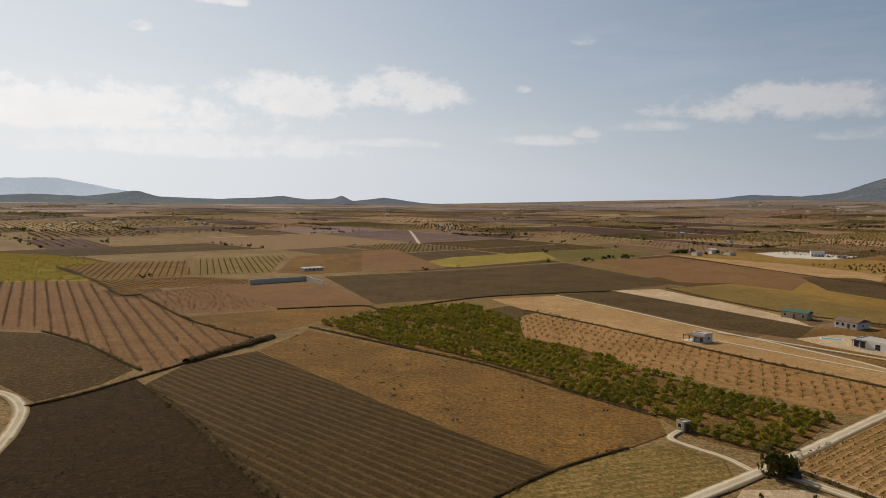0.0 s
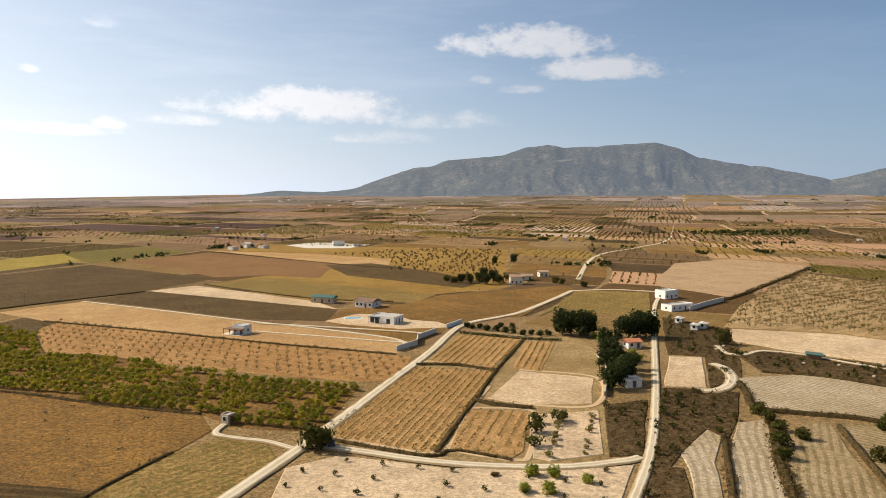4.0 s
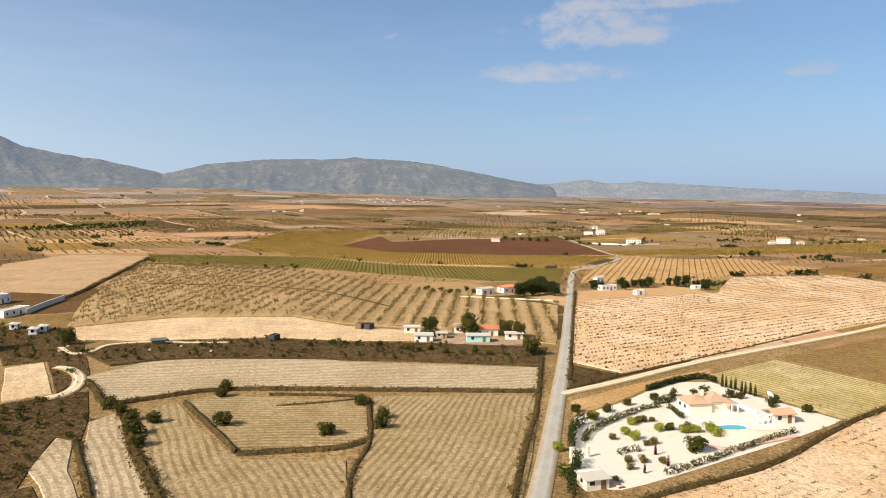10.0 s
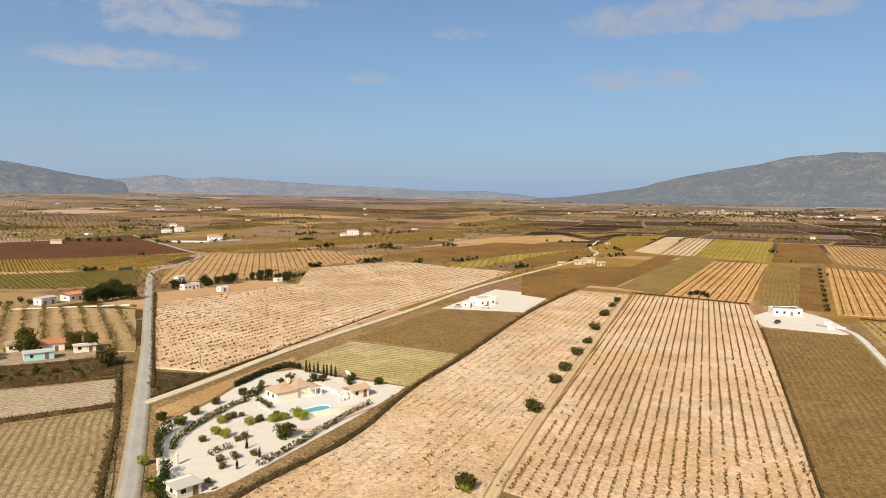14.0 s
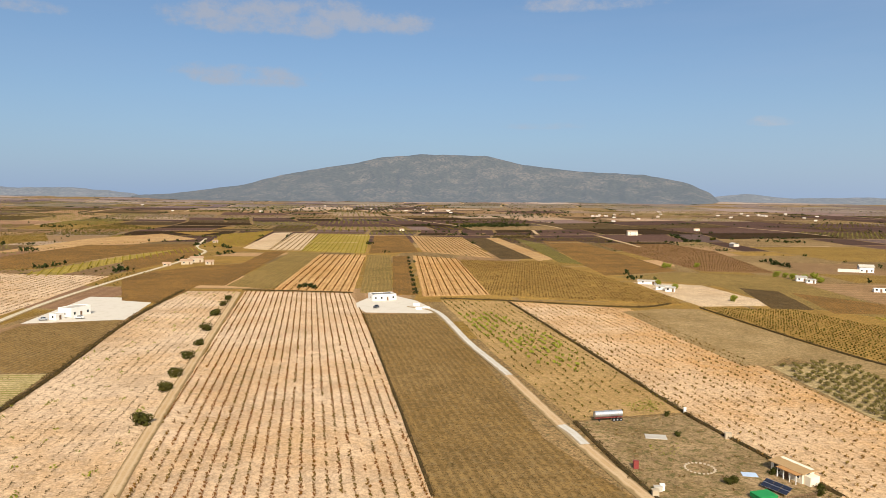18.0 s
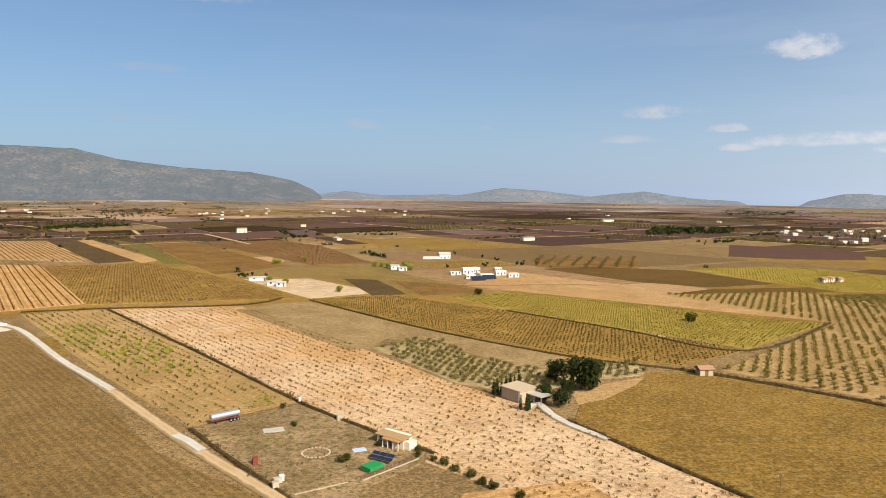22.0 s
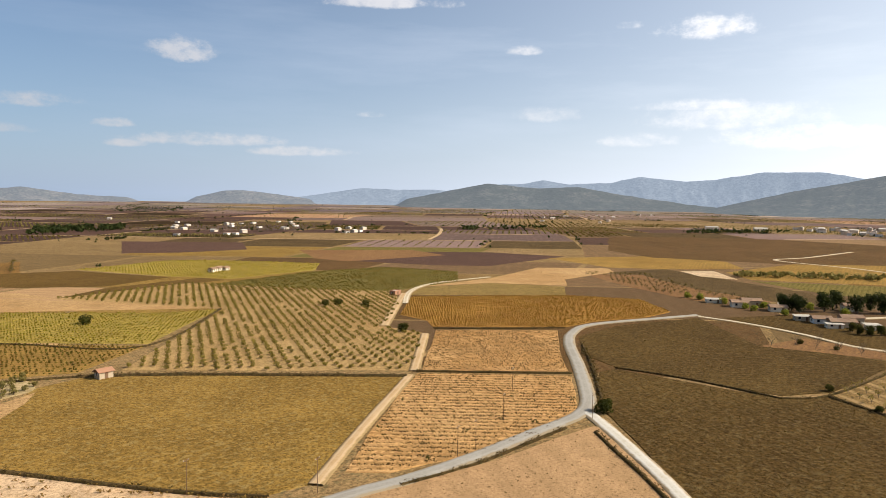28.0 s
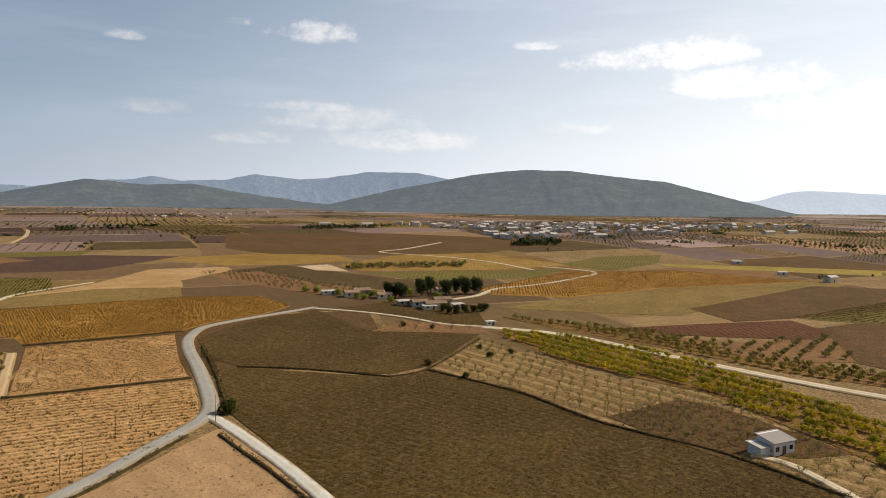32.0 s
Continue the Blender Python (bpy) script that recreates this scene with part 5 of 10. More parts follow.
orchard("sapling", *plot, "small", L["bush"], 8.0, 8.0, "small dark green sapling on bare earth", "saplings in the bare field", (0.85, 1.2), 0.05)
field("scrub_patch", "scrub", [(185.2, 136.7), (201.3, 118.9), (175.2, 103.9), (157.9, 95.9), (161.3, 99.4), (162.4, 104.5), (140.4, 97.1), (132.2, 93.8), (113.8, 81.3), (95.1, 70.8), (94, 72.4), (136.3, 101)], 60, "dark scrub patch")
strewn("scrub_plants", grid(plot[0], 20, 2.0, 2.0, 0.9, 0.25), "tuft", L["dry"], "dark brown scrub plants", "scrub", (0.8, 2.2))
strewn("scrub_bushes", grid(plot[0], 35, 5.0, 4.5, 2.2, 0.45), "small", L["bush"], "low dark bushes among dry scrub", "scrub", (0.6, 1.7))
field("scrub_patch", "scrub", [(297.5, 218.7), (295.7, 183.3), (264.8, 157.6), (219.8, 129.2), (198.8, 126.9), (236.9, 154.6), (228.5, 164.9)], 60, "dark scrub patch by sheds")
strewn("scrub_plants", grid(plot[0], 20, 2.4, 2.4, 0.9, 0.3), "tuft", L["dry"], "dark brown scrub plants", "scrub", (0.8, 2.2))
strewn("scrub_bushes", grid(plot[0], 35, 5.0, 4.5, 2.2, 0.45), "small", L["bush"], "low dark bushes among dry scrub", "scrub", (0.6, 1.7))
field("tan_plot", "pale_earth", [(225.5, 161.9), (234.3, 154.3), (197.9, 127.9), (188.9, 136.7)], 32.4, "pale ploughed plot")
field("furrow_plot", "pale_stubble", [(141.7, 97.4), (161.7, 103.7), (159.6, 98.4), (142.6, 89.7), (118, 70.5), (104.4, 58.8), (99.6, 65), (117.7, 76.3), (134.8, 90.4)], -141.2, "pale plot with wavy furrows")
field("furrow_plot", "pale_stubble", [(142.8, 86.3), (174.1, 102.6), (182.2, 99.7), (156.1, 82.3), (123.6, 59.9), (111.4, 53.1), (105.6, 60.6), (122, 70.6)], -146.7, "pale plot with wavy furrows")
field("dark_margin", "scrub", [(132.2, 93.8), (133.9, 91.7), (114.9, 74.5), (101.1, 63.1), (94.5, 71.6), (114.6, 84.8)], 60, "rough weedy margin")
strewn("scrub_plants", grid(plot[0], 20, 2.0, 2.0, 0.9, 0.35), "tuft", L["dry"], "dark brown scrub plants", "scrub", (0.8, 2.0))
strewn("scrub_bushes", grid(plot[0], 35, 5.0, 4.5, 2.2, 0.45), "small", L["bush"], "low dark bushes among dry scrub", "scrub", (0.6, 1.7))
field("long_field", "pale_stubble", [(217.9, 128.8), (241.9, 119.4), (258.1, 81.8), (247, 50.3), (245.8, 9.7), (245.3, -19.4), (216.6, -16.7), (214.9, 18.8), (212, 57.5), (209, 82.2), (197.5, 97.2), (189.8, 106.9), (203.1, 117.8)], -88.2, "long pale stubble field")
field("contour_field", "stubble", [(176.8, 91.1), (189, 91.3), (193.5, 88.2), (176.9, 76), (156.2, 58.8), (152.1, 54.6), (153.9, 31.2), (137, 27.4), (116.2, 24), (111.8, 52.3), (131.2, 63.7), (154.8, 78.5)], -150.4, "tan stubble field with curved drill lines")
strewn("grass_tufts", grid(*plot, 2.2, 2.0, 0.7, 0.6), "tuft", L["dry"], "straw tufts", "grass", (0.3, 0.6))
field("oval_field", "stubble", [(193.9, 85.8), (200.9, 80.8), (200.6, 64.8), (199.7, 42.3), (201.5, 35.1), (171.1, 29), (164.3, 33.4), (160, 54.5), (158.2, 57.9), (173.2, 69.7)], -84.5, "rounded tan stubble field")
field("stubble_field", "stubble", [(204.9, 32.8), (210.3, -15.2), (197.5, -15.2), (139.5, -7.9), (120.9, -5.6), (116.5, 22.4), (137.2, 26.6), (152.3, 28.1), (163.4, 26.7)], 170.4, "pale stubble field with straw rows beside the road")
strewn("straw_clumps", grid(*plot, 2.6, 2.2, 0.5, 0.55), "tuft", L["dry"], "brown straw clumps in rows", "straw", (0.3, 0.8))
field("bare_strip", "pale_earth", [(296.6, 182.2), (326.6, 146.3), (334.8, 93.7), (315.1, 64.3), (305.1, 24.6), (286.3, 27.7), (284.1, 57.9), (287.1, 92.7), (274.6, 139.7), (272.7, 164.5)], -82.5, "bare pale strip with small sheds")
field("scrub_band", "scrub", [(252.3, 151.6), (271.3, 138), (283.7, 91.6), (280.8, 57.3), (282.1, 20.4), (279.7, -24.1), (251.1, -19.9), (252.1, 22.2), (251, 68.1), (245.3, 109.5), (232.7, 129.2)], 5, "brown scrub band below the sheds")
strewn("scrub_plants", grid(plot[0], 5, 2.6, 2.6, 1.0, 0.3), "tuft", L["dry"], "dark brown scrub plants", "scrub", (0.8, 2.2))
strewn("scrub_bushes", grid(plot[0], 35, 5.0, 4.5, 2.2, 0.45), "small", L["bush"], "low dark bushes among dry scrub", "scrub", (0.6, 1.7))
field("almond_terrace", "terrace_earth", [(298.5, 185), (369.5, 219.2), (573, 285.1), (537.5, 151.8), (445.9, 58), (417.4, 0.6), (389.2, -38.9), (285.7, -27.9), (312.1, 22.6), (320.7, 65.4), (337.8, 94.5), (329.7, 147.7)], 179.8, "tan terrace under rows of almonds")
orchard("almond_tree", *plot, "almond", L["almond"], 8.0, 4.6, "thin-leaved golden almond tree on a tan terrace", "almonds on the terrace", (0.85, 1.15), 0.08, 50)
field("green_band", "crop_green", [(658.1, 324.5), (653, 160.6), (596.9, 80.8), (584.9, -63.1), (499.6, -50.3), (495.5, -2.9), (524.8, 71), (564.1, 155.1), (591.5, 288.7)], -171.4, "dark green vineyard band")
crop("vine_rows", *plot, "vine", L["vine_green"], 3.2, 2.0, "dark green vines in rows", "vines", (1.0, 1.4))
field("olive_band", "crop_ochre", [(698.5, 225.1), (762.2, 289.7), (1113.8, 316.9), (1167.7, 170.1), (805, 170), (732.8, 99.4), (709.7, -25.8), (723.2, -128.4), (604.8, -71.1), (611.7, 82.8), (664, 163.4)], -86.2, "ochre-green vineyard")
crop("vine_rows", *plot, "vine", L["vine_green"], 3.6, 2.6, "ochre-green vines in rows", "vines", (0.9, 1.4))
field("ploughed_field", "ploughed_red", [(805, 170), (995.9, 151), (880.6, 119.5), (962.6, 41), (1005.4, -98), (808.5, -122.1), (736.3, -127.9), (716.4, -26.1), (725.6, 98.4)], -87, "dark red-brown ploughed field")
field("bare_platform", "platform", [(423.8, 318.1), (549.6, 392.5), (642, 392.3), (637.6, 317.4), (600.1, 295.8), (459.8, 260.9), (393.2, 239.8), (398.2, 269.9), (398.2, 293.9)], 10, "smooth bare orange-tan earth platform")
field("farm_grass", "tan_grass", [(216.4, 278.2), (219.4, 314.2), (269.3, 335.7), (349.6, 334.6), (336, 314), (237.6, 257.8)], 10.6, "tan grass plot near a farmhouse")
field("farm_grass", "green_grass", [(337.2, 312.7), (366.2, 279.4), (294.1, 222.8), (266.9, 263.6), (248.4, 255.2)], 80, "tan-green weedy plot beside the track")

# towards the villa and the vineyards
field("vine_field_dotted", "cream_earth", [(255.3, -31.4), (377.1, -46), (411.4, -59.8), (453.8, -145), (545.9, -184), (571.5, -272.5), (499.5, -299.2), (456, -318), (366.3, -204.5), (325.3, -149.2), (268.2, -83.5), (241.4, -46.5)], -53.5, "pale field with dotted rows of small vines")
crop("vine_dots", *plot, "vine", L["vine_tuft"], 4.9, 2.1, "small brown bush vines in dotted rows", "vines", (0.7, 1.25), 0.1, 0.3)
field("vine_field", "tan_earth", [(494.2, -64.3), (562.7, -77.6), (700.3, -135.3), (700.6, -217.5), (627.2, -286.8), (537.2, -166.9), (499.6, -129.4), (501.9, -96.9)], 164.9, "tan field of small vines")
crop("vine_dots", *plot, "vine", L["vine_tuft"], 5.0, 3.0, "small brown bush vines in dotted rows", "vines", (0.9, 1.4), 0.1, 0.4)
field("scrub_corner", "scrub", [(251.1, -30.8), (239, -46), (223, -32.2), (218.3, -25.7)], 20, "brown scrub corner by the road")
strewn("scrub_plants", grid(plot[0], 20, 1.8, 1.8, 0.7, 0.2), "tuft", L["dry"], "brown scrub by the road", "scrub", (0.6, 1.5))
strewn("scrub_bushes", grid(plot[0], 35, 5.0, 4.5, 2.2, 0.45), "small", L["bush"], "low dark bushes among dry scrub", "scrub", (0.6, 1.7))
field("rowed_margin", "tan_earth", [(206, -24.9), (222.9, -42.9), (250.9, -78.1), (240.2, -75.8), (234.8, -60.9), (210, -40.4), (192.2, -24.4)], -50.6, "tan margin with plough lines beside the villa")
field("brown_grass", "olive_brown", [(271.5, -109.1), (319.6, -178.6), (295.7, -213.6), (227.1, -136.9), (249, -124.3)], -63.1, "brown dry grass plot")
strewn("grass_tufts", grid(*plot, 2.6, 2.0, 0.7, 0.4), "tuft", L["dry"], "brown grass tufts", "grass", (0.4, 0.9))
field("green_plot", "green_rows", [(239.6, -72.5), (267.2, -107.4), (227, -134.4), (195.2, -98.6), (218.7, -84)], -144.6, "green-tan weedy plot")
strewn("grass_tufts", grid(*plot, 2.4, 2.0, 0.7, 0.5), "tuft", L["vine_green"], "green weeds in rows", "grass", (0.4, 0.9))
field("old_vineyard", "cream_earth", [(192.6, -96.3), (223.9, -135), (294.8, -216.4), (350.8, -294.5), (321.3, -310.6), (300.5, -286.8), (228, -203.7), (172.3, -139.6), (119.4, -80.6), (101.8, -66.8), (117.2, -24.4), (133.2, -26.6), (143.6, -37.2), (162.2, -65.5)], -51.4, "pale old vineyard with gaps")
crop("vine_stumps", *plot, "tuft", L["dry"], 2.9, 1.7, "withered old vine stumps in rows", "vines", (0.6, 1.25), 0.3, 0.35)
strewn("vine_shoots", grid(*plot, 9.0, 8.0, 2.5, 0.55), "tuft", L["lime"], "stray yellow-green shoots in an old vineyard", "vines", (1.2, 2.8))
field("red_vineyard", "cream_earth", [(318.9, -313.9), (260, -341.6), (209.2, -285.8), (70, -118.4), (58.2, -104), (117.6, -78.8), (129, -93.7), (178.2, -149.6)], 130.4, "pale tan soil of a big vineyard")
crop("vine_rows", *plot, "vine", L["vine_rust"], 2.75, 1.9, "rust-brown and green vines in long rows", "vines", (0.85, 1.25), 0.08, 0.15)
field("brown_meadow", "olive_brown", [(209.2, -285.8), (179.3, -305), (105.6, -217.7), (63.4, -161.6), (31.1, -135), (20.1, -120.2), (57.8, -104.2), (69.6, -118.6)], 130.9, "dark brown dry grass field")
strewn("grass_tufts", grid(*plot, 2.2, 1.5, 0.7, 0.4), "tuft", L["dry"], "brown grass tufts", "grass", (0.35, 0.9))
field("weedy_vineyard", "weedy_earth", [(199.9, -347.6), (166.4, -363.3), (89.9, -267.5), (38.2, -201.4), (47.5, -193.2), (61.2, -178.9), (69.1, -188), (116.3, -242.1)], 130.1, "tan vineyard with yellow-green weeds")
crop("vine_rows", *plot, "vine", L["vine_green"], 3.2, 2.6, "yellow-green bush vines on tan soil", "vines", (0.5, 1.3), 0.35, 0.4)
strewn("vine_clumps", grid([(169.9, -311.1), (157.5, -324.5), (110.5, -283.8), (76.4, -241.6), (76.2, -228.1), (95.1, -233.3), (127.5, -262.8)], plot[1], 3.2, 2.2, 0.5, 0.45), "vine", L["lime"], "bushy yellow-green vines", "vines", (1.2, 2.2))
field("bush_vineyard", "bush_earth", [(164.3, -364.2), (99.9, -376), (26.4, -273.8), (-3, -229), (-36.7, -186.6), (-50.3, -160), (-66.3, -131.6), (-77.4, -117.2), (-78.4, -101.2), (-26.3, -115.8), (-19.3, -135.3), (2.1, -157.3), (14.9, -173.2), (38.3, -203.3), (89.8, -269.9)], 128.1, "orange-tan field of bush vines")
crop("vine_bushes", *plot, "vine", L["vine_dry"], 3.2, 2.3, "withered brown bush vines", "vines", (0.5, 1.25), 0.18, 0.5)
field("yard", "yard", [(60.7, -177.5), (37.4, -198.8), (15.1, -177.1), (-1.1, -160.1), (1.4, -154.9), (11.8, -142.4), (16.5, -128.6), (26.8, -136)], 30, "rough weedy yard with a tanker and sheds")
strewn("grass_tufts", grid(*plot, 3.0, 2.6, 0.7, 0.5), "tuft", L["vine_tuft"], "weeds in a yard", "grass", (0.5, 1.3))
strewn("green_weeds", grid([(55.4, -199.3), (49.1, -208.7), (43.8, -206.9), (44, -197.4), (50.8, -194.8)], 30, 0.9, 0.9, 0.4, 0.2), "tuft", L["lime"], "patch of fresh green weeds", "weeds", (0.6, 1.1))
strewn("green_weeds", grid([(39.7, -168.8), (33.8, -174.8), (30.8, -166.8), (35.4, -162.2)], 30, 1.2, 1.2, 0.5, 0.5), "tuft", L["lime"], "patch of green weeds in a yard", "weeds", (0.5, 0.9))
field("fence_field", "orange_earth", [(-7.6, -138.5), (-33, -145.6), (-38.6, -130.1), (-43.2, -111.1), (0, -123.2)], 30, "bare orange field beyond a bushy fence")
field("triangle_meadow", "meadow", [(84.8, -384.9), (67.2, -392.9), (3.3, -312.9), (-50.1, -260), (-42.4, -241.1), (-27.8, -249.2), (-5.3, -278.7), (18.1, -293.2), (22.8, -274.2), (30.9, -269), (64.4, -314.1), (99.9, -363.4)], 133.6, "olive-tan triangular meadow")
field("olive_grove_ground", "grove", [(21.8, -274), (5.3, -289.9), (-5.5, -287.1), (-16.6, -258.3), (-38.4, -240.5), (-75.4, -252.4), (-72.9, -233), (-51.3, -226.7), (-38, -215.8), (-20.6, -215.9), (-9.1, -222.2)], 123.3, "dry ground under an olive grove")
orchard("olive_tree", *plot, "olive", L["olive"], 4.3, 3.7, "round grey-green olive tree", "olive grove", (0.6, 0.85), 0.04)
field("ochre_vineyard", "crop_ochre", [(67.9, -400.5), (22.3, -417.8), (-40.5, -362.5), (-124.3, -271.4), (-89.4, -246.8), (-51, -264.7), (3.3, -318.1)], 133, "ochre-brown vineyard")
crop("vine_rows", *plot, "vine", L["vine_green"], 3.0, 1.9, "ochre-brown vines in rows", "vines", (0.9, 1.3))
field("yellow_vineyard", "crop_yellow", [(-12.9, -413.8), (-49.2, -439.2), (-115.9, -388.8), (-168.3, -338.3), (-191.3, -332.6), (-126.3, -274.6), (-41.5, -365.9)], 110.9, "yellow-green vineyard")
crop("vine_rows", *plot, "vine", L["vine_yellow"], 3.0, 2.0, "yellow-green vines in rows", "vines", (0.9, 1.4))
field("pink_field", "tan_earth", [(-23.3, -464.6), (-106.7, -472.5), (-142.1, -419.8), (-185, -372), (-192.3, -336.2), (-117.1, -393.1), (-49.8, -444.4)], 146, "pinkish tan bare field")
field("grid_orchard", "weedy_earth", [(-143.8, -427.7), (-231.4, -443.6), (-303.1, -317), (-268, -278), (-219, -236.5), (-220.3, -212.5), (-169, -170.4), (-101, -239.5), (-193.4, -329.4)], -117.2, "orange-tan ground under an orchard planted in a grid")
orchard("fruit_tree", *plot, "olive", L["fruit_gold"], 4.0, 6.0, "small olive-green fruit tree in a grid orchard", "grid orchard", (0.6, 0.78), 0.03, 110, 0.2)
field("olive_field", "straw", [(-73.7, -235.4), (-87.3, -238), (-110.6, -221.4), (-162.1, -164.3), (-116.9, -135.8), (-89.5, -116), (-78.1, -118.3), (-67, -133), (-49.7, -163.1), (-38.4, -182.1), (-44.2, -201.4)], 131.9, "olive-brown dry field")
strewn("grass_tufts", grid(*plot, 2.6, 1.8, 0.7, 0.4), "tuft", L["vine_tuft"], "olive-brown grass tufts", "grass", (0.3, 0.75))
field("bare_patch", "tan_earth", [(-44.2, -212.4), (-59.9, -224.4), (-71.9, -230.7), (-65.4, -220.2), (-51.7, -204.4), (-42.8, -199)], 10, "bare tan patch beside pines", "field", 2.5)
field("rowed_field", "orange_earth", [(-168.5, -165.4), (-202.5, -126.5), (-172.2, -105.4), (-147.3, -99.1), (-118.9, -104.7), (-102.4, -109.2), (-96.5, -116.3), (-115.3, -130.4)], 130.4, "orange field with fine vine rows beside the curve")
crop("vine_rows", *plot, "tuft", L["dry"], 2.8, 0.9, "withered brown vines in fine rows", "vines", (0.8, 1.6), 0.15, 0.15)
field("rowed_field", "orange_earth", [(-229.1, -213.4), (-267.7, -174.5), (-229.5, -148.4), (-206.2, -129.5), (-172.9, -167.1)], 131.1, "orange field with fine vine rows")
crop("vine_rows", *plot, "tuft", L["dry"], 2.8, 0.9, "withered brown vines in fine rows", "vines", (0.8, 1.6), 0.15, 0.15)
field("rust_vineyard", "crop_orange", [(-246.1, -253.8), (-295.3, -295.1), (-331.5, -265), (-367.8, -231.7), (-383, -192.9), (-353.3, -160.8), (-328.7, -162.1), (-297.9, -174.4), (-275.2, -176.3), (-234.2, -219.9), (-243.2, -231.9)], 104.6, "rust-orange vineyard in autumn leaf")
crop("vine_rows", *plot, "vine", L["vine_gold"], 2.4, 1.5, "rust-orange vines in autumn leaf", "vines", (0.8, 1.2))
field("green_strip", "green_grass", [(-299.7, -300.9), (-330.6, -320.2), (-379.1, -303.1), (-400.7, -257), (-368.2, -235.2), (-333.4, -266.5)], 10, "green-tan strip")
field("tan_strip", "tan_earth", [(-335.1, -323.6), (-402.7, -322), (-493.2, -342.8), (-531.4, -297.8), (-509.7, -280.3), (-437, -280.4), (-407.1, -258.8), (-381.6, -305.1)], 10, "pale tan strip")
field("fallow_triangle", "plain_tan", [(-160.5, -93.5), (-163.9, -88.9), (-146, -72.7), (-128.1, -53.1), (-115.4, -43.5), (-76, -97.9), (-88.5, -104.6), (-122.2, -97.4)], 56.7, "tan fallow corner between two roads")
strewn("grass_tufts", grid(*plot, 2.4, 1.8, 0.7, 0.5), "tuft", L["dry"], "dry grass tufts", "grass", (0.3, 0.7))
field("dark_meadow", "dark_grass", [(-262.1, -160.3), (-295.8, -160.6), (-345.5, -142.3), (-299.1, -99), (-303.9, -48.7), (-241.4, -56.7), (-226.3, -66.8), (-223.8, -121.7), (-233.1, -140.8)], 139.5, "dark green-brown meadow")
strewn("grass_tufts", grid(*plot, 2.8, 2.4, 0.7, 0.5), "tuft", L["dry"], "brown grass tufts", "grass", (0.4, 1.1))
field("dark_rowed_field", "dark_grass", [(-181.2, -104.8), (-213.9, -121.5), (-220.8, -120.1), (-222.7, -65.8), (-235.8, -55.4), (-214, -21.7), (-191.4, 2), (-174, 30.7), (-154.7, 51.4), (-136.1, 54.7), (-112.8, -40.8), (-129.1, -50.2), (-154.8, -76.2)], 62.1, "dark brown field with weed rows beside the white road")
strewn("grass_tufts", grid(*plot, 2.2, 1.6, 0.7, 0.4), "tuft", L["dry"], "brown weed tufts in rows", "grass", (0.4, 1.0))
field("almond_block", "orchard_floor", [(-238, -56.5), (-291.7, -46.7), (-258.6, -13.1), (-234.3, 11), (-230.2, 34.8), (-167.4, 66.5), (-138.5, 64.6), (-136.3, 55.6), (-154.9, 52), (-175.2, 30.9), (-192.9, 2), (-217.2, -22)], 51.6, "grassy ground under bare almonds")
orchard("almond_tree", *plot, "almond", L["fruit_gold"], 6.4, 4.8, "nearly leafless spreading almond tree on dry grass", "almond block", (0.66, 0.85), 0.06, 60)
field("bare_tree_plot", "rust_grass", [(-196.7, 4.3), (-218.9, 25.4), (-213.9, 36.6), (-194.4, 51.3), (-181.2, 60.6), (-174.9, 47.7), (-178.6, 37.8), (-170.5, 30.3), (-182.2, 17.1)], 51.6, "dark reddish plot of bare trees beside a farmhouse", rise=0.1)
orchard("almond_tree", *plot, "bare", L["twig"], 6.4, 5.0, "leafless dark almond tree on reddish earth", "bare almonds by the farmhouse", (0.75, 0.95), 0.06, 90)
field("yellow_orchard_field", "tan_grass", [(-311.8, -44.8), (-307.7, -12.2), (-280.4, 31.7), (-254.2, 49.2), (-220.5, 72), (-204.7, 76.3), (-188.2, 79.3), (-168, 68.9), (-183.5, 60.4), (-228.8, 34.6), (-259.5, -10)], 47.1, "dry ground under a yellowing orchard")
orchard("orchard_tree", *plot, "orchard", L["orchard_yellow"], 7.0, 2.2, "fruit tree with yellow-green autumn leaves", "yellowing orchard", (0.8, 0.98), 0.02, 130)
field("tree_row_field", "tan_grass", [(-350.5, -44.8), (-343, -13.7), (-326.7, 31.7), (-293.8, 54.3), (-269.3, 99.4), (-255, 116), (-243.8, 111), (-263.1, 67.4), (-291, 32.8), (-323.7, -12.9)], 54.9, "dry ground under rows of trees beyond the track")
orchard("almond_tree", *plot, "orchard", L["fruit_gold"], 6.0, 4.4, "leafy olive-brown almond tree in a row", "tree rows beyond the track", (0.8, 1.05), 0.02, 25)
field("olive_plot", "red_earth", [(-320.6, 33.6), (-316.3, 58.3), (-335.9, 101.3), (-288.4, 96.1), (-281.8, 72), (-294.1, 43.8)], 64.4, "pale reddish plot of young olives")
orchard("olive_tree", *plot, "olive", L["olive"], 8.0, 7.0, "small dark olive tree on reddish soil", "olives on the reddish plot", (0.8, 1.1), 0.02, 120)
field("red_field", "ploughed_red", [(-333.8, 7.3), (-359.2, 53), (-381.6, 96.5), (-350.6, 106.1), (-329.7, 92.8), (-325.4, 36.4)], 10, "red-brown ploughed plot")
field("olive_meadow", "green_grass", [(-418.7, -20.4), (-502.2, 55.1), (-589.8, 163.8), (-557.8, 177.5), (-430.5, 78.5), (-379.6, 42.1), (-377.5, -15.3), (-380.5, -51.8)], 133, "olive-brown meadow")
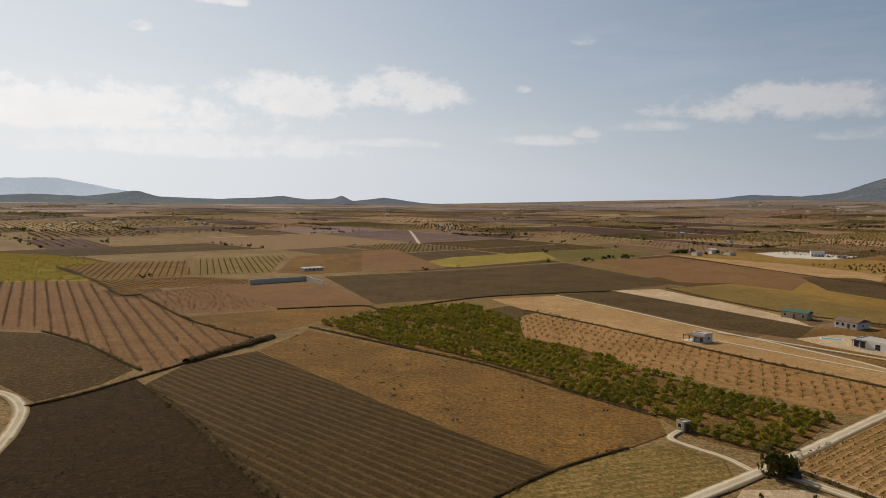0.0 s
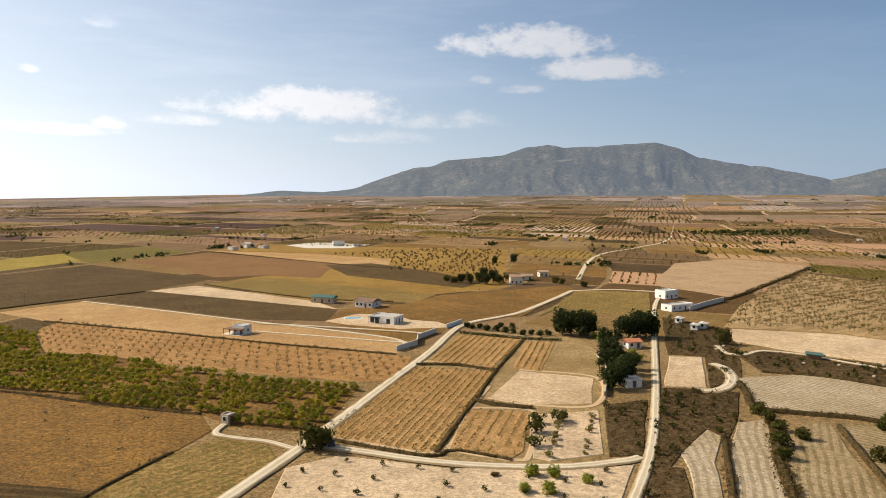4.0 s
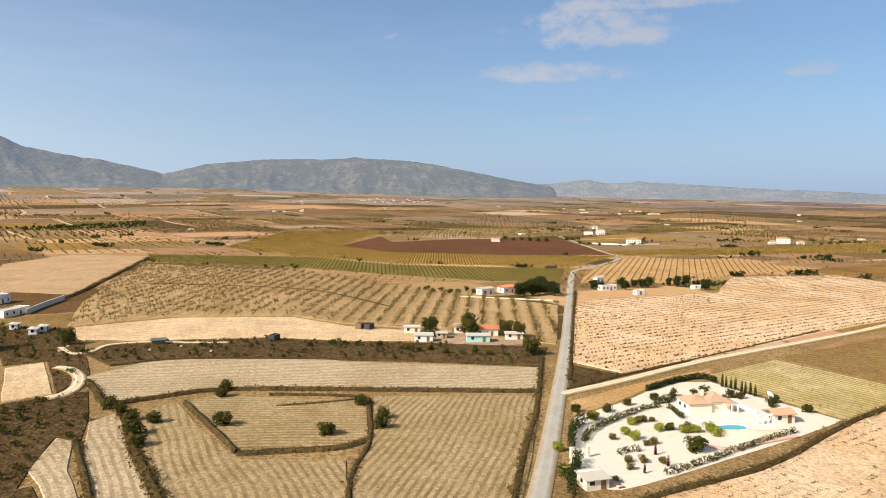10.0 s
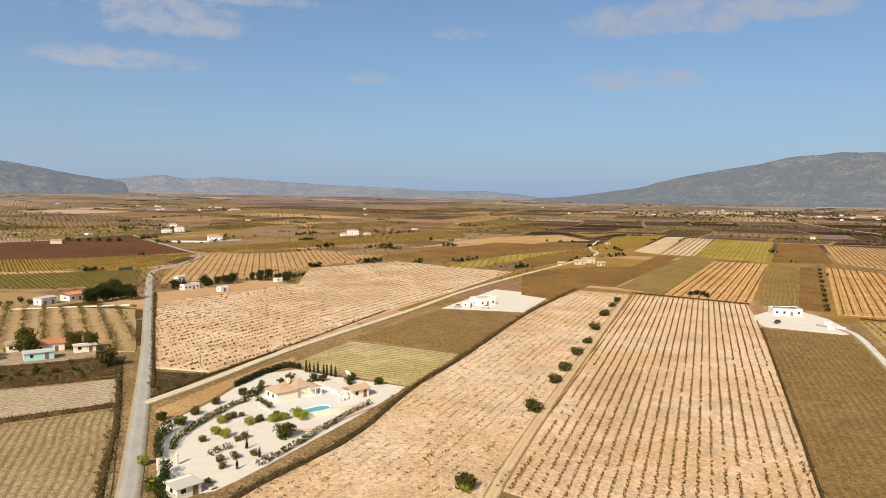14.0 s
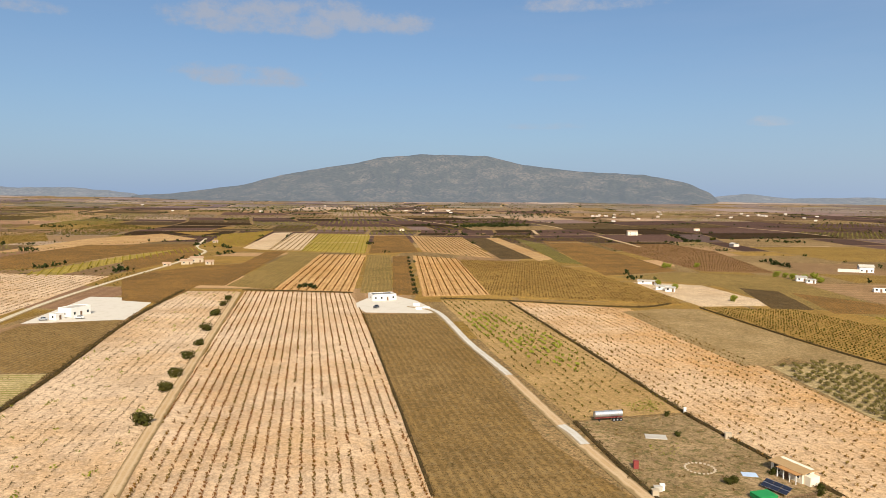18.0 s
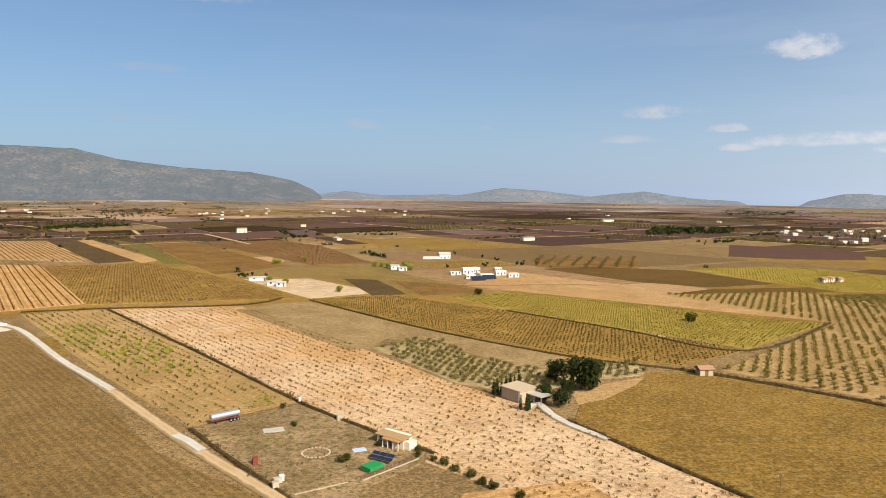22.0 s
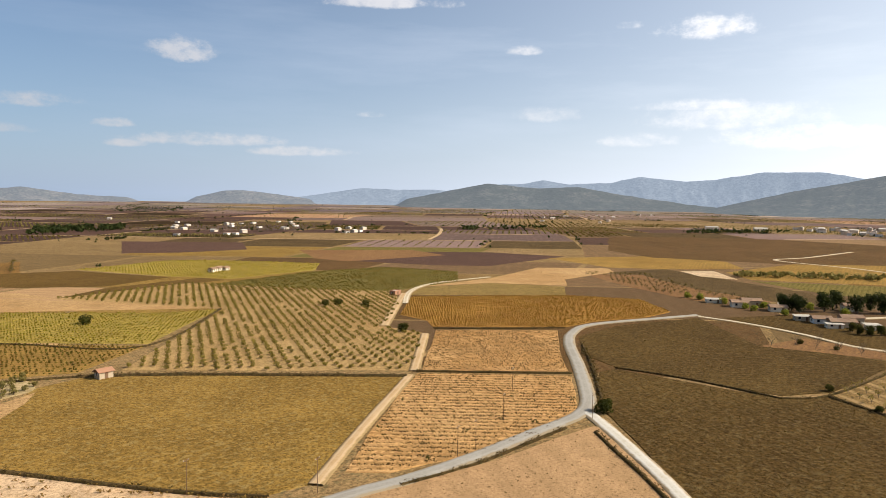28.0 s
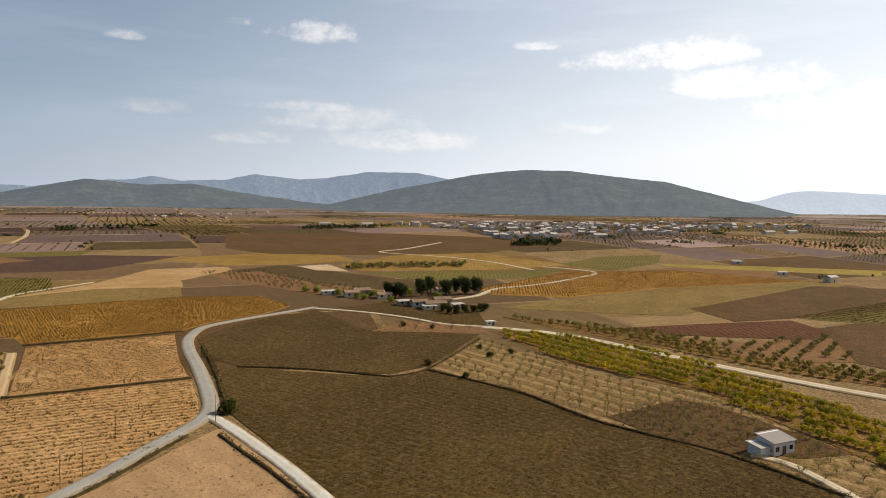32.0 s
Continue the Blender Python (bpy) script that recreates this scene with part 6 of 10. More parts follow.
field("brown_slope", "rust_grass", [(-407.2, 51), (-542.5, 150.9), (-540.9, 196.4), (-546.9, 244.7), (-423.2, 190.1), (-433.1, 157.9), (-396.3, 111), (-369.9, 67.8)], 137.9, "brown ploughed slope")
field("red_vines", "crop_orange", [(-455.2, -73.4), (-581.5, -24.3), (-622.3, 67.7), (-569.2, 158.2), (-499.8, 47.5), (-431.8, -17.7), (-430.8, -62.3)], 132.6, "red-brown vineyard")
crop("vine_rows", *plot, "vine", L["vine_rust"], 3.4, 2.4, "red-brown vines in rows", "vines", (0.9, 1.3))


# plots in the middle distance, among vineyards
field("olive_band", "crop_ochre", [(770.8, -124.5), (860.4, -267.1), (939.2, -420), (1027.6, -613.9), (852.4, -514), (797.2, -356.7), (752.1, -233.5), (727.7, -140.6)], -61.8, "olive-green vineyard band")
crop("vine_rows", *plot, "vine", L["vine_green"], 4.0, 2.6, "olive-green vines in rows", "vines", (1.0, 1.4))
field("olive_band", "crop_ochre", [(1016.3, -117.2), (1216.8, -294.9), (1322.7, -433.6), (1197.3, -408.4), (1000.4, -193.4), (935.5, -136.5)], 20, "ochre vineyard strip")
field("yellow_rows", "crop_yellow", [(512.3, -286.5), (536.7, -321.4), (589.2, -430.2), (624.6, -545.3), (581.2, -511.9), (536.5, -379.8), (484.6, -290.3)], -36.5, "yellow-green vineyard beside the lane")
crop("vine_rows", *plot, "vine", L["vine_yellow"], 6.0, 2.0, "yellow-green vines in wide rows", "vines", (1.2, 1.6))
field("grey_fallow", "tan_grass", [(601.4, -224.3), (642.1, -306.1), (744.6, -493.2), (667.1, -578), (626.2, -538.9), (592.1, -419), (547.1, -321.8), (586.4, -279.6)], 20, "grey-brown fallow plot")
field("pink_plot", "tan_earth", [(706.3, -350.4), (842.7, -558), (867.5, -693), (731.2, -637.8), (744.6, -493.2)], 20, "pinkish tan plot")
field("ochre_plot", "crop_ochre", [(630.7, -556.4), (783.7, -729), (802.8, -855.2), (589.8, -578.2)], -61.2, "ochre vineyard plot")
crop("vine_rows", *plot, "vine", L["vine_yellow"], 4.0, 2.6, "ochre vines in rows", "vines", (1.0, 1.4))
field("olive_plot", "crop_ochre", [(1319.3, -955.6), (1112.8, -1107.5), (846.6, -793), (795, -693), (997.3, -776.6), (1163.9, -842.7)], 20, "olive-brown vineyard")
field("grass_plot", "tan_grass", [(432.2, -311.3), (454.5, -352.7), (460.2, -400.2), (441.6, -438.3), (373.4, -339.5), (362.5, -314.8), (330.2, -268.8), (325.1, -254.7), (347.9, -250.1)], 20, "tan grass plot behind the white house")
field("grass_plot", "tan_grass", [(471.8, -344.3), (508.5, -415.1), (534.1, -470.9), (638.3, -552.4), (548, -395.4)], 20, "grey-brown plot beside the lane")
field("tan_plot", "pale_earth", [(572.4, -561.1), (758.8, -808.1), (745.1, -833.6), (532.6, -557.3)], -53.1, "pale tan strip")
field("pale_rows", "pale_earth", [(531.6, -557.8), (732.7, -823.3), (692, -829.9), (501, -573.8)], -53.2, "pale plot with wide rows")
crop("vine_rows", *plot, "vine", L["vine_tuft"], 6.0, 2.0, "brown vines in wide rows", "vines", (1.0, 1.4))
field("yellow_plot", "crop_yellow", [(496.2, -568.4), (689.9, -831.1), (614.7, -857.8), (424.4, -582.6)], -54.9, "bright yellow-green vineyard")
crop("vine_rows", *plot, "vine", L["vine_yellow"], 5.0, 2.0, "bright yellow-green vines in rows", "vines", (1.0, 1.5))
field("grass_strip", "tan_grass", [(365.2, -319.2), (518.7, -541.2), (504.7, -556.2), (349.9, -326.5)], -55.7, "tan grass strip")
field("grass_strip", "green_grass", [(348.3, -327.2), (495.6, -553.2), (459.9, -556.8), (311.4, -330.7)], -57.2, "olive grass strip")
field("vine_field", "orange_earth", [(307.9, -326.9), (452.5, -546.3), (411.9, -567.2), (261.4, -346.2)], -56.4, "orange-tan vineyard")
crop("vine_rows", *plot, "vine", L["vine_rust"], 5.2, 2.0, "brown vines in rows", "vines", (1.0, 1.5))
field("grass_strip", "green_grass", [(257.2, -348.2), (410, -568.2), (390, -578.5), (236.7, -352.6)], -55.5, "olive grass strip")
field("grass_strip", "tan_grass", [(234.5, -351.1), (381.1, -569.1), (371.7, -580.9), (221.4, -357.2)], -56.4, "tan grass strip")
field("vine_field", "orange_earth", [(216, -354.7), (370.8, -588.4), (317.5, -581.6), (185.5, -382.1)], -56.7, "orange-tan vineyard")
crop("vine_rows", *plot, "vine", L["vine_rust"], 4.4, 1.9, "brown vines in rows", "vines", (0.9, 1.4))
field("vine_field", "tan_earth", [(387, -633.6), (547.9, -863.8), (470, -877.3), (290.8, -608.6)], -54.8, "tan vineyard")
crop("vine_rows", *plot, "vine", L["vine_tuft"], 4.4, 2.4, "faded vines in rows", "vines", (1.0, 1.4))
field("fallow_plot", "tan_grass", [(420.5, -584.7), (609.2, -861), (570.7, -883.1), (386.3, -625.8)], 20, "grey-brown fallow plot")
field("brown_vineyard", "crop_ochre", [(309.7, -572.6), (238.3, -596.4), (167.5, -526.4), (88.8, -430.4), (77.6, -404.8), (183.4, -377.8)], -125.5, "ochre-brown vineyard")
crop("vine_rows", *plot, "vine", L["vine_tuft"], 3.6, 2.2, "ochre-brown vines in rows", "vines", (0.9, 1.3))
field("dark_strip", "dark_soil", [(454.5, -856.6), (441.1, -893.7), (248.7, -637.1), (280, -600.7)], 40, "dark ploughed strip")
field("tan_strip", "tan_earth", [(435.4, -882), (427.3, -901.5), (241.6, -633.8), (245.3, -605.4)], 125.6, "tan strip")
field("green_strip", "crop_green", [(407.9, -912.5), (328.8, -822.3), (200.7, -597.3), (224.5, -603.4)], 120.9, "green strip of vines")
field("meadow_strip", "tan_grass", [(349.4, -873.9), (313.4, -907.6), (118.2, -589.1), (157.1, -522.6), (198.1, -592.8)], 119.5, "tan-green meadow")
field("red_plot", "red_earth", [(268.9, -855), (199.7, -917.6), (126.9, -824.1), (47.8, -613.9), (101, -597.7), (169.3, -699.8)], 126.9, "reddish vineyard")
crop("vine_rows", *plot, "vine", L["vine_tuft"], 4.4, 2.8, "faded reddish vines", "vines", (1.0, 1.4))
field("grass_plot", "green_grass", [(152.9, -516), (114.3, -581), (46.3, -595.2), (-10.4, -477.3), (-40.2, -423.9), (-12.2, -417.2), (33.4, -435.4), (72.6, -500.6), (110.9, -512)], 145.3, "olive meadow between vineyards")
field("pale_plot", "pale_earth", [(129.8, -495.1), (84.6, -502), (30, -432), (67.9, -404.6), (95.4, -441.5)], 20, "pale bare plot round a small farm")
field("dark_plot", "dark_soil", [(61.7, -502.2), (36.8, -496.4), (13.5, -424.7), (34.2, -418.5)], 20, "dark brown plot")
field("grass_plot", "tan_grass", [(29.7, -494.8), (-23.4, -467.4), (-28.3, -433.9), (4.1, -417.9)], 20, "tan plot")
field("red_plot", "tan_earth", [(-62.4, -556.4), (-138.5, -465.1), (-144.7, -427.4), (-108.1, -478.7), (-23.6, -470.3), (-34.3, -523.5)], 20, "pinkish bare plot")
field("rows_plot", "tan_grass", [(-97.6, -678.2), (-201.3, -676.6), (-172.1, -578.2), (-130.4, -577.5), (-92, -605.6)], -107.5, "pale plot with orchard rows")
orchard("far_almond_tree", *plot, "almond", L["almond"], 12, 7, "far almond tree in a row", "far almond rows", (1.0, 1.3), 0.05, 40)
field("ochre_band", "dark_ochre", [(-92.2, -576.4), (-134.7, -596.4), (-208.2, -570.4), (-240.4, -484.2), (-186.5, -464), (-146.1, -490.7)], 20, "dark ochre vineyard band")
field("yellow_band", "crop_yellow", [(-211.6, -579.8), (-300.2, -605.4), (-326.3, -588.1), (-381.3, -494.4), (-344.5, -452.9), (-265.7, -445.7), (-242.1, -487.7)], 10, "bright yellow-green vineyard")
crop("vine_rows", *plot, "vine", L["vine_yellow"], 4.0, 2.6, "bright yellow-green vines", "vines", (1.0, 1.5))
field("red_band", "dark_ochre", [(-144.7, -427.4), (-182.8, -454.8), (-254.3, -466), (-259.9, -443.6), (-199.4, -435.1)], 10, "dark red ploughed strip")
field("olive_band", "crop_green", [(-237, -426.3), (-337.6, -447), (-401.2, -432.5), (-419.9, -368.2), (-372.8, -326.5), (-305.9, -320.5), (-283.1, -348.2), (-230.1, -385.6)], 161.2, "olive-green vineyard")
crop("vine_rows", *plot, "vine", L["vine_green"], 3.6, 2.4, "olive-green vines in rows", "vines", (1.0, 1.4))
field("purple_field", "shaded_purple", [(-408.7, -521.1), (-518.8, -551.2), (-589.6, -471.7), (-605.3, -388.7), (-474.8, -379.7), (-443.6, -416.4)], 172.5, "purple-brown vineyard")
field("purple_field", "shaded_purple", [(-376.9, -883.1), (-477.8, -774.1), (-421, -672.1), (-349.5, -679.9), (-301.2, -706.7)], 10, "dark purple-brown field")
field("rows_field", "red_earth", [(-458.5, -630), (-550.8, -550.1), (-526.3, -478.6), (-411.1, -493.5), (-409.2, -537.7)], -134.1, "reddish field with pale rows")
field("brown_field", "dark_soil", [(-508.2, -282.1), (-561.8, -261.9), (-520.3, -191), (-486.6, -127.6), (-436.1, -107.6), (-425.7, -159.6), (-457, -212.8)], 20, "dark brown ploughed field")
field("bare_plot", "pale_earth", [(-556.2, -246.2), (-578.3, -227.4), (-530.8, -190.3), (-529.1, -217.3)], 20, "pale bare triangle")
field("ochre_field", "crop_ochre", [(-577.2, -390.5), (-676.8, -328.7), (-671.7, -252.8), (-614.3, -215.4), (-561.8, -261.9), (-540.1, -302.8)], 20, "ochre vineyard")
field("brown_orchard", "red_earth", [(-478.4, -291), (-507.5, -256.1), (-454.7, -190.6), (-431, -132.9), (-402.5, -168.6), (-430, -221)], 68, "dry reddish plot with small trees")
orchard("far_almond_tree", *plot, "almond", L["almond"], 9, 6, "small far almond tree", "small almonds below the hamlet", (0.8, 1.1), 0.1, 60)
field("purple_field", "rust_grass", [(-963.9, -540.6), (-1099.1, -374.2), (-1055.6, -162.9), (-967.1, -41.4), (-755, -116.2), (-692.3, -199.4), (-661, -320.9), (-712.7, -399.9)], 10, "brown-purple vineyards", amp=2.0)
field("ochre_field", "crop_ochre", [(-692.3, -199.4), (-752.8, -122), (-642.3, -22), (-578, -88.7), (-536.5, -182.5), (-573.9, -215.7)], 10, "olive-ochre vineyard")
field("dark_field", "crop_green", [(-528.5, -179.8), (-569.1, -87.4), (-609.6, -25.6), (-533.1, -43.1), (-487.1, -115.2)], 10, "dark olive field")
field("red_field", "red_earth", [(-624.1, 45), (-694.3, 125.2), (-648.5, 144.3), (-594.1, 140.6), (-568, 62)], 10, "pinkish red bare field")
field("green_field", "crop_yellow", [(-681.4, 56.5), (-691.5, 148.9), (-683.9, 247.5), (-631.8, 228.9), (-644.7, 161.2), (-653.5, 71)], 10, "green strip of vines")
field("green_field", "crop_green", [(-649.8, -32.4), (-746.2, 2.9), (-793.4, 68.4), (-693.6, 57.4), (-603.1, 11.8)], 175.1, "dark green vine rows")
field("meadow_plot", "dark_grass", [(-355.9, -133.7), (-388.4, -111.7), (-386.9, -65.4), (-327.8, -49.9), (-326.3, -71.4), (-338.6, -97.3)], 10, "grass plot beside the hamlet")
field("red_orchard_plot", "red_earth", [(-296.9, -97), (-327.7, -88.5), (-319.9, -51.3), (-307.1, -46.7)], 10, "reddish plot of bare trees")
orchard("almond_tree", *plot, "bare", L["twig"], 8, 7, "small bare almond tree beside a track", "bare trees by the track", (0.9, 1.2), 0.1, 30)
field("green_corner", "crop_green", [(-392.8, 99.3), (-470.1, 171.1), (-535.8, 256.4), (-371.3, 178.8), (-382.7, 139.9), (-385.7, 110.7)], 136.4, "dark green vineyard")
crop("vine_rows", *plot, "vine", L["vine_green"], 3.6, 1.8, "dark green vines in rows", "vines", (1.1, 1.5))
field("brown_corner", "rust_grass", [(-340.1, 116.2), (-365.6, 133.8), (-355.6, 171.4), (-257.4, 125.1), (-273.7, 106.7), (-289.6, 93.6)], 20, "brown dry plot")

# ---- banks and margins ----
DRY_BANK = "earth bank overgrown with dry brown weeds"
verge("field_bank", [(-116.2, 193), (-106.5, 207.4), (-99.1, 225.3), (-90.3, 246.5)], 2.5, DRY_BANK)
verge("field_bank", [(-90.3, 246.5), (-82.3, 265.9), (-75.5, 280.6), (-71, 292.1)], 7, "high dark earth bank between fields", 0.8, 1.3, 1.4)
verge("field_bank", [(-174.6, 408.7), (-122.1, 334.1), (-78.9, 290.6)], 2.5, DRY_BANK)
verge("field_bank", [(-172, 301), (-141.5, 276.7), (-113.7, 247.3), (-101.7, 235.6)], 2.5, DRY_BANK)
verge("field_bank", [(-91.9, 216), (-64.4, 180.8), (-49.9, 160.1), (-32.3, 135.1)], 3.0, DRY_BANK)
verge("field_bank", [(-59.8, 315.5), (-18.6, 277.7), (17.3, 244.7), (38, 215.2), (58.5, 190)], 2.6, DRY_BANK)
verge("field_bank", [(8.8, 134.7), (25.3, 151.3), (44.3, 165)], 2.2, DRY_BANK)
verge("field_bank", [(43.4, 368.1), (80.2, 314), (110.8, 265), (141.3, 221.8)], 2.6, DRY_BANK, 1.0)
verge("field_bank", [(-86.1, 364.6), (-43.7, 378.3), (-27.7, 367.8), (25.5, 416.5), (106.2, 446.5)], 3.0, DRY_BANK, 0.7)
verge("field_bank", [(-310.6, 566.5), (-233.9, 474.8), (-190.1, 412.3), (-177.2, 413.2)], 3.0, DRY_BANK, 0.6)
verge("field_bank", [(147.2, 463), (159.9, 417.9), (180.9, 364.8), (211.2, 334.3)], 3.0, DRY_BANK, 0.6)
verge("field_bank", [(236.4, 711.2), (284.6, 541.6), (307.3, 488.7)], 3.0, DRY_BANK, 0.5)
verge("field_bank", [(138.8, 203.9), (150, 196.2), (156.6, 181.8)], 3.5, DRY_BANK, 1.2, 1.0, 0.6)
verge("field_bank", [(199.3, 214.6), (155.4, 180.9), (129.5, 158.9), (118.5, 150.5), (94.7, 130.6)], 2.6, DRY_BANK)
verge("field_bank", [(78.4, 152.5), (85.5, 139.7), (92.8, 128.7), (98.8, 129.6), (106, 117.1)], 2.2, DRY_BANK)
verge("field_bank", [(128.5, 159.3), (130.8, 151.2), (137.1, 143.2)], 4.0, DRY_BANK, 1.0, 1.0, 0.7)
verge("field_bank", [(212.1, 125.3), (201.6, 116.2), (190, 106.6), (196.3, 96.6), (206.5, 81.2), (210.1, 53.4), (212.3, 18.6), (214.7, -16.5)], 4.0, "dark weedy terrace bank", 1.0, 1.2, 0.8)
verge("terrace_hedge", [(182, 97.2), (156.6, 81.8), (135.9, 67.1), (124.1, 59.3), (110.7, 50.6)], 4.5, "dark hedge of shrubs on a terrace edge", 2.0, 1.3, 0.9)
verge("field_bank", [(160.8, 98.4), (143.1, 86), (121.5, 71.3), (105.6, 60.6)], 3.0, DRY_BANK, 1.0, 1.2, 0.7)
verge("field_bank", [(192.9, 85.3), (172.3, 69.4), (156.4, 57.2)], 2.4, "pale stony bank", 0.5, 0.8, 0.9)
verge("field_bank", [(155.4, 56.8), (158.4, 45.7), (161.4, 34.1), (168, 28.2)], 4.0, DRY_BANK, 0.9, 1.0, 0.7)
verge("field_bank", [(202.8, 34.5), (169.2, 28.1), (148.9, 28.3), (137.1, 27.2), (116.3, 23.5)], 2.6, DRY_BANK)
verge("field_bank", [(203.8, 64.1), (204.6, 52), (204.6, 41.6), (203.3, 35.4)], 3.0, DRY_BANK, 0.9)
verge("field_bank", [(192.3, 58.8), (196.7, 46.7), (202.1, 35.2)], 2.0, DRY_BANK, 0.9)
verge("road_verge", [(259.9, -20.5), (197.3, -14.4), (165.6, -9.7), (139.2, -6.4), (120.7, -4.1)], 3.2, "weedy roadside verge", 1.4, 1.1)
verge("road_verge", [(449, -55.7), (304.4, -36.9), (253, -30.4), (229.6, -27.2)], 2.6, "weedy roadside verge", 1.2, 1.1)
verge("field_bank", [(232.7, 129.2), (244.5, 109.1), (249.3, 67.7), (250.4, 22), (247.8, -19.6)], 3.0, DRY_BANK, 0.9)
verge("field_bank", [(448.1, 222.6), (443.9, 160.4), (428.2, 104.5), (371.1, 50)], 4.0, "pale earth bank across an almond terrace", 0.2, 0.8, 0.25, L["almond"])
verge("field_bank", [(622, 306.6), (503.9, 270.5), (400.6, 240), (363.5, 233.7)], 5.0, "dark bank below the bare platform", 0.6, 1.4, 1.0)
verge("field_bank", [(133.4, -26.1), (142.4, -36.9), (160.6, -64.9), (192.8, -97.5), (223.1, -134.5), (292, -214.3), (352.9, -296.2)], 3.4, "weedy bank along the villa and vineyard", 1.3, 1.1, 0.5)
verge("field_bank", [(218.4, -25.6), (237.5, -45.7), (270.3, -84.1), (328.5, -150.7)], 2.4, DRY_BANK, 1.0)
verge("field_bank", [(324, -316.7), (294.3, -330.7), (260, -344.3)], 2.4, DRY_BANK)
verge("field_bank", [(203.2, -353.3), (165.2, -366.2), (100.9, -379.9), (84.5, -406.5)], 3.5, DRY_BANK)
verge("field_bank", [(209.2, -285.8), (126, -186.3), (69.2, -117.9)], 1.6, DRY_BANK, 1.0, 0.8, 0.2)
verge("field_bank", [(165.2, -363.8), (89.1, -267.8), (38.1, -202.1), (15.1, -177.1), (-1.6, -160.1)], 2.2, "weedy fence line", 1.3)
verge("field_bank", [(60.7, -177.5), (41.2, -152.6), (26.7, -135.2)], 2.2, DRY_BANK)
verge("field_bank", [(-37.2, -185), (-49.4, -161.9), (-66.5, -131.9), (-77.4, -117.2)], 2.6, "weedy strip along a footpath", 1.2)
verge("field_bank", [(-87.2, -240.7), (-110.3, -220.6), (-136.5, -193), (-162.9, -164.6)], 3.2, DRY_BANK, 1.1, 1.1, 0.6)
verge("field_bank", [(67.6, -398.5), (3.3, -315.5), (-50.4, -261.9), (-87.2, -240.7)], 2.2, DRY_BANK, 0.6)
verge("field_bank", [(-40.7, -364.3), (-86.9, -313.2), (-123.8, -270.3), (-191.9, -332.5)], 2.4, DRY_BANK, 0.6)
verge("field_bank", [(-169.9, -167.3), (-186, -148.5), (-204.8, -127.4)], 2.0, DRY_BANK)
verge("field_bank", [(-231.2, -217.1), (-248.8, -198.8), (-274.3, -175.1)], 2.0, DRY_BANK)
verge("field_bank", [(-157, -90.4), (-148, -79.5), (-138.4, -67.5), (-125.8, -53)], 2.2, DRY_BANK, 1.5)
verge("field_bank", [(-99.6, -102.2), (-119.6, -98.6), (-140.7, -98), (-154.5, -97.7)], 1.4, DRY_BANK, 1.5)
verge("road_verge", [(-176.8, -99.2), (-189.2, -107.7), (-220.3, -129.1), (-248.4, -150.1)], 2.2, "weedy roadside verge", 1.4, 1.2)
verge("field_bank", [(-222.7, -65.8), (-237.4, -55.8), (-294.1, -47.1)], 1.8, DRY_BANK, 0.8)
verge("field_bank", [(-234.9, -55.8), (-214.6, -21.8), (-191.4, 2), (-174.4, 30.7), (-153.5, 52)], 2.4, DRY_BANK, 1.2)
verge("field_bank", [(-222.3, -120.9), (-225.2, -94.8), (-222.7, -65.8)], 1.6, DRY_BANK, 0.8)

# ---- roads and tracks ----
road("dirt_track", [(-140.6, 210.6), (-131.3, 206.6), (-123.4, 200.5), (-114.6, 189), (-107.5, 173), (-103.2, 159.5), (-98.8, 143.3), (-93.4, 123.2)], 4.2, DIRT, "pale curved dirt track", category="track")
road("white_road", [(27.5, 121.5), (40.7, 130.1), (54.6, 139.8), (71.9, 152.6), (90, 166.6), (121.9, 192.1), (154.1, 217.6), (198.1, 254.8), (227.4, 262.5), (246.8, 267.8), (296.7, 293), (330.8, 311.6)], 4.0, DIRT, "pale gravel road between fields")
road("side_track", [(71, 153.6), (77.2, 145.6), (92, 124.6), (110, 108.7), (125.7, 102.1), (131.3, 101.1)], 3.6, DIRT, "pale dirt side track", category="track")
road("central_track", [(91, 76.3), (106.4, 84.2), (135.7, 101.7), (172.8, 128.2), (234.4, 175.4), (299.3, 225.2), (348.2, 259.1), (375.8, 272.7)], 2.9, DIRT, "pale dirt track leading to a white farm", category="track")
road("loop_path", [(228.1, 145.7), (226.4, 140.1), (217.9, 131.6), (206.8, 125.5), (198, 124.1), (193, 126.9)], 4.5, DIRT, "pale looping track round a small plot", category="track")
road("shed_track", [(257.6, 162.4), (248.6, 152.6), (251.4, 147.4), (264.2, 146.6), (271.3, 134.1), (271.7, 118.9), (273.6, 102.8)], 2.6, DIRT, "pale track along a terrace", category="track")
for pts in ([(80.2, 155), (95.5, 131), (120, 151), (142, 168)], [(97.5, 131.5), (106.5, 117), (113, 118.5), (135.5, 140.5), (123, 153.5)], [(133.5, 158.5), (139.5, 146), (155, 135.5), (178.5, 156.5), (164.5, 178.5)], [(157, 183.5), (146, 206), (137, 201.5)]):
    road("headland", pts, 2.3, SANDY, "pale worn headland round a garden plot", -0.17, 0.0, 0.5, "track")
road("field_gap", [(122, 310.7), (143.7, 286), (169.5, 254.5), (171.1, 249.1)], 2.4, DIRT, "pale bare strip between fields", category="track")
road("field_gap", [(114.9, 292.8), (127.6, 275.5), (153.2, 241), (156.4, 238.6)], 2.2, DIRT, "pale bare strip between fields", category="track")
road("farm_track", [(331.3, 311), (358.3, 301.7), (375.7, 277.3)], 4, DIRT, "dirt track past the farm", category="track")
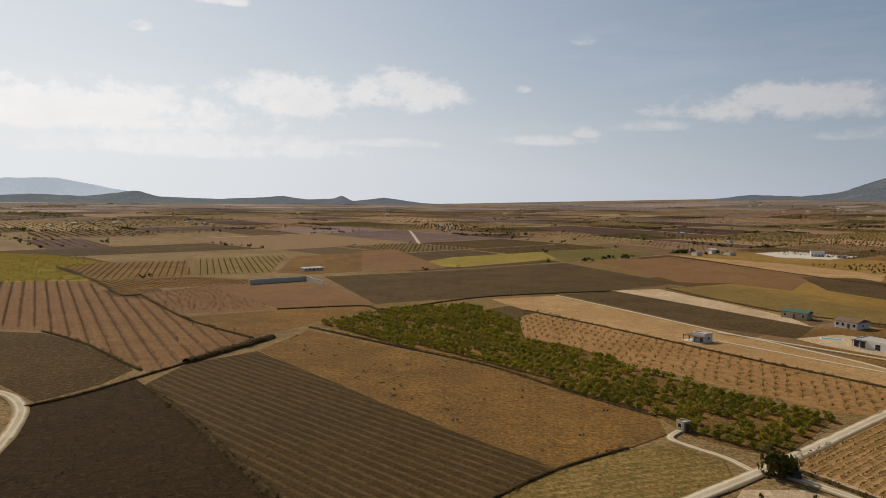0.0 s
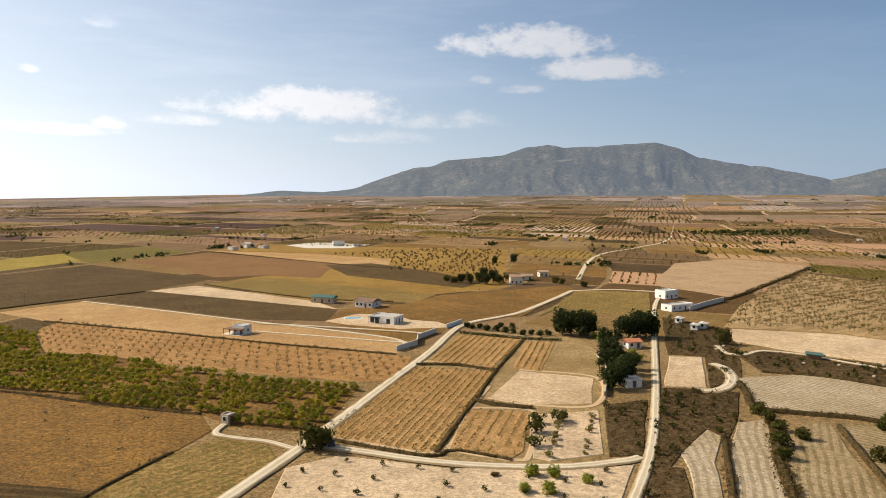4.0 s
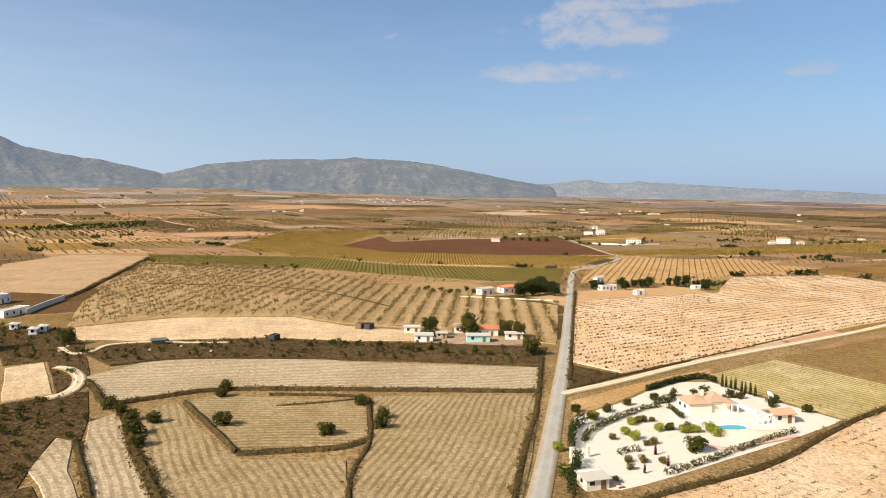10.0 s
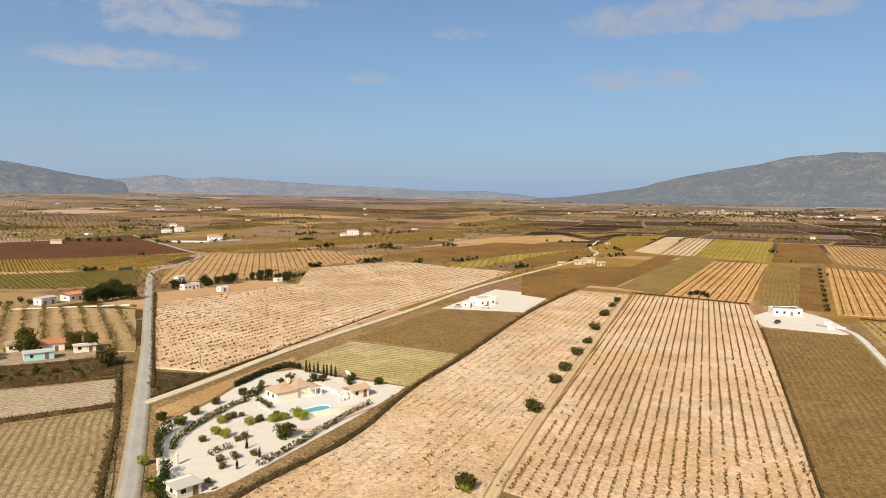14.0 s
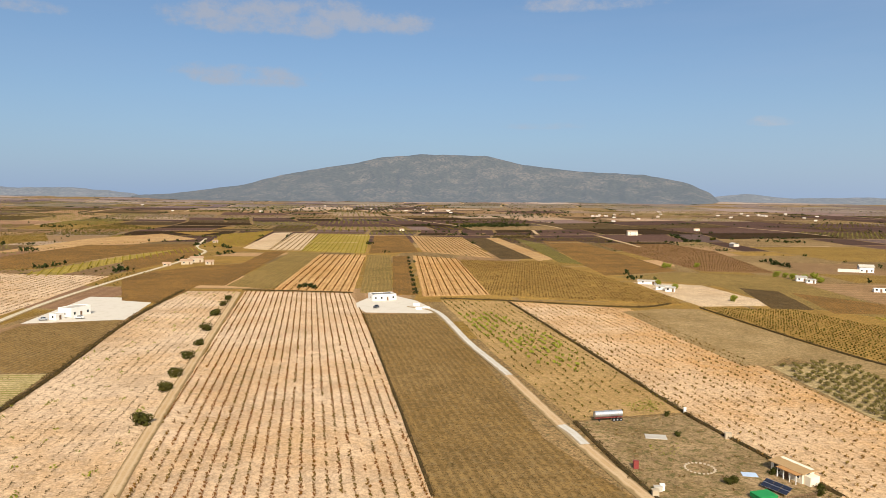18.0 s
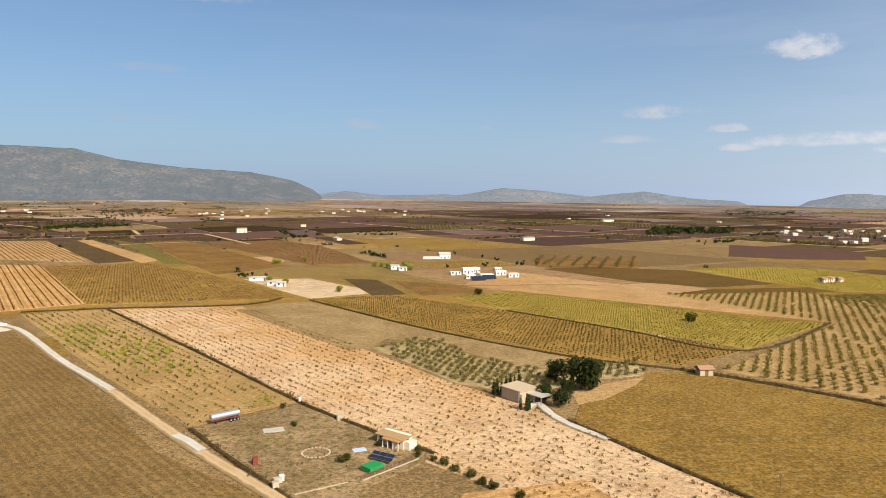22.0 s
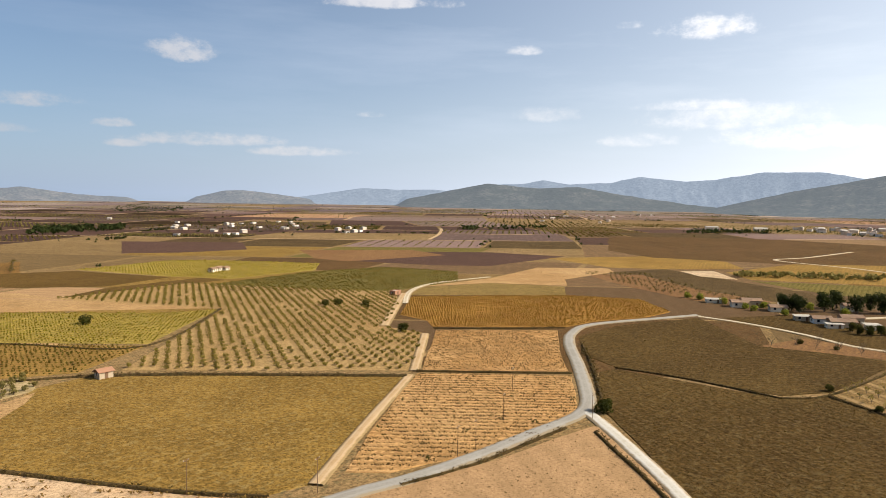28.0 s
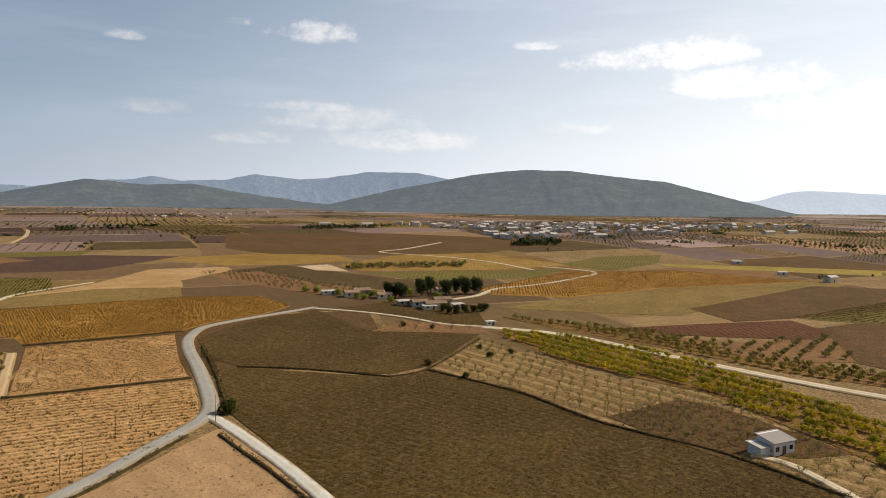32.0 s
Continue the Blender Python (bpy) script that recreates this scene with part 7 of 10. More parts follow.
road("far_track", [(379.2, 351.6), (507.1, 455.5), (593.9, 508.5), (687.8, 543), (865.4, 629), (1331.5, 952.2), (1706.9, 1176.4)], 4.5, DIRT, "far winding dirt track", category="track")
road("hill_track", [(-29.5, 867.1), (-51, 1125.7), (-85.8, 1476.5), (-128.2, 1829.5)], 5, DIRT, "pale track climbing a far slope", category="track")
road("field_track", [(68.5, 424), (94.9, 372.8), (120.4, 320), (140.6, 282.3), (156.2, 245.8), (149.9, 227)], 2.6, DIRT, "worn track across the tan field", category="track")
road("hut_path", [(63.1, 179.8), (56.9, 172.4), (60.6, 165.4), (65.5, 159), (68.2, 151.7)], 2.2, DIRT, "narrow footpath to a hut", category="path")
road("asphalt_road", [(123.7, -6.6), (138.8, -11), (213.1, -22.1), (296.6, -33.6), (431.5, -50.1), (565.3, -68.4), (597.6, -84.7), (665.9, -116.9), (715.8, -129.7), (796.6, -122.4), (1061.3, -106.4)], 4.9, ASPHALT, "narrow worn grey asphalt lane", wander=0.02)
road("white_lane", [(212.9, -22.8), (230.7, -44.4), (264.2, -82.2), (323.4, -161), (374.9, -225), (429.8, -304.6), (496.7, -409.8), (563.8, -500.9), (624.9, -544), (728.5, -649.1)], 4.2, DIRT, "pale gravel lane to the white house")
road("vineyard_road", [(202.2, -317.8), (180.6, -310), (133.4, -253.9), (102, -219.3), (56.5, -165.5), (28.2, -134.5), (17.4, -121.3)], 3.8, SANDY, "sandy drive to a house among vineyards")
road("headland", [(317.7, -307.3), (226.3, -202.1), (171.3, -138.8), (118.9, -80.3), (102, -66.3)], 3.4, SANDY, "sandy headland between two vineyards", category="track")
road("white_drive", [(202.2, -317.8), (180.6, -310), (133.4, -253.9), (111.1, -229.1), (95.5, -212)], 3.4, WHITE_TRACK, "white gravel stretch of a drive", 0.34)
road("white_patch", [(62.5, -172.1), (57.9, -167.6), (52.4, -161.4)], 3.2, WHITE_TRACK, "patch of white concrete on a sandy drive", 0.34)
road("curved_lane", [(-62, -109), (-89.3, -106.4), (-103.3, -103.5), (-123.3, -101.7), (-145.6, -101.4), (-164.1, -101), (-176.5, -104.4), (-189.6, -112.7), (-217.4, -132.9), (-245.3, -154.2), (-267, -166.4), (-291.1, -170.4), (-332.5, -154.4), (-352.9, -146)], 5.0, ASPHALT, "curving worn grey asphalt lane", wander=0.02)
road("white_spur", [(-169.9, -100.3), (-162.4, -90.2), (-142.9, -66.9), (-128.6, -51.6), (-117.4, -40.7)], 4.2, WHITE_TRACK, "white concrete lane branching off")
road("meadow_track", [(-348.9, -143.7), (-345.3, -117.4), (-335.4, -90.6), (-322.6, -67.9), (-321.4, -46.2)], 3.5, DIRT, "dirt track past the meadow", category="track")
road("orchard_track", [(-320.3, -50), (-311.6, -12.3), (-277.4, 31.4), (-252.2, 64.7), (-237.8, 88.1), (-226, 110.3)], 6.5, DIRT, "broad pale dirt track past the orchards", category="track")
road("far_lane", [(-395.6, -88.4), (-420.3, -71.1), (-458.6, -62.7), (-483.6, -42.8), (-521.3, -21.6), (-580.9, 0.4), (-606.4, -20.7), (-618, -45.3)], 5, DIRT, "far pale lane through vineyards", category="track")
road("far_lane", [(-589.4, -50.9), (-651.1, -97.8), (-689.8, -151.3), (-722.4, -224.2), (-780, -211.8), (-901.9, -198.5)], 5, DIRT, "far pale lane", category="track")
road("far_track", [(-273.2, -278.2), (-310.4, -311.2), (-350.2, -328.7), (-408.3, -326.5)], 4.5, DIRT, "pale track beside the orchard", category="track")
road("orchard_gap", [(-169.3, -167.8), (-218.9, -210.4)], 4, SANDY, "bare strip between orchard and field", category="track")
road("orchard_gap", [(-219, -236.5), (-301.6, -307.9)], 5, SANDY, "bare strip beside the orchard", category="track")
road("field_gap", [(-87.5, -115.2), (-118.2, -135.5), (-164.5, -164.8)], 3.6, SANDY, "bare sandy strip between fields", category="track")

# ---- the far plain: a patchwork of fields out to the hills ----
def far_tones(az, r):
    """Soils that a part of the far plain shows, some with haze coloured in."""
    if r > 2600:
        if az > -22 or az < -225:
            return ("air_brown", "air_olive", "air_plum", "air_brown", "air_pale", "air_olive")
        # the plum soils hold cloud shade as well as haze in their colour
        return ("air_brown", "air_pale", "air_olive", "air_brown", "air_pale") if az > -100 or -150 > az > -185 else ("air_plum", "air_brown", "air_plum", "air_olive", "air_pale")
    if az > -22:
        return ("plain_brown", "dark_grass", "rust_grass", "plain_olive", "plain_brown", "dark_soil", "olive_brown") if r < 900 else ("plain_brown", "dusk_mauve", "rust_grass", "plain_olive", "plain_brown", "shaded_purple", "plain_rose", "scrub")
    if az > -128:
        if az < -95 and r > 1900:
            return ("plain_brown", "dark_soil", "plain_rose", "shaded_purple", "dusk_mauve")
        if az > -55 and r < 1000:
            return ("tan_grass", "plain_brown", "olive_brown", "crop_ochre", "plain_brown", "plain_tan", "tan_grass", "rust_grass", "scrub")
        return ("plain_tan", "plain_rose", "plain_olive", "plain_tan", "plain_brown", "far_pale", "straw", "plain_rose", "scrub") if r < 1500 else ("plain_tan", "far_hazy_mauve", "plain_rose", "far_pale", "far_hazy_mauve", "plain_brown", "plain_rose", "scrub")
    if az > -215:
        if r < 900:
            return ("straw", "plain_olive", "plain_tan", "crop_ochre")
        # a cloud's shadow over this stretch is given by its dark soils
        return ("shaded_purple", "shaded_purple", "dark_soil", "umber", "dusk_mauve", "shaded_purple") if r < (2600 if az < -176 else 1700) else ("far_pale", "far_hazy_mauve", "plain_tan", "far_hazy_mauve", "shaded_purple", "plain_brown", "far_pale")
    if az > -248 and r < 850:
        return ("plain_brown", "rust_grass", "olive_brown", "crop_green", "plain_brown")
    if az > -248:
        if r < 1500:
            return ("shaded_purple", "plain_brown", "dusk_mauve", "shaded_purple", "rust_grass", "olive_brown", "dark_soil")
        return ("dusk_mauve", "plain_brown", "hazy_mauve", "shaded_purple", "plain_rose", "hazy_mauve", "plain_olive", "far_hazy_mauve")
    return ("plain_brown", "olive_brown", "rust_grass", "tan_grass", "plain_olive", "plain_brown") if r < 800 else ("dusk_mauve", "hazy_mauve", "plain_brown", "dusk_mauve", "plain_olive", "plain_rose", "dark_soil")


g = random.Random(11)
TURN = radians(-53.0)  # the way most fields of the plain lie
OUT = 4550.0


def bent(u, v):
    """A place of the level field plan, turned and bent as the old paths of the plain bend."""
    x, y = u * math.cos(TURN) - v * math.sin(TURN), u * math.sin(TURN) + v * math.cos(TURN)
    w = noise.noise_vector((x * 0.0007, y * 0.0007, 4.0)) * 260 + noise.noise_vector((x * 0.003, y * 0.003, 9.0)) * 38
    return x + w.x, y + w.y


plots_far, paths_far = [], []


def divide(u0, v0, u1, v1):
    """Halves a block of land, unevenly, until its plots have the size of fields; the first cuts are tracks."""
    w, h = u1 - u0, v1 - v0
    r = math.hypot((u0 + u1) / 2, (v0 + v1) / 2)
    if r - (w + h) / 2 > OUT * 1.05:
        return
    cx, cy = bent((u0 + u1) / 2, (v0 + v1) / 2)
    small = (64 + 0.05 * r) * g.uniform(0.75, 1.5) * (0.72 if cx > abs(cy) * 0.5 else 1.0)
    if max(w, h) < small * 1.6 or min(w, h) < small * 0.5:
        plots_far.append((u0, v0, u1, v1))
        return
    k = g.uniform(0.36, 0.64)
    along = w > h * g.uniform(0.6, 1.6)
    if max(w, h) > 330 and max(w, h) < 2400 and g.random() < 0.75:
        paths_far.append((u0 + w * k, v0, u0 + w * k, v1) if along else (u0, v0 + h * k, u1, v0 + h * k))
    if along:
        divide(u0, v0, u0 + w * k, v1), divide(u0 + w * k, v0, u1, v1)
    else:
        divide(u0, v0, u1, v0 + h * k), divide(u0, v0 + h * k, u1, v1)


divide(-OUT, -OUT, OUT, OUT)
cells, lines = {}, []
for u0, v0, u1, v1 in plots_far:
    x, y = bent((u0 + u1) / 2, (v0 + v1) / 2)
    r, az = math.hypot(x, y), math.degrees(math.atan2(-x, y))
    az -= 360 if az > 62 else 0
    if r > OUT or r < 300:
        continue
    rim = 1.2 + 0.0016 * r
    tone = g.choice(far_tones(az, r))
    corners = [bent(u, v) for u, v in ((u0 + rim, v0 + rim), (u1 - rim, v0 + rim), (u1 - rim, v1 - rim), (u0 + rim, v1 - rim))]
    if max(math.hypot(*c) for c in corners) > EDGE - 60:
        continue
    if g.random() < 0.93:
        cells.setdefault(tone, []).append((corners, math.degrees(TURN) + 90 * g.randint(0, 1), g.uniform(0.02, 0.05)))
    lines.append((corners, tone, r, az))
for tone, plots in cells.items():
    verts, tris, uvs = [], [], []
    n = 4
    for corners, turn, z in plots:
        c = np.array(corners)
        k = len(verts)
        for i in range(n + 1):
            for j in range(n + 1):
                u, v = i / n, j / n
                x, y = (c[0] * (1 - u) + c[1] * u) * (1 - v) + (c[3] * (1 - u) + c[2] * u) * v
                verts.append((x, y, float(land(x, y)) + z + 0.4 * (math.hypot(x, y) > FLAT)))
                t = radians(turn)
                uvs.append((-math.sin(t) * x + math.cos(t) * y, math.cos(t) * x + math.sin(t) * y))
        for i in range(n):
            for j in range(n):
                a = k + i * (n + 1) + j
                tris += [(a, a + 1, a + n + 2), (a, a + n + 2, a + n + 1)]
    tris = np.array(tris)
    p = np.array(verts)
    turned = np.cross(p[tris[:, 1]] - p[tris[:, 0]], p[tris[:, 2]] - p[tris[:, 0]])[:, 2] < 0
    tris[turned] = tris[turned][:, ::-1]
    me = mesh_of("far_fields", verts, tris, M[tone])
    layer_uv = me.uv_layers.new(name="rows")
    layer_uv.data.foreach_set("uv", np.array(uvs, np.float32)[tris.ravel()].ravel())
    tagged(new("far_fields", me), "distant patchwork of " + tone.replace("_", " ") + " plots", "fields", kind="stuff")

# pale tracks between the blocks of fields
verts, tris, uvs = [], [], []
for u0, v0, u1, v1 in paths_far:
    length = math.hypot(u1 - u0, v1 - v0)
    n, a, b = max(3, int(length / 40)), g.uniform(0, 0.3), g.uniform(0.7, 1.0)
    pts = np.array([bent(u0 + (u1 - u0) * t, v0 + (v1 - v0) * t) for t in np.linspace(a, b, n)])
    if np.hypot(pts[:, 0], pts[:, 1]).min() < 850 or np.hypot(pts[:, 0], pts[:, 1]).max() > OUT:
        continue
    d = np.gradient(pts, axis=0)
    d /= np.linalg.norm(d, axis=1)[:, None]
    wide = 1.7 + 0.0008 * float(np.hypot(*pts[n // 2]))
    k = len(verts)
    for i, ((x, y), (dx, dy)) in enumerate(zip(pts, d)):
        for o in (-1, 1):
            px, py = x - dy * o * wide, y + dx * o * wide
            verts.append((px, py, float(land(px, py)) + 0.5 + 0.2 * (math.hypot(px, py) > FLAT)))
            uvs.append((0.5 + o * 0.3, i * 40.0))
        if i:
            e = k + 2 * i
            tris += [(e - 2, e, e + 1), (e - 2, e + 1, e - 1)]
tris = np.array(tris)
p = np.array(verts)
turned = np.cross(p[tris[:, 1]] - p[tris[:, 0]], p[tris[:, 2]] - p[tris[:, 0]])[:, 2] < 0
tris[turned] = tris[turned][:, ::-1]
me = mesh_of("far_tracks", verts, tris, SANDY)
me.uv_layers.new(name="across").data.foreach_set("uv", np.array(uvs, np.float32)[tris.ravel()].ravel())
tagged(new("far_tracks", me), "pale dirt tracks between the far fields", "tracks", kind="stuff")

# hedges, lone trees and orchard rows of the far plain
hedge, dots, oliveish = [], [], []
for corners, tone, mid, az in lines:
    c = np.array(corners)
    if mid > 520 and g.random() < 0.55:
        e = g.randint(0, 3)
        a, b = c[e], c[(e + 1) % 4]
        dense = g.random() < 0.42
        for _ in range(g.randint(14, 34) if dense else g.randint(3, 10)):
            t = g.random() * (0.6 if dense else 1.0)
            hedge.append(tuple(a + (b - a) * t + np.array((g.gauss(0, 2.5), g.gauss(0, 2.5)))))
    planted = (0.85 if -128 < az < -20 else 0.6) if tone.startswith(("plain", "far", "straw", "scrub", "rust", "air", "dusk", "hazy")) else 0.2
    if mid > (470 if -128 < az < -30 else 800) and mid < 3300 and g.random() < planted:
        area = np.linalg.norm(c[1] - c[0]) * np.linalg.norm(c[3] - c[0])
        gap = max(g.choice((8, 10, 13)), math.sqrt(area / (230 if mid < 1600 else 120)))
        spots = grid([tuple(q) for q in c], math.degrees(TURN) + 90 * g.randint(0, 1), gap, gap * 0.75, 0.3, 0.03)
        (dots if g.random() < 0.6 else oliveish).extend(map(tuple, spots[:400]))
    for _ in range(g.choice((0, 1, 2, 4)) if mid > 900 else 0):
        t, u = g.random(), g.random()
        hedge.append(tuple((c[0] * (1 - t) + c[1] * t) * (1 - u) + (c[3] * (1 - t) + c[2] * t) * u))
    if mid > 1000 and g.random() < 0.08:
        # a small grove
        x, y = c.mean(axis=0)
        hedge.extend((x + g.gauss(0, 16), y + g.gauss(0, 9)) for _ in range(26))


def clear_of_plots(spots):
    """The spots that lie on no worked plot."""
    spots = np.array(spots)
    taken = np.zeros(len(spots), bool)
    for poly in laid_plots:
        taken |= inside(spots[:, 0], spots[:, 1], poly)
    return spots[~taken]


hedge, dots, oliveish = clear_of_plots(hedge), clear_of_plots(dots), clear_of_plots(oliveish)
strewn("far_trees", hedge, "far", L["pine"], "scattered dark trees and hedges of the far plain", "trees", (0.5, 1.5))
for spots, leaves, sort in ((dots, L["almond"], "almond"), (oliveish, L["olive"], "olive")):
    near = np.hypot(spots[:, 0], spots[:, 1]) < 1050
    strewn("far_orchards", spots[near], "speck", leaves, "rows of " + sort + " trees on the plain", "trees", (0.36, 0.75))
    strewn("far_orchards", spots[~near], "speck", leaves, "rows of far " + sort + " trees", "trees", (0.65, 1.15))


def wood(name, poly, count, label, leaves, scale=(1.2, 2.4)):
    p = np.array(poly)
    x, y = rng.uniform(p[:, 0].min(), p[:, 0].max(), count * 6), rng.uniform(p[:, 1].min(), p[:, 1].max(), count * 6)
    k = np.flatnonzero(inside(x, y, poly))[:count]
    strewn(name, np.column_stack((x[k], y[k])), "far", leaves, label, "wood", scale)


wood("far_pine_wood", [(1026.6, 733.9), (1270.5, 634.1), (1153.3, 564.3), (1010.2, 629)], 120, "dark pine wood on the far plain", L["pine"])
wood("far_pine_wood", [(-337.2, -1083.8), (-486.4, -1135.2), (-538.7, -1257.5), (-400.3, -1251.5)], 220, "dark pine wood on the far plain", L["pine"], (1.6, 3.0))
wood("far_pine_wood", [(619.5, -1093.7), (569.8, -1172.9), (514.8, -1257.7), (631, -1298.8)], 150, "dark wood on the far plain", L["pine"], (1.2, 2.0))
wood("far_tree_belt", [(-857.2, -101.9), (-905, -47.4), (-968.2, -46.5), (-937.8, -105.8)], 80, "belt of trees before the town", L["pine"], (1.5, 2.6))
wood("far_tree_belt", [(-1122.4, -493.3), (-1293.6, -382.5), (-1393.3, -412.2), (-1253.7, -539.8)], 100, "belt of trees before the town", L["pine"], (1.2, 2.2))
wood("far_tree_belt", [(-543.8, -199.7), (-597.6, -109.7), (-625.4, -115), (-568.1, -203.9)], 160, "dense dark hedge of olives", L["olive"], (0.9, 1.4))
wood("far_tree_belt", [(-912.4, -803.9), (-1099.6, -744.6), (-1185.7, -802.9), (-1019.1, -883.8)], 70, "belt of trees on the plain", L["pine"], (1.4, 2.4))

wood("far_tree_belt", [(1834.7, -1736.3), (1417.3, -2369.6), (1059.2, -1787.1), (1417.8, -1351.4)], 320, "dark tree belt before the domed mountain", L["pine"], (1.0, 2.2))
wood("far_tree_belt", [(1021.0, -2193.2), (820.2, -2305.1), (606.1, -1704.4), (709.8, -1557.3)], 130, "dark tree belt on the plain", L["pine"], (1.0, 2.0))
wood("far_pine_wood", [(-1177.9, -2824.8), (-1484.6, -2861.8), (-1144.6, -2217.8), (-892.2, -2138.9)], 160, "dark pine wood on a low rise", L["pine"], (1.2, 2.4))
wood("far_tree_belt", [(780.9, -1354.4), (663.0, -1550.8), (532.1, -1245.1), (641.0, -1154.2)], 150, "dark olive trees on the plain", L["bush"], (0.8, 1.5))

# ---- buildings ----
def roof_mesh(kind, w, d, h, rise, over=0.45, thick=0.18):
    """A pitched roof over a w x d block, eaves at height h."""
    bm = bmesh.new()
    x, y = w / 2 + over, d / 2 + over
    if kind == "hip":
        k = min(x, y) * 0.98
        a, b = (-(x - k), 0) if x >= y else (0, -(y - k)), (x - k, 0) if x >= y else (0, y - k)
    elif kind == "mono":
        a = b = None
    else:
        a, b = (-x, 0), (x, 0)
    for dz in (0, -thick):
        c = [bm.verts.new((i * x, j * y, h + dz)) for i, j in ((-1, -1), (1, -1), (1, 1), (-1, 1))]
        if kind == "mono":
            c[2].co.z += rise
            c[3].co.z += rise
            bm.faces.new(c if dz == 0 else c[::-1])
            continue
        r = [bm.verts.new((p[0], p[1], h + rise + dz)) for p in (a, b)]
        if x >= y or kind == "gable":
            faces = [(c[0], c[1], r[1], r[0]), (c[2], c[3], r[0], r[1]), (c[1], c[2], r[1]), (c[3], c[0], r[0])]
        else:
            faces = [(c[1], c[2], r[1], r[0]), (c[3], c[0], r[0], r[1]), (c[0], c[1], r[0]), (c[2], c[3], r[1])]
        for f in faces:
            bm.faces.new(f if dz == 0 else f[::-1])
    bmesh.ops.bridge_loops(bm, edges=[e for e in bm.edges if len(e.link_faces) == 1])
    return bm


def tiled(kind, w, d, h, rise, over=0.45, step=0.5):
    """Ribs of cover tiles running down the two long slopes of a gable or hip roof."""
    bm = bmesh.new()
    x, y = w / 2 + over, d / 2 + over
    n = int(2 * x / step)
    for i in range(n + 1):
        px = -x + 2 * x * i / n
        reach = 1.0 if kind != "hip" else min(1.0, (x - abs(px)) / min(x, y))
        if reach < 0.08:
            continue
        for s in (-1, 1):
            a, b = Vector((px, s * y, h + 0.02)), Vector((px, s * y * (1 - reach), h + rise * reach + 0.02))
            rod(bm, a, b, 0.09, 0.09, 4)
    return bm


def window(parent, face, u, z, w, h, wide, deep, kind="window"):
    """A framed pane on one side of a block (0 front, 1 right, 2 back, 3 left), u metres from its middle."""
    out = wide / 2 if face in (1, 3) else deep / 2
    ob = new(kind)
    ob.parent = parent
    ob.matrix_basis = pose(0, 0, 0, 0, 0, 90 * face) @ pose(u, -out, z)
    f = 0.09
    bm = boxes((-w / 2 - f, -0.05, 0, -w / 2, 0.06, h), (w / 2, -0.05, 0, w / 2 + f, 0.06, h), (-w / 2 - f, -0.05, h, w / 2 + f, 0.06, h + f), (-w / 2 - f, -0.09, -f, w / 2 + f, 0.06, 0))
    part("frame", bm, WHITE if kind == "window" else WOOD, ob)
    part("pane" if kind == "window" else "leaf", boxes((-w / 2, -0.015, 0, w / 2, 0.03, h)), GLASS if kind == "window" else WOOD, ob)
    return ob


def block(parent, x, y, w, d, h, wall, roof="flat", cover=None, rise=1.4, base=-0.2, name="wall"):
    """Walls and roof of one block of a building."""
    t = 0.25
    if roof == "flat":
        part(name, boxes((x - w / 2, y - d / 2, base, x + w / 2, y - d / 2 + t, h + 0.35), (x - w / 2, y + d / 2 - t, base, x + w / 2, y + d / 2, h + 0.35),
                         (x - w / 2, y - d / 2 + t, base, x - w / 2 + t, y + d / 2 - t, h + 0.35), (x + w / 2 - t, y - d / 2 + t, base, x + w / 2, y + d / 2 - t, h + 0.35)), wall, parent)
        part("roof", boxes((x - w / 2 + t, y - d / 2 + t, h - 0.2, x + w / 2 - t, y + d / 2 - t, h)), cover or GREYROOF, parent)
        return
    bm = boxes((x - w / 2, y - d / 2, base, x + w / 2, y + d / 2, h))
    if roof == "gable":
        v = [bm.verts.new((x + s * w / 2, y + q, h + r)) for s in (-1, 1) for q, r in ((-d / 2, 0), (d / 2, 0), (0, rise * 0.93))]
        bm.faces.new(v[:3]), bm.faces.new(v[:2:-1]), bm.faces.new((v[0], v[3], v[5], v[2])), bm.faces.new((v[1], v[2], v[5], v[4]))
    if roof == "mono":
        for v in bm.verts:
            if v.co.z > base + 0.1 and v.co.y > y:
                v.co.z += rise * 0.93
    part(name, bm, wall, parent)
    top = part("roof", roof_mesh(roof, w, d, h, rise), cover or TILE, parent)
    top.location = (x, y, 0)
    if roof in ("gable", "hip") and cover in (None, TILE, ORANGE) and w < 30:
        ribs = part("cover_tiles", tiled(roof, w, d, h, rise), cover or TILE, top)
        ribs.location = (0, 0, 0)


def house(name, x, y, turn, w, d, h, label, wall=None, roof="flat", cover=None, rise=1.4, windows=3, door=True, category="house", group=""):
    """A simple building: one block with windows on the front and both ends."""
    if math.hypot(x, y) > 450:
        w, d, h = w * 0.75, d * 0.75, h * 0.8
    ob = thing(name, x, y, turn, float(land(x, y)) + 0.1, label, category, group)
    block(ob, 0, 0, w, d, h, wall or WHITE, roof, cover, rise)
    storeys = max(1, int(h // 2.7))
    for s in range(storeys):
        for i in range(windows):
            u = -w / 2 + w * (i + 0.5) / windows
            if door and s == 0 and i == windows // 2:
                window(ob, 0, u, 0.1, 1.0, 2.0, w, d, "door")
            else:
                window(ob, 0, u, 1.0 + 2.8 * s, 1.2, 1.2, w, d)
        if windows:
            window(ob, 1, 0, 1.0 + 2.8 * s, 1.1, 1.1, w, d)
            window(ob, 3, 0, 1.0 + 2.8 * s, 1.1, 1.1, w, d)
    return ob


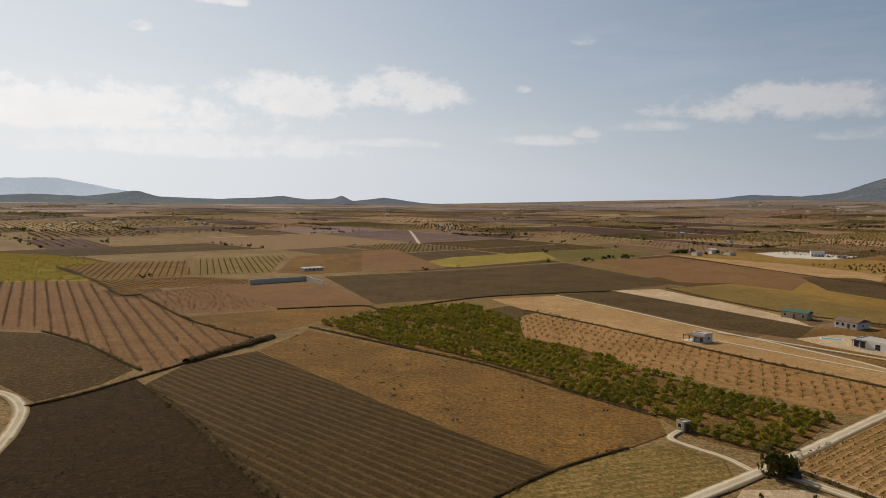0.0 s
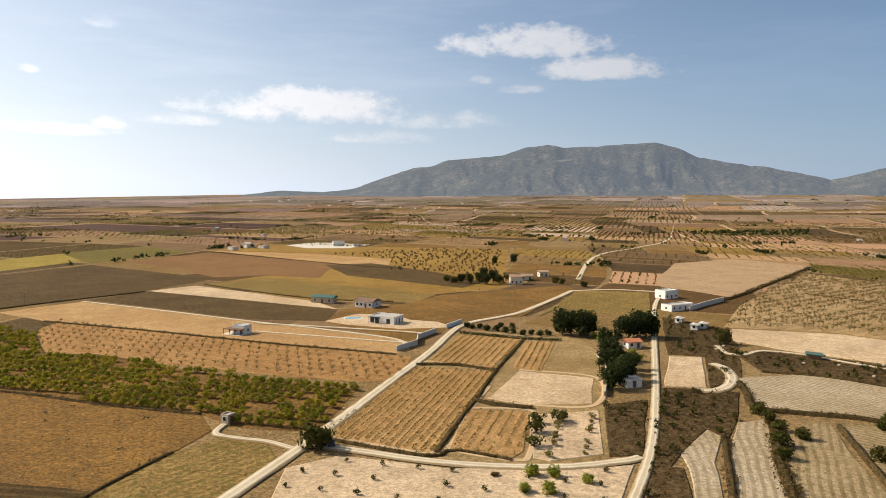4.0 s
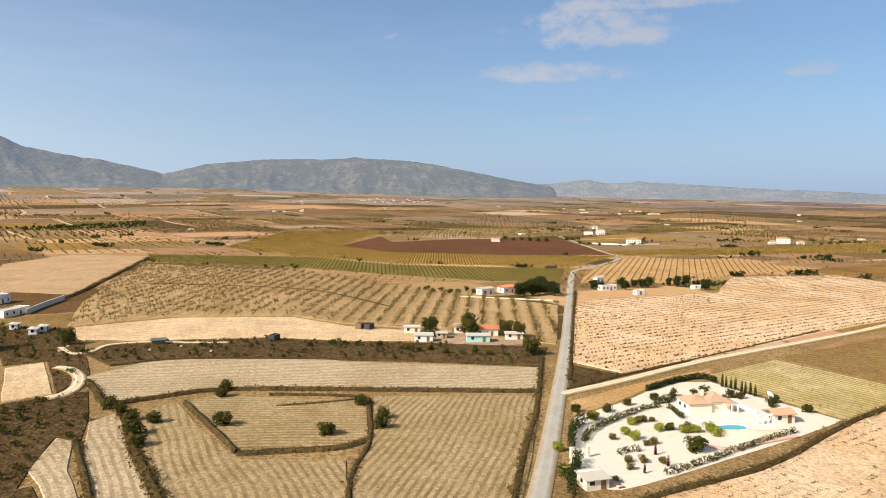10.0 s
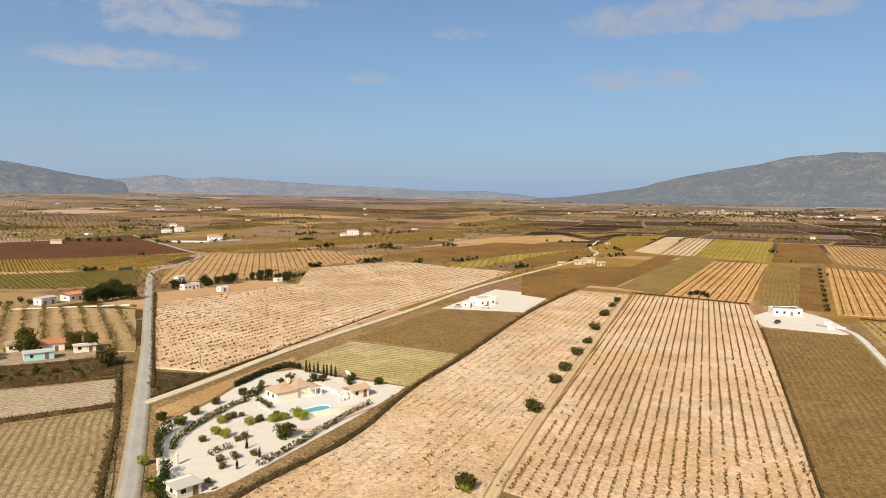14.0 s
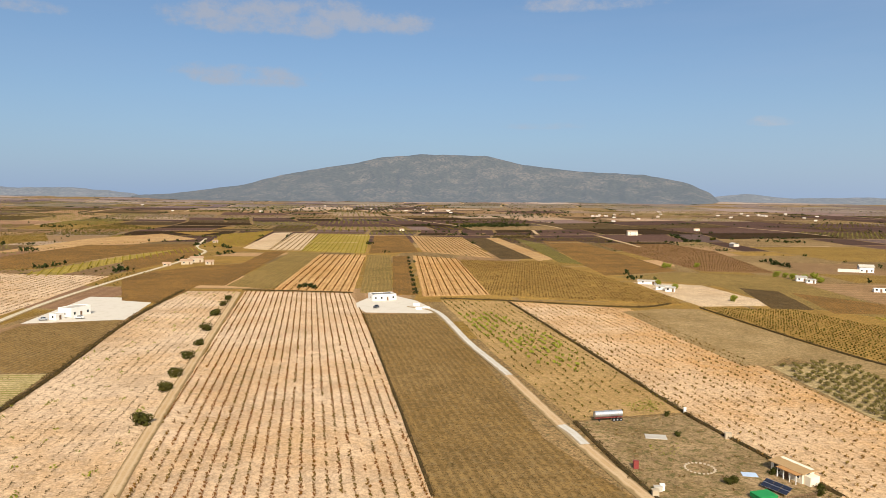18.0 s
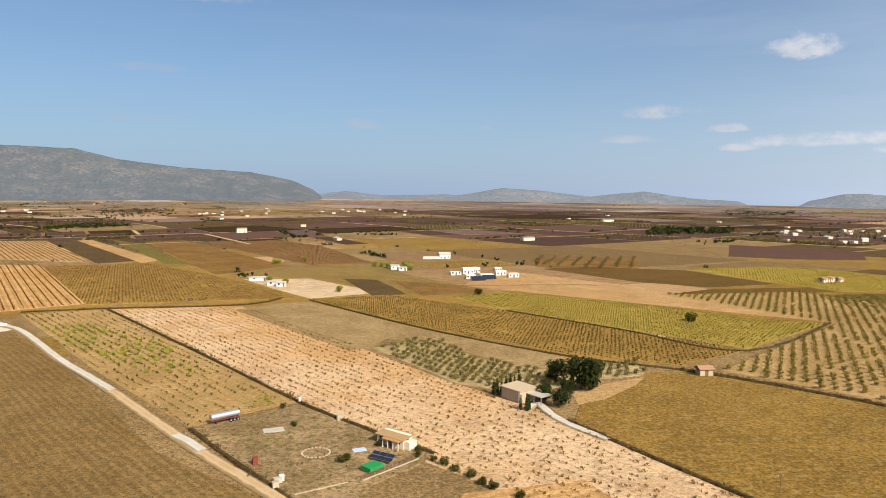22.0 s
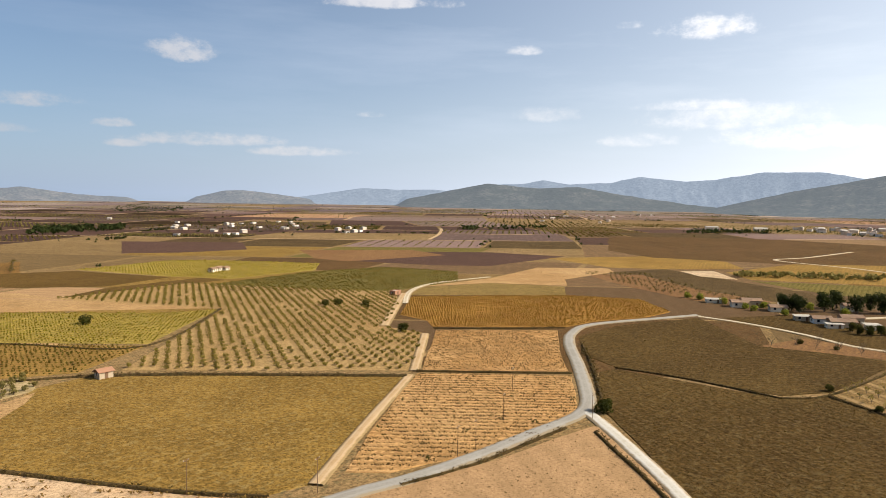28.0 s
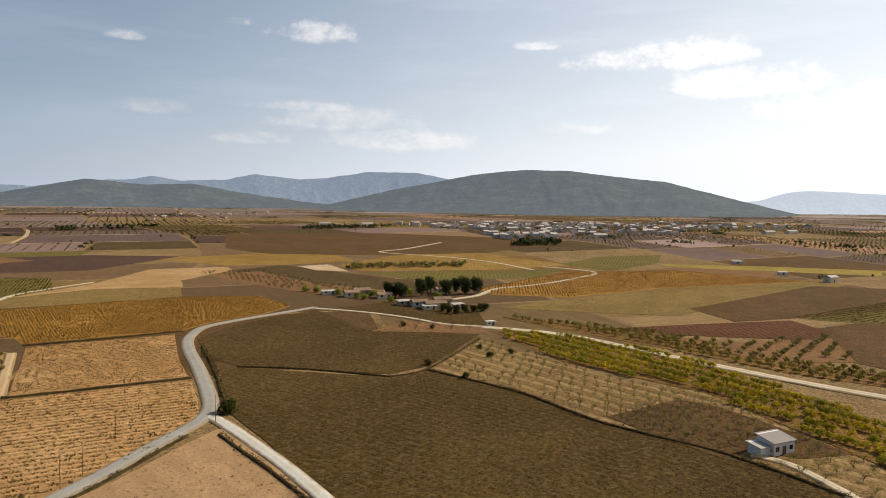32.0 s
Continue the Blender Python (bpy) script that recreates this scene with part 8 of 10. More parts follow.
def wall_line(name, pts, h, thick, material, label, category="wall", cap=True):
    """A freestanding wall along a line of points."""
    ob = thing(name, *pts[0], 0, 0.0, label, category)
    x0, y0 = pts[0]
    bm, top = bmesh.new(), bmesh.new()
    for (xa, ya), (xb, yb) in zip(pts, pts[1:]):
        a = math.atan2(yb - ya, xb - xa)
        m = pose(xa - x0, ya - y0, 0, 0, 0, math.degrees(a))
        ln = math.hypot(xb - xa, yb - ya)
        for target, row in ((bm, (-thick / 2, -thick / 2, -0.2, ln + thick / 2, thick / 2, h)), (top, (-thick / 2 - 0.05, -thick / 2 - 0.05, h, ln + thick / 2 + 0.05, thick / 2 + 0.05, h + 0.08))):
            n = len(target.verts)
            box(target, *row)
            target.verts.ensure_lookup_table()
            bmesh.ops.transform(target, matrix=m, verts=target.verts[n:])
    part("wall_body", bm, material, ob)
    if cap:
        part("coping", top, material, ob)
    else:
        top.free()
    return ob


def hedge(name, pts, width, h, leaves, label, density=5.0):
    """A clipped hedge: leaf clumps packed along a line."""
    line = smooth_line(pts, 6)
    d = np.concatenate(([0], np.cumsum(np.linalg.norm(np.diff(line, axis=0), axis=1))))
    n = max(3, int(d[-1] / (width * 0.5)))
    at = np.linspace(0, d[-1], n)
    gl = random.Random(n)
    x0, y0 = line[0]
    clumps = []
    for x, y in zip(np.interp(at, d, line[:, 0]), np.interp(at, d, line[:, 1])):
        for z in np.arange(width * 0.4, h, width * 0.55):
            clumps.append((x - x0 + gl.gauss(0, 0.1), y - y0 + gl.gauss(0, 0.1), z * gl.uniform(0.85, 1.1), width * gl.uniform(0.42, 0.6)))
    v, t = leaf_cloud(int(len(clumps) * 34 * density / 5), clumps, 0.24, n)
    ob = thing(name, float(x0), float(y0), 0, 0.08, label, "hedge")
    part("foliage", mesh_of("foliage", v, t, leaves), leaves, ob)
    v, t = stems([(c[0], c[1], -0.15, c[0], c[1], c[2], 0.05, 0.02) for c in clumps[:: max(1, int(h / (width * 0.55)))]], 3)
    part("stems", mesh_of("stems", v, t, BARK), BARK, ob)
    return ob


def palm(x, y, h, label, scale=1.0):
    ob = thing("palm_tree", x, y, 30, 0.08, label, "palm")
    bm = bmesh.new()
    for i in range(6):
        rod(bm, (0, 0, h * i / 6 - 0.1), (0, 0, h * (i + 1) / 6), 0.26 * scale, 0.2 * scale, 8)
    part("trunk", bm, BARK, ob)
    verts, tris = [], []
    gp = random.Random(int(x * 10))
    for i in range(34):
        a, up, ln = gp.uniform(0, 6.28), gp.uniform(-0.2, 1.2), gp.uniform(1.7, 2.5) * scale
        for j in range(7):
            t = j / 6
            r, z = ln * t * math.cos(up * (1 - t * 0.6)), h + ln * (t * math.sin(up) - 0.55 * t * t)
            w = 0.28 * scale * math.sin(math.pi * min(1, 0.12 + t * 0.88))
            for s in (-1, 1):
                verts.append((r * math.cos(a) - s * w * math.sin(a), r * math.sin(a) + s * w * math.cos(a), z - abs(s) * w * 0.3))
            if j:
                k = len(verts) - 4
                tris += [(k, k + 1, k + 3), (k, k + 3, k + 2)]
    part("fronds", mesh_of("fronds", verts, tris, L["bush"]), L["bush"], ob)
    return ob


def car(x, y, turn, paint, label):
    ob = thing("car", x, y, turn, 0.3, label, "car")
    bm = boxes((-2.1, -0.85, 0.35, 2.1, 0.85, 0.95), bevel=0.15)
    part("body", bm, paint, ob)
    cabin = boxes((-1.3, -0.75, 0.95, 0.9, 0.75, 1.5), bevel=0.05)
    for v in cabin.verts:
        if v.co.z > 1.3:
            v.co.x = v.co.x * 0.75 - 0.05
            v.co.y *= 0.85
    part("windows", cabin, GLASS, ob)
    part("roof_panel", boxes((-1.0, -0.6, 1.5, 0.6, 0.6, 1.54)), paint, ob)
    for i in (-1.3, 1.3):
        for j in (-0.8, 0.8):
            wheel = part("wheel", rod(bmesh.new(), (i, j - 0.1, 0.32), (i, j + 0.1, 0.32), 0.32, 0.32, 14), RUBBER, ob)
            part("rim", rod(bmesh.new(), (i, j - 0.11, 0.32), (i, j + 0.11, 0.32), 0.19, 0.19, 10), STEEL, wheel)
    return ob


def pole(x, y, h, label="weathered wooden utility pole with a crossarm"):
    ob = thing("utility_pole", x, y, 20, 0.05, label, "pole", "utility poles")
    part("post", rod(bmesh.new(), (0, 0, -0.3), (0, 0, h), 0.08, 0.055, 8), WOOD, ob)
    part("crossarm", boxes((-0.8, -0.06, h - 0.5, 0.8, 0.06, h - 0.38)), WOOD, ob)
    for i in (-0.7, 0.0, 0.7):
        part("insulator", rod(bmesh.new(), (i, 0, h - 0.38), (i, 0, h - 0.18), 0.05, 0.04, 6), WHITE, ob)


def trees(name, spots, kind, leaves, scale, label, group="", tall=1.0, category="tree"):
    for x, y in spots:
        tree(name, x, y, kind, leaves, scale * float(rng.uniform(0.85, 1.15)), label, category, group, tall=tall)


# --- the villa and its garden ---
field("villa_garden", "gravel", [(190.7, -24.2), (205.8, -39.6), (231, -59.9), (232.2, -73.3), (217.2, -81.4), (195.2, -96.6), (179.1, -77.3), (158.1, -49.3), (146.4, -33), (143.6, -28.2), (143.5, -23.4), (147.2, -19.9), (152.6, -18.5), (176, -22.6)], 10, "white gravel garden of a villa", "garden", 0.3)
field("terrace", "deck", [(195.8, -50.8), (189.4, -52.7), (179.4, -58), (185, -78.4), (193, -80), (199.1, -75.6), (209.2, -72.3), (215.5, -70.9), (212.4, -58.7), (205.4, -53.6)], 10, "pale paved terrace round a villa", "terrace", 0.1, 0.12)
road("garden_path", [(171.1, -53.3), (169.4, -58.2), (175, -69), (180.3, -78.7)], 1.3, BRICK, "pink brick border path", 0.2, 0.01, 0.02, "path")
road("garden_path", [(153.4, -24.8), (148, -26.6), (143.9, -28.3)], 1.6, BRICK, "pink brick border path", 0.2, 0.01, 0.02, "path")
villa = thing("villa", 201.9, -61.8, -77.4, 0.18 + layer, "cream villa with terracotta hip roofs and a white porch", "house")
villa.scale = (0.84, 0.84, 0.9)
block(villa, -3.6, -0.6, 8.0, 8.5, 3.0, CREAM, "hip", TILE, 1.7)
block(villa, 3.6, 0.6, 7.6, 9.5, 3.2, CREAM, "hip", TILE, 2.0)
for face, u in ((0, -4.8), (0, -2.2), (3, -1.5), (3, 1.8)):
    window(villa, face, u, 1.0, 1.3, 1.2, 15.2, 9.7 if face else 9.6)
porch = part("porch", boxes((4.4, -6.2, -0.1, 9.2, -3.9, 0.25), (4.4, -6.2, 2.5, 9.2, -3.9, 2.8), (7.4, -4.0, 2.5, 9.4, 2.0, 2.8)), WHITE, villa)
for px, py in ((4.6, -6.0), (6.8, -6.0), (9.0, -6.0), (9.1, -3.0), (9.1, 0.0), (9.1, 1.8)):
    part("column", boxes((px - 0.16, py - 0.16, 0.0, px + 0.16, py + 0.16, 2.5), bevel=0.03), WHITE, porch)
part("porch_roof", roof_mesh("hip", 4.6, 7.5, 2.85, 0.8, 0.2), TILE, villa).location = (7.0, -2.2, 0)
part("front_steps", boxes((9.0, -5.6, -0.1, 9.7, -4.2, 0.17), (9.7, -5.6, -0.1, 10.3, -4.2, 0.02)), WHITE, villa)
part("chimney", boxes((-0.5, 0.5, 4.0, 0.3, 1.3, 5.6), (-0.65, 0.35, 5.6, 0.45, 1.45, 5.75)), CREAM, villa)
pool = thing("swimming_pool", 185, -63.5, -73.6, 0.2 + layer, "rounded blue swimming pool with white coping", "pool")
pool.scale = (1.2, 1.1, 1.0)
bm = bmesh.new()
bmesh.ops.create_circle(bm, cap_ends=True, segments=28, radius=1.0)
for v in bm.verts:
    v.co.x, v.co.y = math.copysign(abs(v.co.x) ** 0.6 * 4.0, v.co.x), math.copysign(abs(v.co.y) ** 0.7 * 1.9, v.co.y)
    v.co.z = 0.03
part("water", bm, POOL, pool)
bm = bmesh.new()
for i in range(28):
    a, b = (2 * math.pi * k / 28 for k in (i, i + 1))
    e = [Vector((math.copysign(abs(math.cos(t)) ** 0.6 * 4.2, math.cos(t)), math.copysign(abs(math.sin(t)) ** 0.7 * 2.1, math.sin(t)), 0.05)) for t in (a, b)]
    rod(bm, e[0], e[1], 0.22, 0.22, 6)
part("coping", bm, WHITE, pool)
wall_line("retaining_wall", [(179.2, -59.6), (179.8, -68.1), (181.8, -77.3)], 1.5, 0.35, CREAM, "cream garden wall below the pool terrace")
wall_line("garden_wall", [(208.6, -71.9), (196.8, -74.7)], 1.2, 0.25, WHITE, "low white garden wall")
annex = house("garden_annex", 192.7, -79.1, -75.7, 6.0, 4.6, 2.5, "cream pool house with a terracotta roof", CREAM, "gable", TILE, 1.0, 2)
for i in range(4):
    part("arch_post", boxes((-7.5 + i * 1.4, -1.9, 0, -7.2 + i * 1.4, -1.6, 2.2)), WHITE, annex)
part("arch_beam", boxes((-7.6, -2.0, 2.2, -2.9, -1.5, 2.7)), WHITE, annex)
dish = thing("satellite_dish", 211.1, -83.6, 20, 0.15, "large white satellite dish on a mast", "dish")
bm = bmesh.new()
bmesh.ops.create_uvsphere(bm, u_segments=20, v_segments=10, radius=1.6)
bmesh.ops.delete(bm, geom=[v for v in bm.verts if v.co.z > -0.75], context="VERTS")
for v in bm.verts:
    v.co.z = (v.co.z + 1.6) * 0.6
bmesh.ops.rotate(bm, verts=bm.verts, cent=(0, 0, 0), matrix=Matrix.Rotation(radians(60), 3, "X"))
bmesh.ops.translate(bm, verts=bm.verts, vec=(0, 0, 1.9))
part("reflector", bm, WHITE, dish)
part("mast", rod(bmesh.new(), (0, 0.2, 0), (0, 0.2, 1.9), 0.08), STEEL, dish)
hut = house("gate_lodge", 144.7, -22.5, -69.3, 5.2, 4.2, 2.3, "small cream lodge with a grey sheet roof", CREAM, "mono", GREYROOF, 0.4, 2)
for dx, dy in ((0, 0), (1.2, -4.0)):
    gate = thing("gate_pillar", 160.1, -19.8, 20, 0.1, "cream gate pillar with a cap", "pillar", "gate pillars")
    gate.location.x += dx
    gate.location.y += dy
    part("shaft", boxes((-0.3, -0.3, -0.2, 0.3, 0.3, 2.3), bevel=0.03), CREAM, gate)
    part("cap", boxes((-0.38, -0.38, 2.3, 0.38, 0.38, 2.45), bevel=0.03), CREAM, gate)
hedge("garden_hedge", [(171.5, -24.4), (177.8, -26.4), (184.3, -30.9), (191.1, -36.7), (197.9, -43), (203, -49.5)], 1.9, 1.7, L["bush"], "clipped green hedge curving through white gravel")
hedge("tall_hedge", [(185, -26.2), (181.6, -23.6), (174.2, -21.6), (166.3, -20.7)], 2.4, 2.6, L["pine"], "tall dark hedge at the drive")
hedge("tall_hedge", [(157.5, -21.1), (152.1, -19.9), (146.3, -18.2), (138.6, -17.6)], 2.4, 3.2, L["pine"], "tall dark conifer hedge by the lodge")
hedge("back_hedge", [(219.1, -49.8), (230.4, -61.7), (236.5, -71.1), (231.8, -74.6)], 1.4, 1.5, L["pine"], "dark hedge behind the villa")
hedge("garden_hedge", [(214.4, -57), (208.5, -54.1), (206.6, -52.1), (205.1, -48.8)], 1.8, 1.8, L["bush"], "green hedge beside the villa")
hedge("garden_hedge", [(163.7, -31.4), (165.3, -33.8), (166.1, -36)], 1.8, 1.6, L["bush"], "low green hedge on gravel")
hedge("garden_hedge", [(201.4, -52.2), (195, -53.1), (191.4, -53.3)], 1.8, 1.6, L["bush"], "green hedge below the villa")
hedge("boundary_hedge", [(152, -39.4), (160, -49.9), (170.3, -62.4), (183.5, -79.2)], 1.8, 1.1, L["bush"], "rough hedge along the garden's edge", 3.5)
trees("cypress", [(226.6, -75), (225.5, -75.8), (224.3, -76.9), (223.2, -77.9), (220.4, -78.9), (219.4, -79.6), (218.2, -80.7), (216.4, -81.5)], "cypress", L["pine"], 0.68, "clipped dark cypress in a row", "cypress row behind the villa")
trees("garden_bush", [(167.3, -49.9)], "bush", L["bush"], 2.5, "very large round dark green bush on gravel", category="bush")
trees("garden_bush", [(182.5, -47.6), (210, -49.8), (195.7, -25.1), (189.1, -28.7), (196, -33.7), (203.5, -40.8), (215.8, -63.4), (218.3, -67), (209.9, -70.1), (213.7, -76.1), (214.6, -73.5), (205.7, -82.3), (210.7, -84.8), (201.5, -90.4)], "bush", L["bush"], 1.25, "rounded green garden bush on gravel", "garden bushes", category="bush")
trees("lime_bush", [(189.5, -29.2), (177.4, -35.5), (174.5, -37.1), (185.6, -38.7), (181.5, -44.7), (181.3, -52.5), (181.3, -54.1), (180.4, -50.7), (181.6, -57.6), (178.8, -58.1)], "bush", L["lime"], 1.3, "yellow-green garden bush on gravel", "yellow-green bushes", category="bush")
trees("garden_bush", [(188.5, -42.5), (188.9, -44.5), (188.1, -40.8), (173.7, -31.7), (170.2, -39.1), (171.4, -40.8), (159, -40.1), (159, -32.5), (154.6, -32.2), (159, -35.8), (182.9, -50.9), (184.9, -52.7)], "bush", L["almond"], 0.85, "olive-brown garden shrub on gravel", "garden shrubs", category="bush")
trees("red_plum", [(164, -39.7), (157.1, -40.9), (152.6, -34.8)], "cypress", L["red"], 0.5, "small dark red plum tree on gravel", "red plum trees", 0.85)
trees("roadside_bush", [(164.4, -17.2), (149.8, -17), (118.9, -72.4)], "bush", L["lime"], 1.2, "bushy shrub by the wayside", category="bush")
palm(149.5, -17.1, 1.6, "squat palm with spreading fronds")
palm(147, -27.7, 0.7, "small palm beside a brick border", 0.6)
palm(489.1, -140.1, 6.0, "tall slim palm beside a white house", 1.0)
trees("olive_bush", [(177, -141.2), (188.4, -154), (205.2, -173.6), (219.9, -191.6), (241.5, -214.4), (267.7, -243.7), (287.4, -267.4), (300, -282.1), (156.1, -117)], "bush", L["bush"], 2.1, "round dark olive bush in a row on pale soil", "bush row between vineyards", 0.78, category="bush")
trees("lone_bush", [(120.2, -73.4)], "bush", L["bush"], 2.0, "round dark bush in an old vineyard", category="bush")

# --- the white house on gravel, and its neighbours ---
field("gravel_yard", "gravel", [(324.3, -181.3), (375.3, -249.5), (337.8, -265.3), (294.3, -212.6)], 10, "white gravel yard round a white house", "yard", 0.3)
house("white_house", 325.6, -208.1, -78.3, 12, 8, 4.0, "flat-roofed white house on white gravel", windows=3)
house("garage", 321.4, -196.5, -75.9, 5, 4, 2.6, "small white flat-roofed garage", windows=1)
car(313.7, -202.7, 40, WHITE, "white car parked on gravel")
car(323.2, -190.8, 60, STEEL, "silver car parked on gravel")
field("gravel_yard", "gravel", [(234.2, -313.4), (240.2, -333.5), (236.3, -350.2), (210.3, -338), (181.8, -313.2), (182.7, -305.3), (210.9, -290.4), (224.7, -301.2)], 10, "white gravel yard round a white bungalow", "yard", 0.3)
bungalow = house("white_bungalow", 229.3, -331.5, -128.3, 14, 9, 3.2, "white flat-roofed bungalow among vineyards", windows=4)
for i in range(7):
    part("roof_panel", boxes((-6 + i * 1.6, -1.2, 3.75, -4.7 + i * 1.6, 0.8, 3.85)), PANEL, bungalow)
car(214.2, -304.1, 100, DARK, "dark car parked on a gravel yard")
for i, (gx, gy) in enumerate([(199.3, -323.3), (191.2, -312.8), (188.5, -316)]):
    wall_line("gate_wall", [(gx, gy), (gx + 3.0, gy + 1.0)], 1.4, 0.3, WHITE, "short white gate wall at a drive")
trees("olive_tree", [(224.8, -360.8), (233.3, -373.2), (245.4, -391.2), (258.7, -411.1), (273.5, -433), (287.8, -454.2), (303.3, -477.8), (320.8, -503.8), (337.1, -528.5), (355.2, -555.9)], "olive", L["pine"], 1.1, "dark green tree in a line", "tree line behind the bungalow")
trees("olive_tree", [(301.5, -343.7), (300.2, -347.2), (297.1, -348.7), (291.2, -345.8)], "bush", L["pine"], 1.6, "dark bush in a clump", category="bush")
farm_t = -132.1
for q, (bw, bd, bh) in zip([(481.7, -408.4), (488.6, -425.1), (464.3, -417.1), (657.1, -599.8), (482.8, -389.1)], ((12, 8, 4), (14, 9, 5), (9, 7, 3.4), (8, 7, 3.5), (8, 4, 2.5))):
    house("stone_farmhouse", *q, farm_t, bw, bd, bh, "weathered tan stone farm building", STONE, "gable", TILE, 1.2, 2, group="old stone farm")
house("pink_hut", 635.5, -975.2, 200, 9, 7, 4, "small pinkish hut on the plain", CREAM, "gable", TILE, 1.0, 1, category="hut")

# --- the yard with the tanker ---
tanker = thing("tank_trailer", 53.6, -183.3, -138.5, 0.1, "silver tank trailer on red chassis parked in a yard", "trailer")
bm = rod(bmesh.new(), (-3.9, 0, 1.9), (3.9, 0, 1.9), 0.85, 0.85, 24)
part("tank", bm, STEEL, tanker)
for px in (-2.6, 0, 2.6):
    part("tank_band", rod(bmesh.new(), (px - 0.05, 0, 1.9), (px + 0.05, 0, 1.9), 0.88, 0.88, 24), GREYROOF, tanker)
part("chassis", boxes((-3.8, -0.5, 0.85, 3.9, 0.5, 1.0)), REDPAINT, tanker)
part("front_leg", boxes((-2.6, -0.6, -0.05, -2.4, 0.6, 0.75)), DARK, tanker)
for px in (1.3, 2.3, 3.3):
    for py in (-0.95, 0.95):
        wheel = part("wheel", rod(bmesh.new(), (px, py - 0.16, 0.42), (px, py + 0.16, 0.42), 0.46, 0.46, 14), RUBBER, tanker)
        part("rim", rod(bmesh.new(), (px, py - 0.17, 0.42), (px, py + 0.17, 0.42), 0.24, 0.24, 10), STEEL, wheel)
cabin = house("yard_cabin", 8.2, -166.8, 141.6, 8.2, 3.4, 2.3, "long cream cabin with a weathered brown roof and porch", CREAM, "mono", plain("brown_sheet_roof", (0.36, 0.225, 0.10), (0.27, 0.16, 0.07), 0.85, 1.0), 0.5, 3)
for i in range(4):
    part("porch_post", boxes((-1.0 + i * 1.6, -3.3, 0, -0.85 + i * 1.6, -3.15, 2.1)), WHITE, cabin)
part("porch_roof", boxes((-1.2, -3.5, 2.1, 4.2, -1.8, 2.2)), plain("orange_porch_roof", (0.40, 0.20, 0.07), (0.32, 0.16, 0.055), 0.85, 1.0), cabin)
part("gable_shed", boxes((4.2, -1.3, -0.1, 5.8, 1.3, 1.9)), CREAM, cabin)
kennel = thing("kennel", 12.2, -150.6, -134.5, 0.1, "low pen with a bright green roof cover", "kennel")
part("roof_cover", boxes((-2.1, -1.6, 1.1, 2.1, 1.6, 1.25), bevel=0.04), GREENFELT, kennel)
part("skirt", boxes((-2.05, -1.55, 0.3, -1.95, 1.55, 1.1), (-2.05, -1.55, 0.3, 2.05, -1.45, 1.1)), GREENFELT, kennel)
for i in (-1.9, 1.9):
    for j in (-1.4, 1.4):
        part("post", boxes((i - 0.06, j - 0.06, -0.1, i + 0.06, j + 0.06, 1.1)), WOOD, kennel)
solar = thing("solar_array", 10.4, -155.8, 148.7, 0.1, "tilted rack of dark solar panels in a yard", "solar panels")
for i in range(3):
    for j in range(2):
        p = part("panel", boxes((-0.95, -0.5, -0.02, 0.95, 0.5, 0.02)), PANEL, solar)
        p.matrix_basis = pose(-2.0 + i * 2.0, -0.5 + j * 1.0, 0.9 + j * 0.55, 29)
        part("panel_frame", boxes((-0.99, -0.54, -0.03, 0.99, -0.5, 0.03), (-0.99, 0.5, -0.03, 0.99, 0.54, 0.03)), STEEL, p)
    part("leg", boxes((-2.1 + i * 2.0, 0.5, -0.1, -2.0 + i * 2.0, 0.6, 1.4)), STEEL, solar)
for q, paint, (bw, bd, bh), txt in zip([(38.4, -153.7), (31.1, -140.7), (31.3, -143.9), (30.7, -144.9), (23.7, -185.1), (37.1, -200.7)], (REDPAINT, STONE, GREYROOF, WHITE, STONE, WHITE), ((1.1, 0.9, 1.6), (1.3, 1.1, 1.4), (1.6, 1.0, 0.9), (0.9, 0.9, 1.1), (1.6, 1.2, 1.3), (0.7, 0.5, 1.5)),
                                ("small faded red box stand with pale panel", "stack of stone blocks", "grey bin lying in a yard", "white canister in a yard", "pile of stone by a fence", "white meter cabinet at a fence")):
    ob = thing("yard_box", *q, 25, 0.1, txt, "box")
    part("box_body", boxes((-bw / 2, -bd / 2, -0.05, bw / 2, bd / 2, bh), bevel=0.04), paint, ob)
    part("lid", boxes((-bw / 2 - 0.06, -bd / 2 - 0.06, bh, bw / 2 + 0.06, bd / 2 + 0.06, bh + 0.15)), paint, ob)
fence = thing("picket_fence", 14.3, -144.7, -132.5, 0.1, "grey wooden fence along a yard", "fence")
for i in range(40):
    part("picket", boxes((i * 0.42, -0.04, -0.1, i * 0.42 + 0.08, 0.04, 1.25)), WOOD, fence)
part("rail", boxes((0, 0.04, 0.9, 16.8, 0.08, 1.0)), WOOD, fence)
wall_line("yard_wall", [(26.6, -137.8), (16.9, -143.8)], 0.18, 0.2, STONE, "low tan kerb wall of a yard")
wall_line("yard_wall", [(13.7, -144.8), (2.4, -156.9)], 0.22, 0.2, STONE, "low tan kerb wall below a fence")
slab = thing("concrete_slab", 39.4, -176.7, 20, 0.12, "pale concrete slab lying in weeds", "slab")
part("slab_top", boxes((-2.6, -1.6, -0.05, 2.6, 1.6, 0.15), bevel=0.03), GREYROOF, slab)
sheet_b = thing("tarpaulin", 16.2, -162.6, 20, 0.14, "pale blue sheet spread on the ground", "sheet")
part("cloth", boxes((-1.6, -1.2, 0.0, 1.6, 1.2, 0.12), bevel=0.05), plain("pale_blue_sheet", (0.42, 0.50, 0.60), None, 0.6, 2), sheet_b)
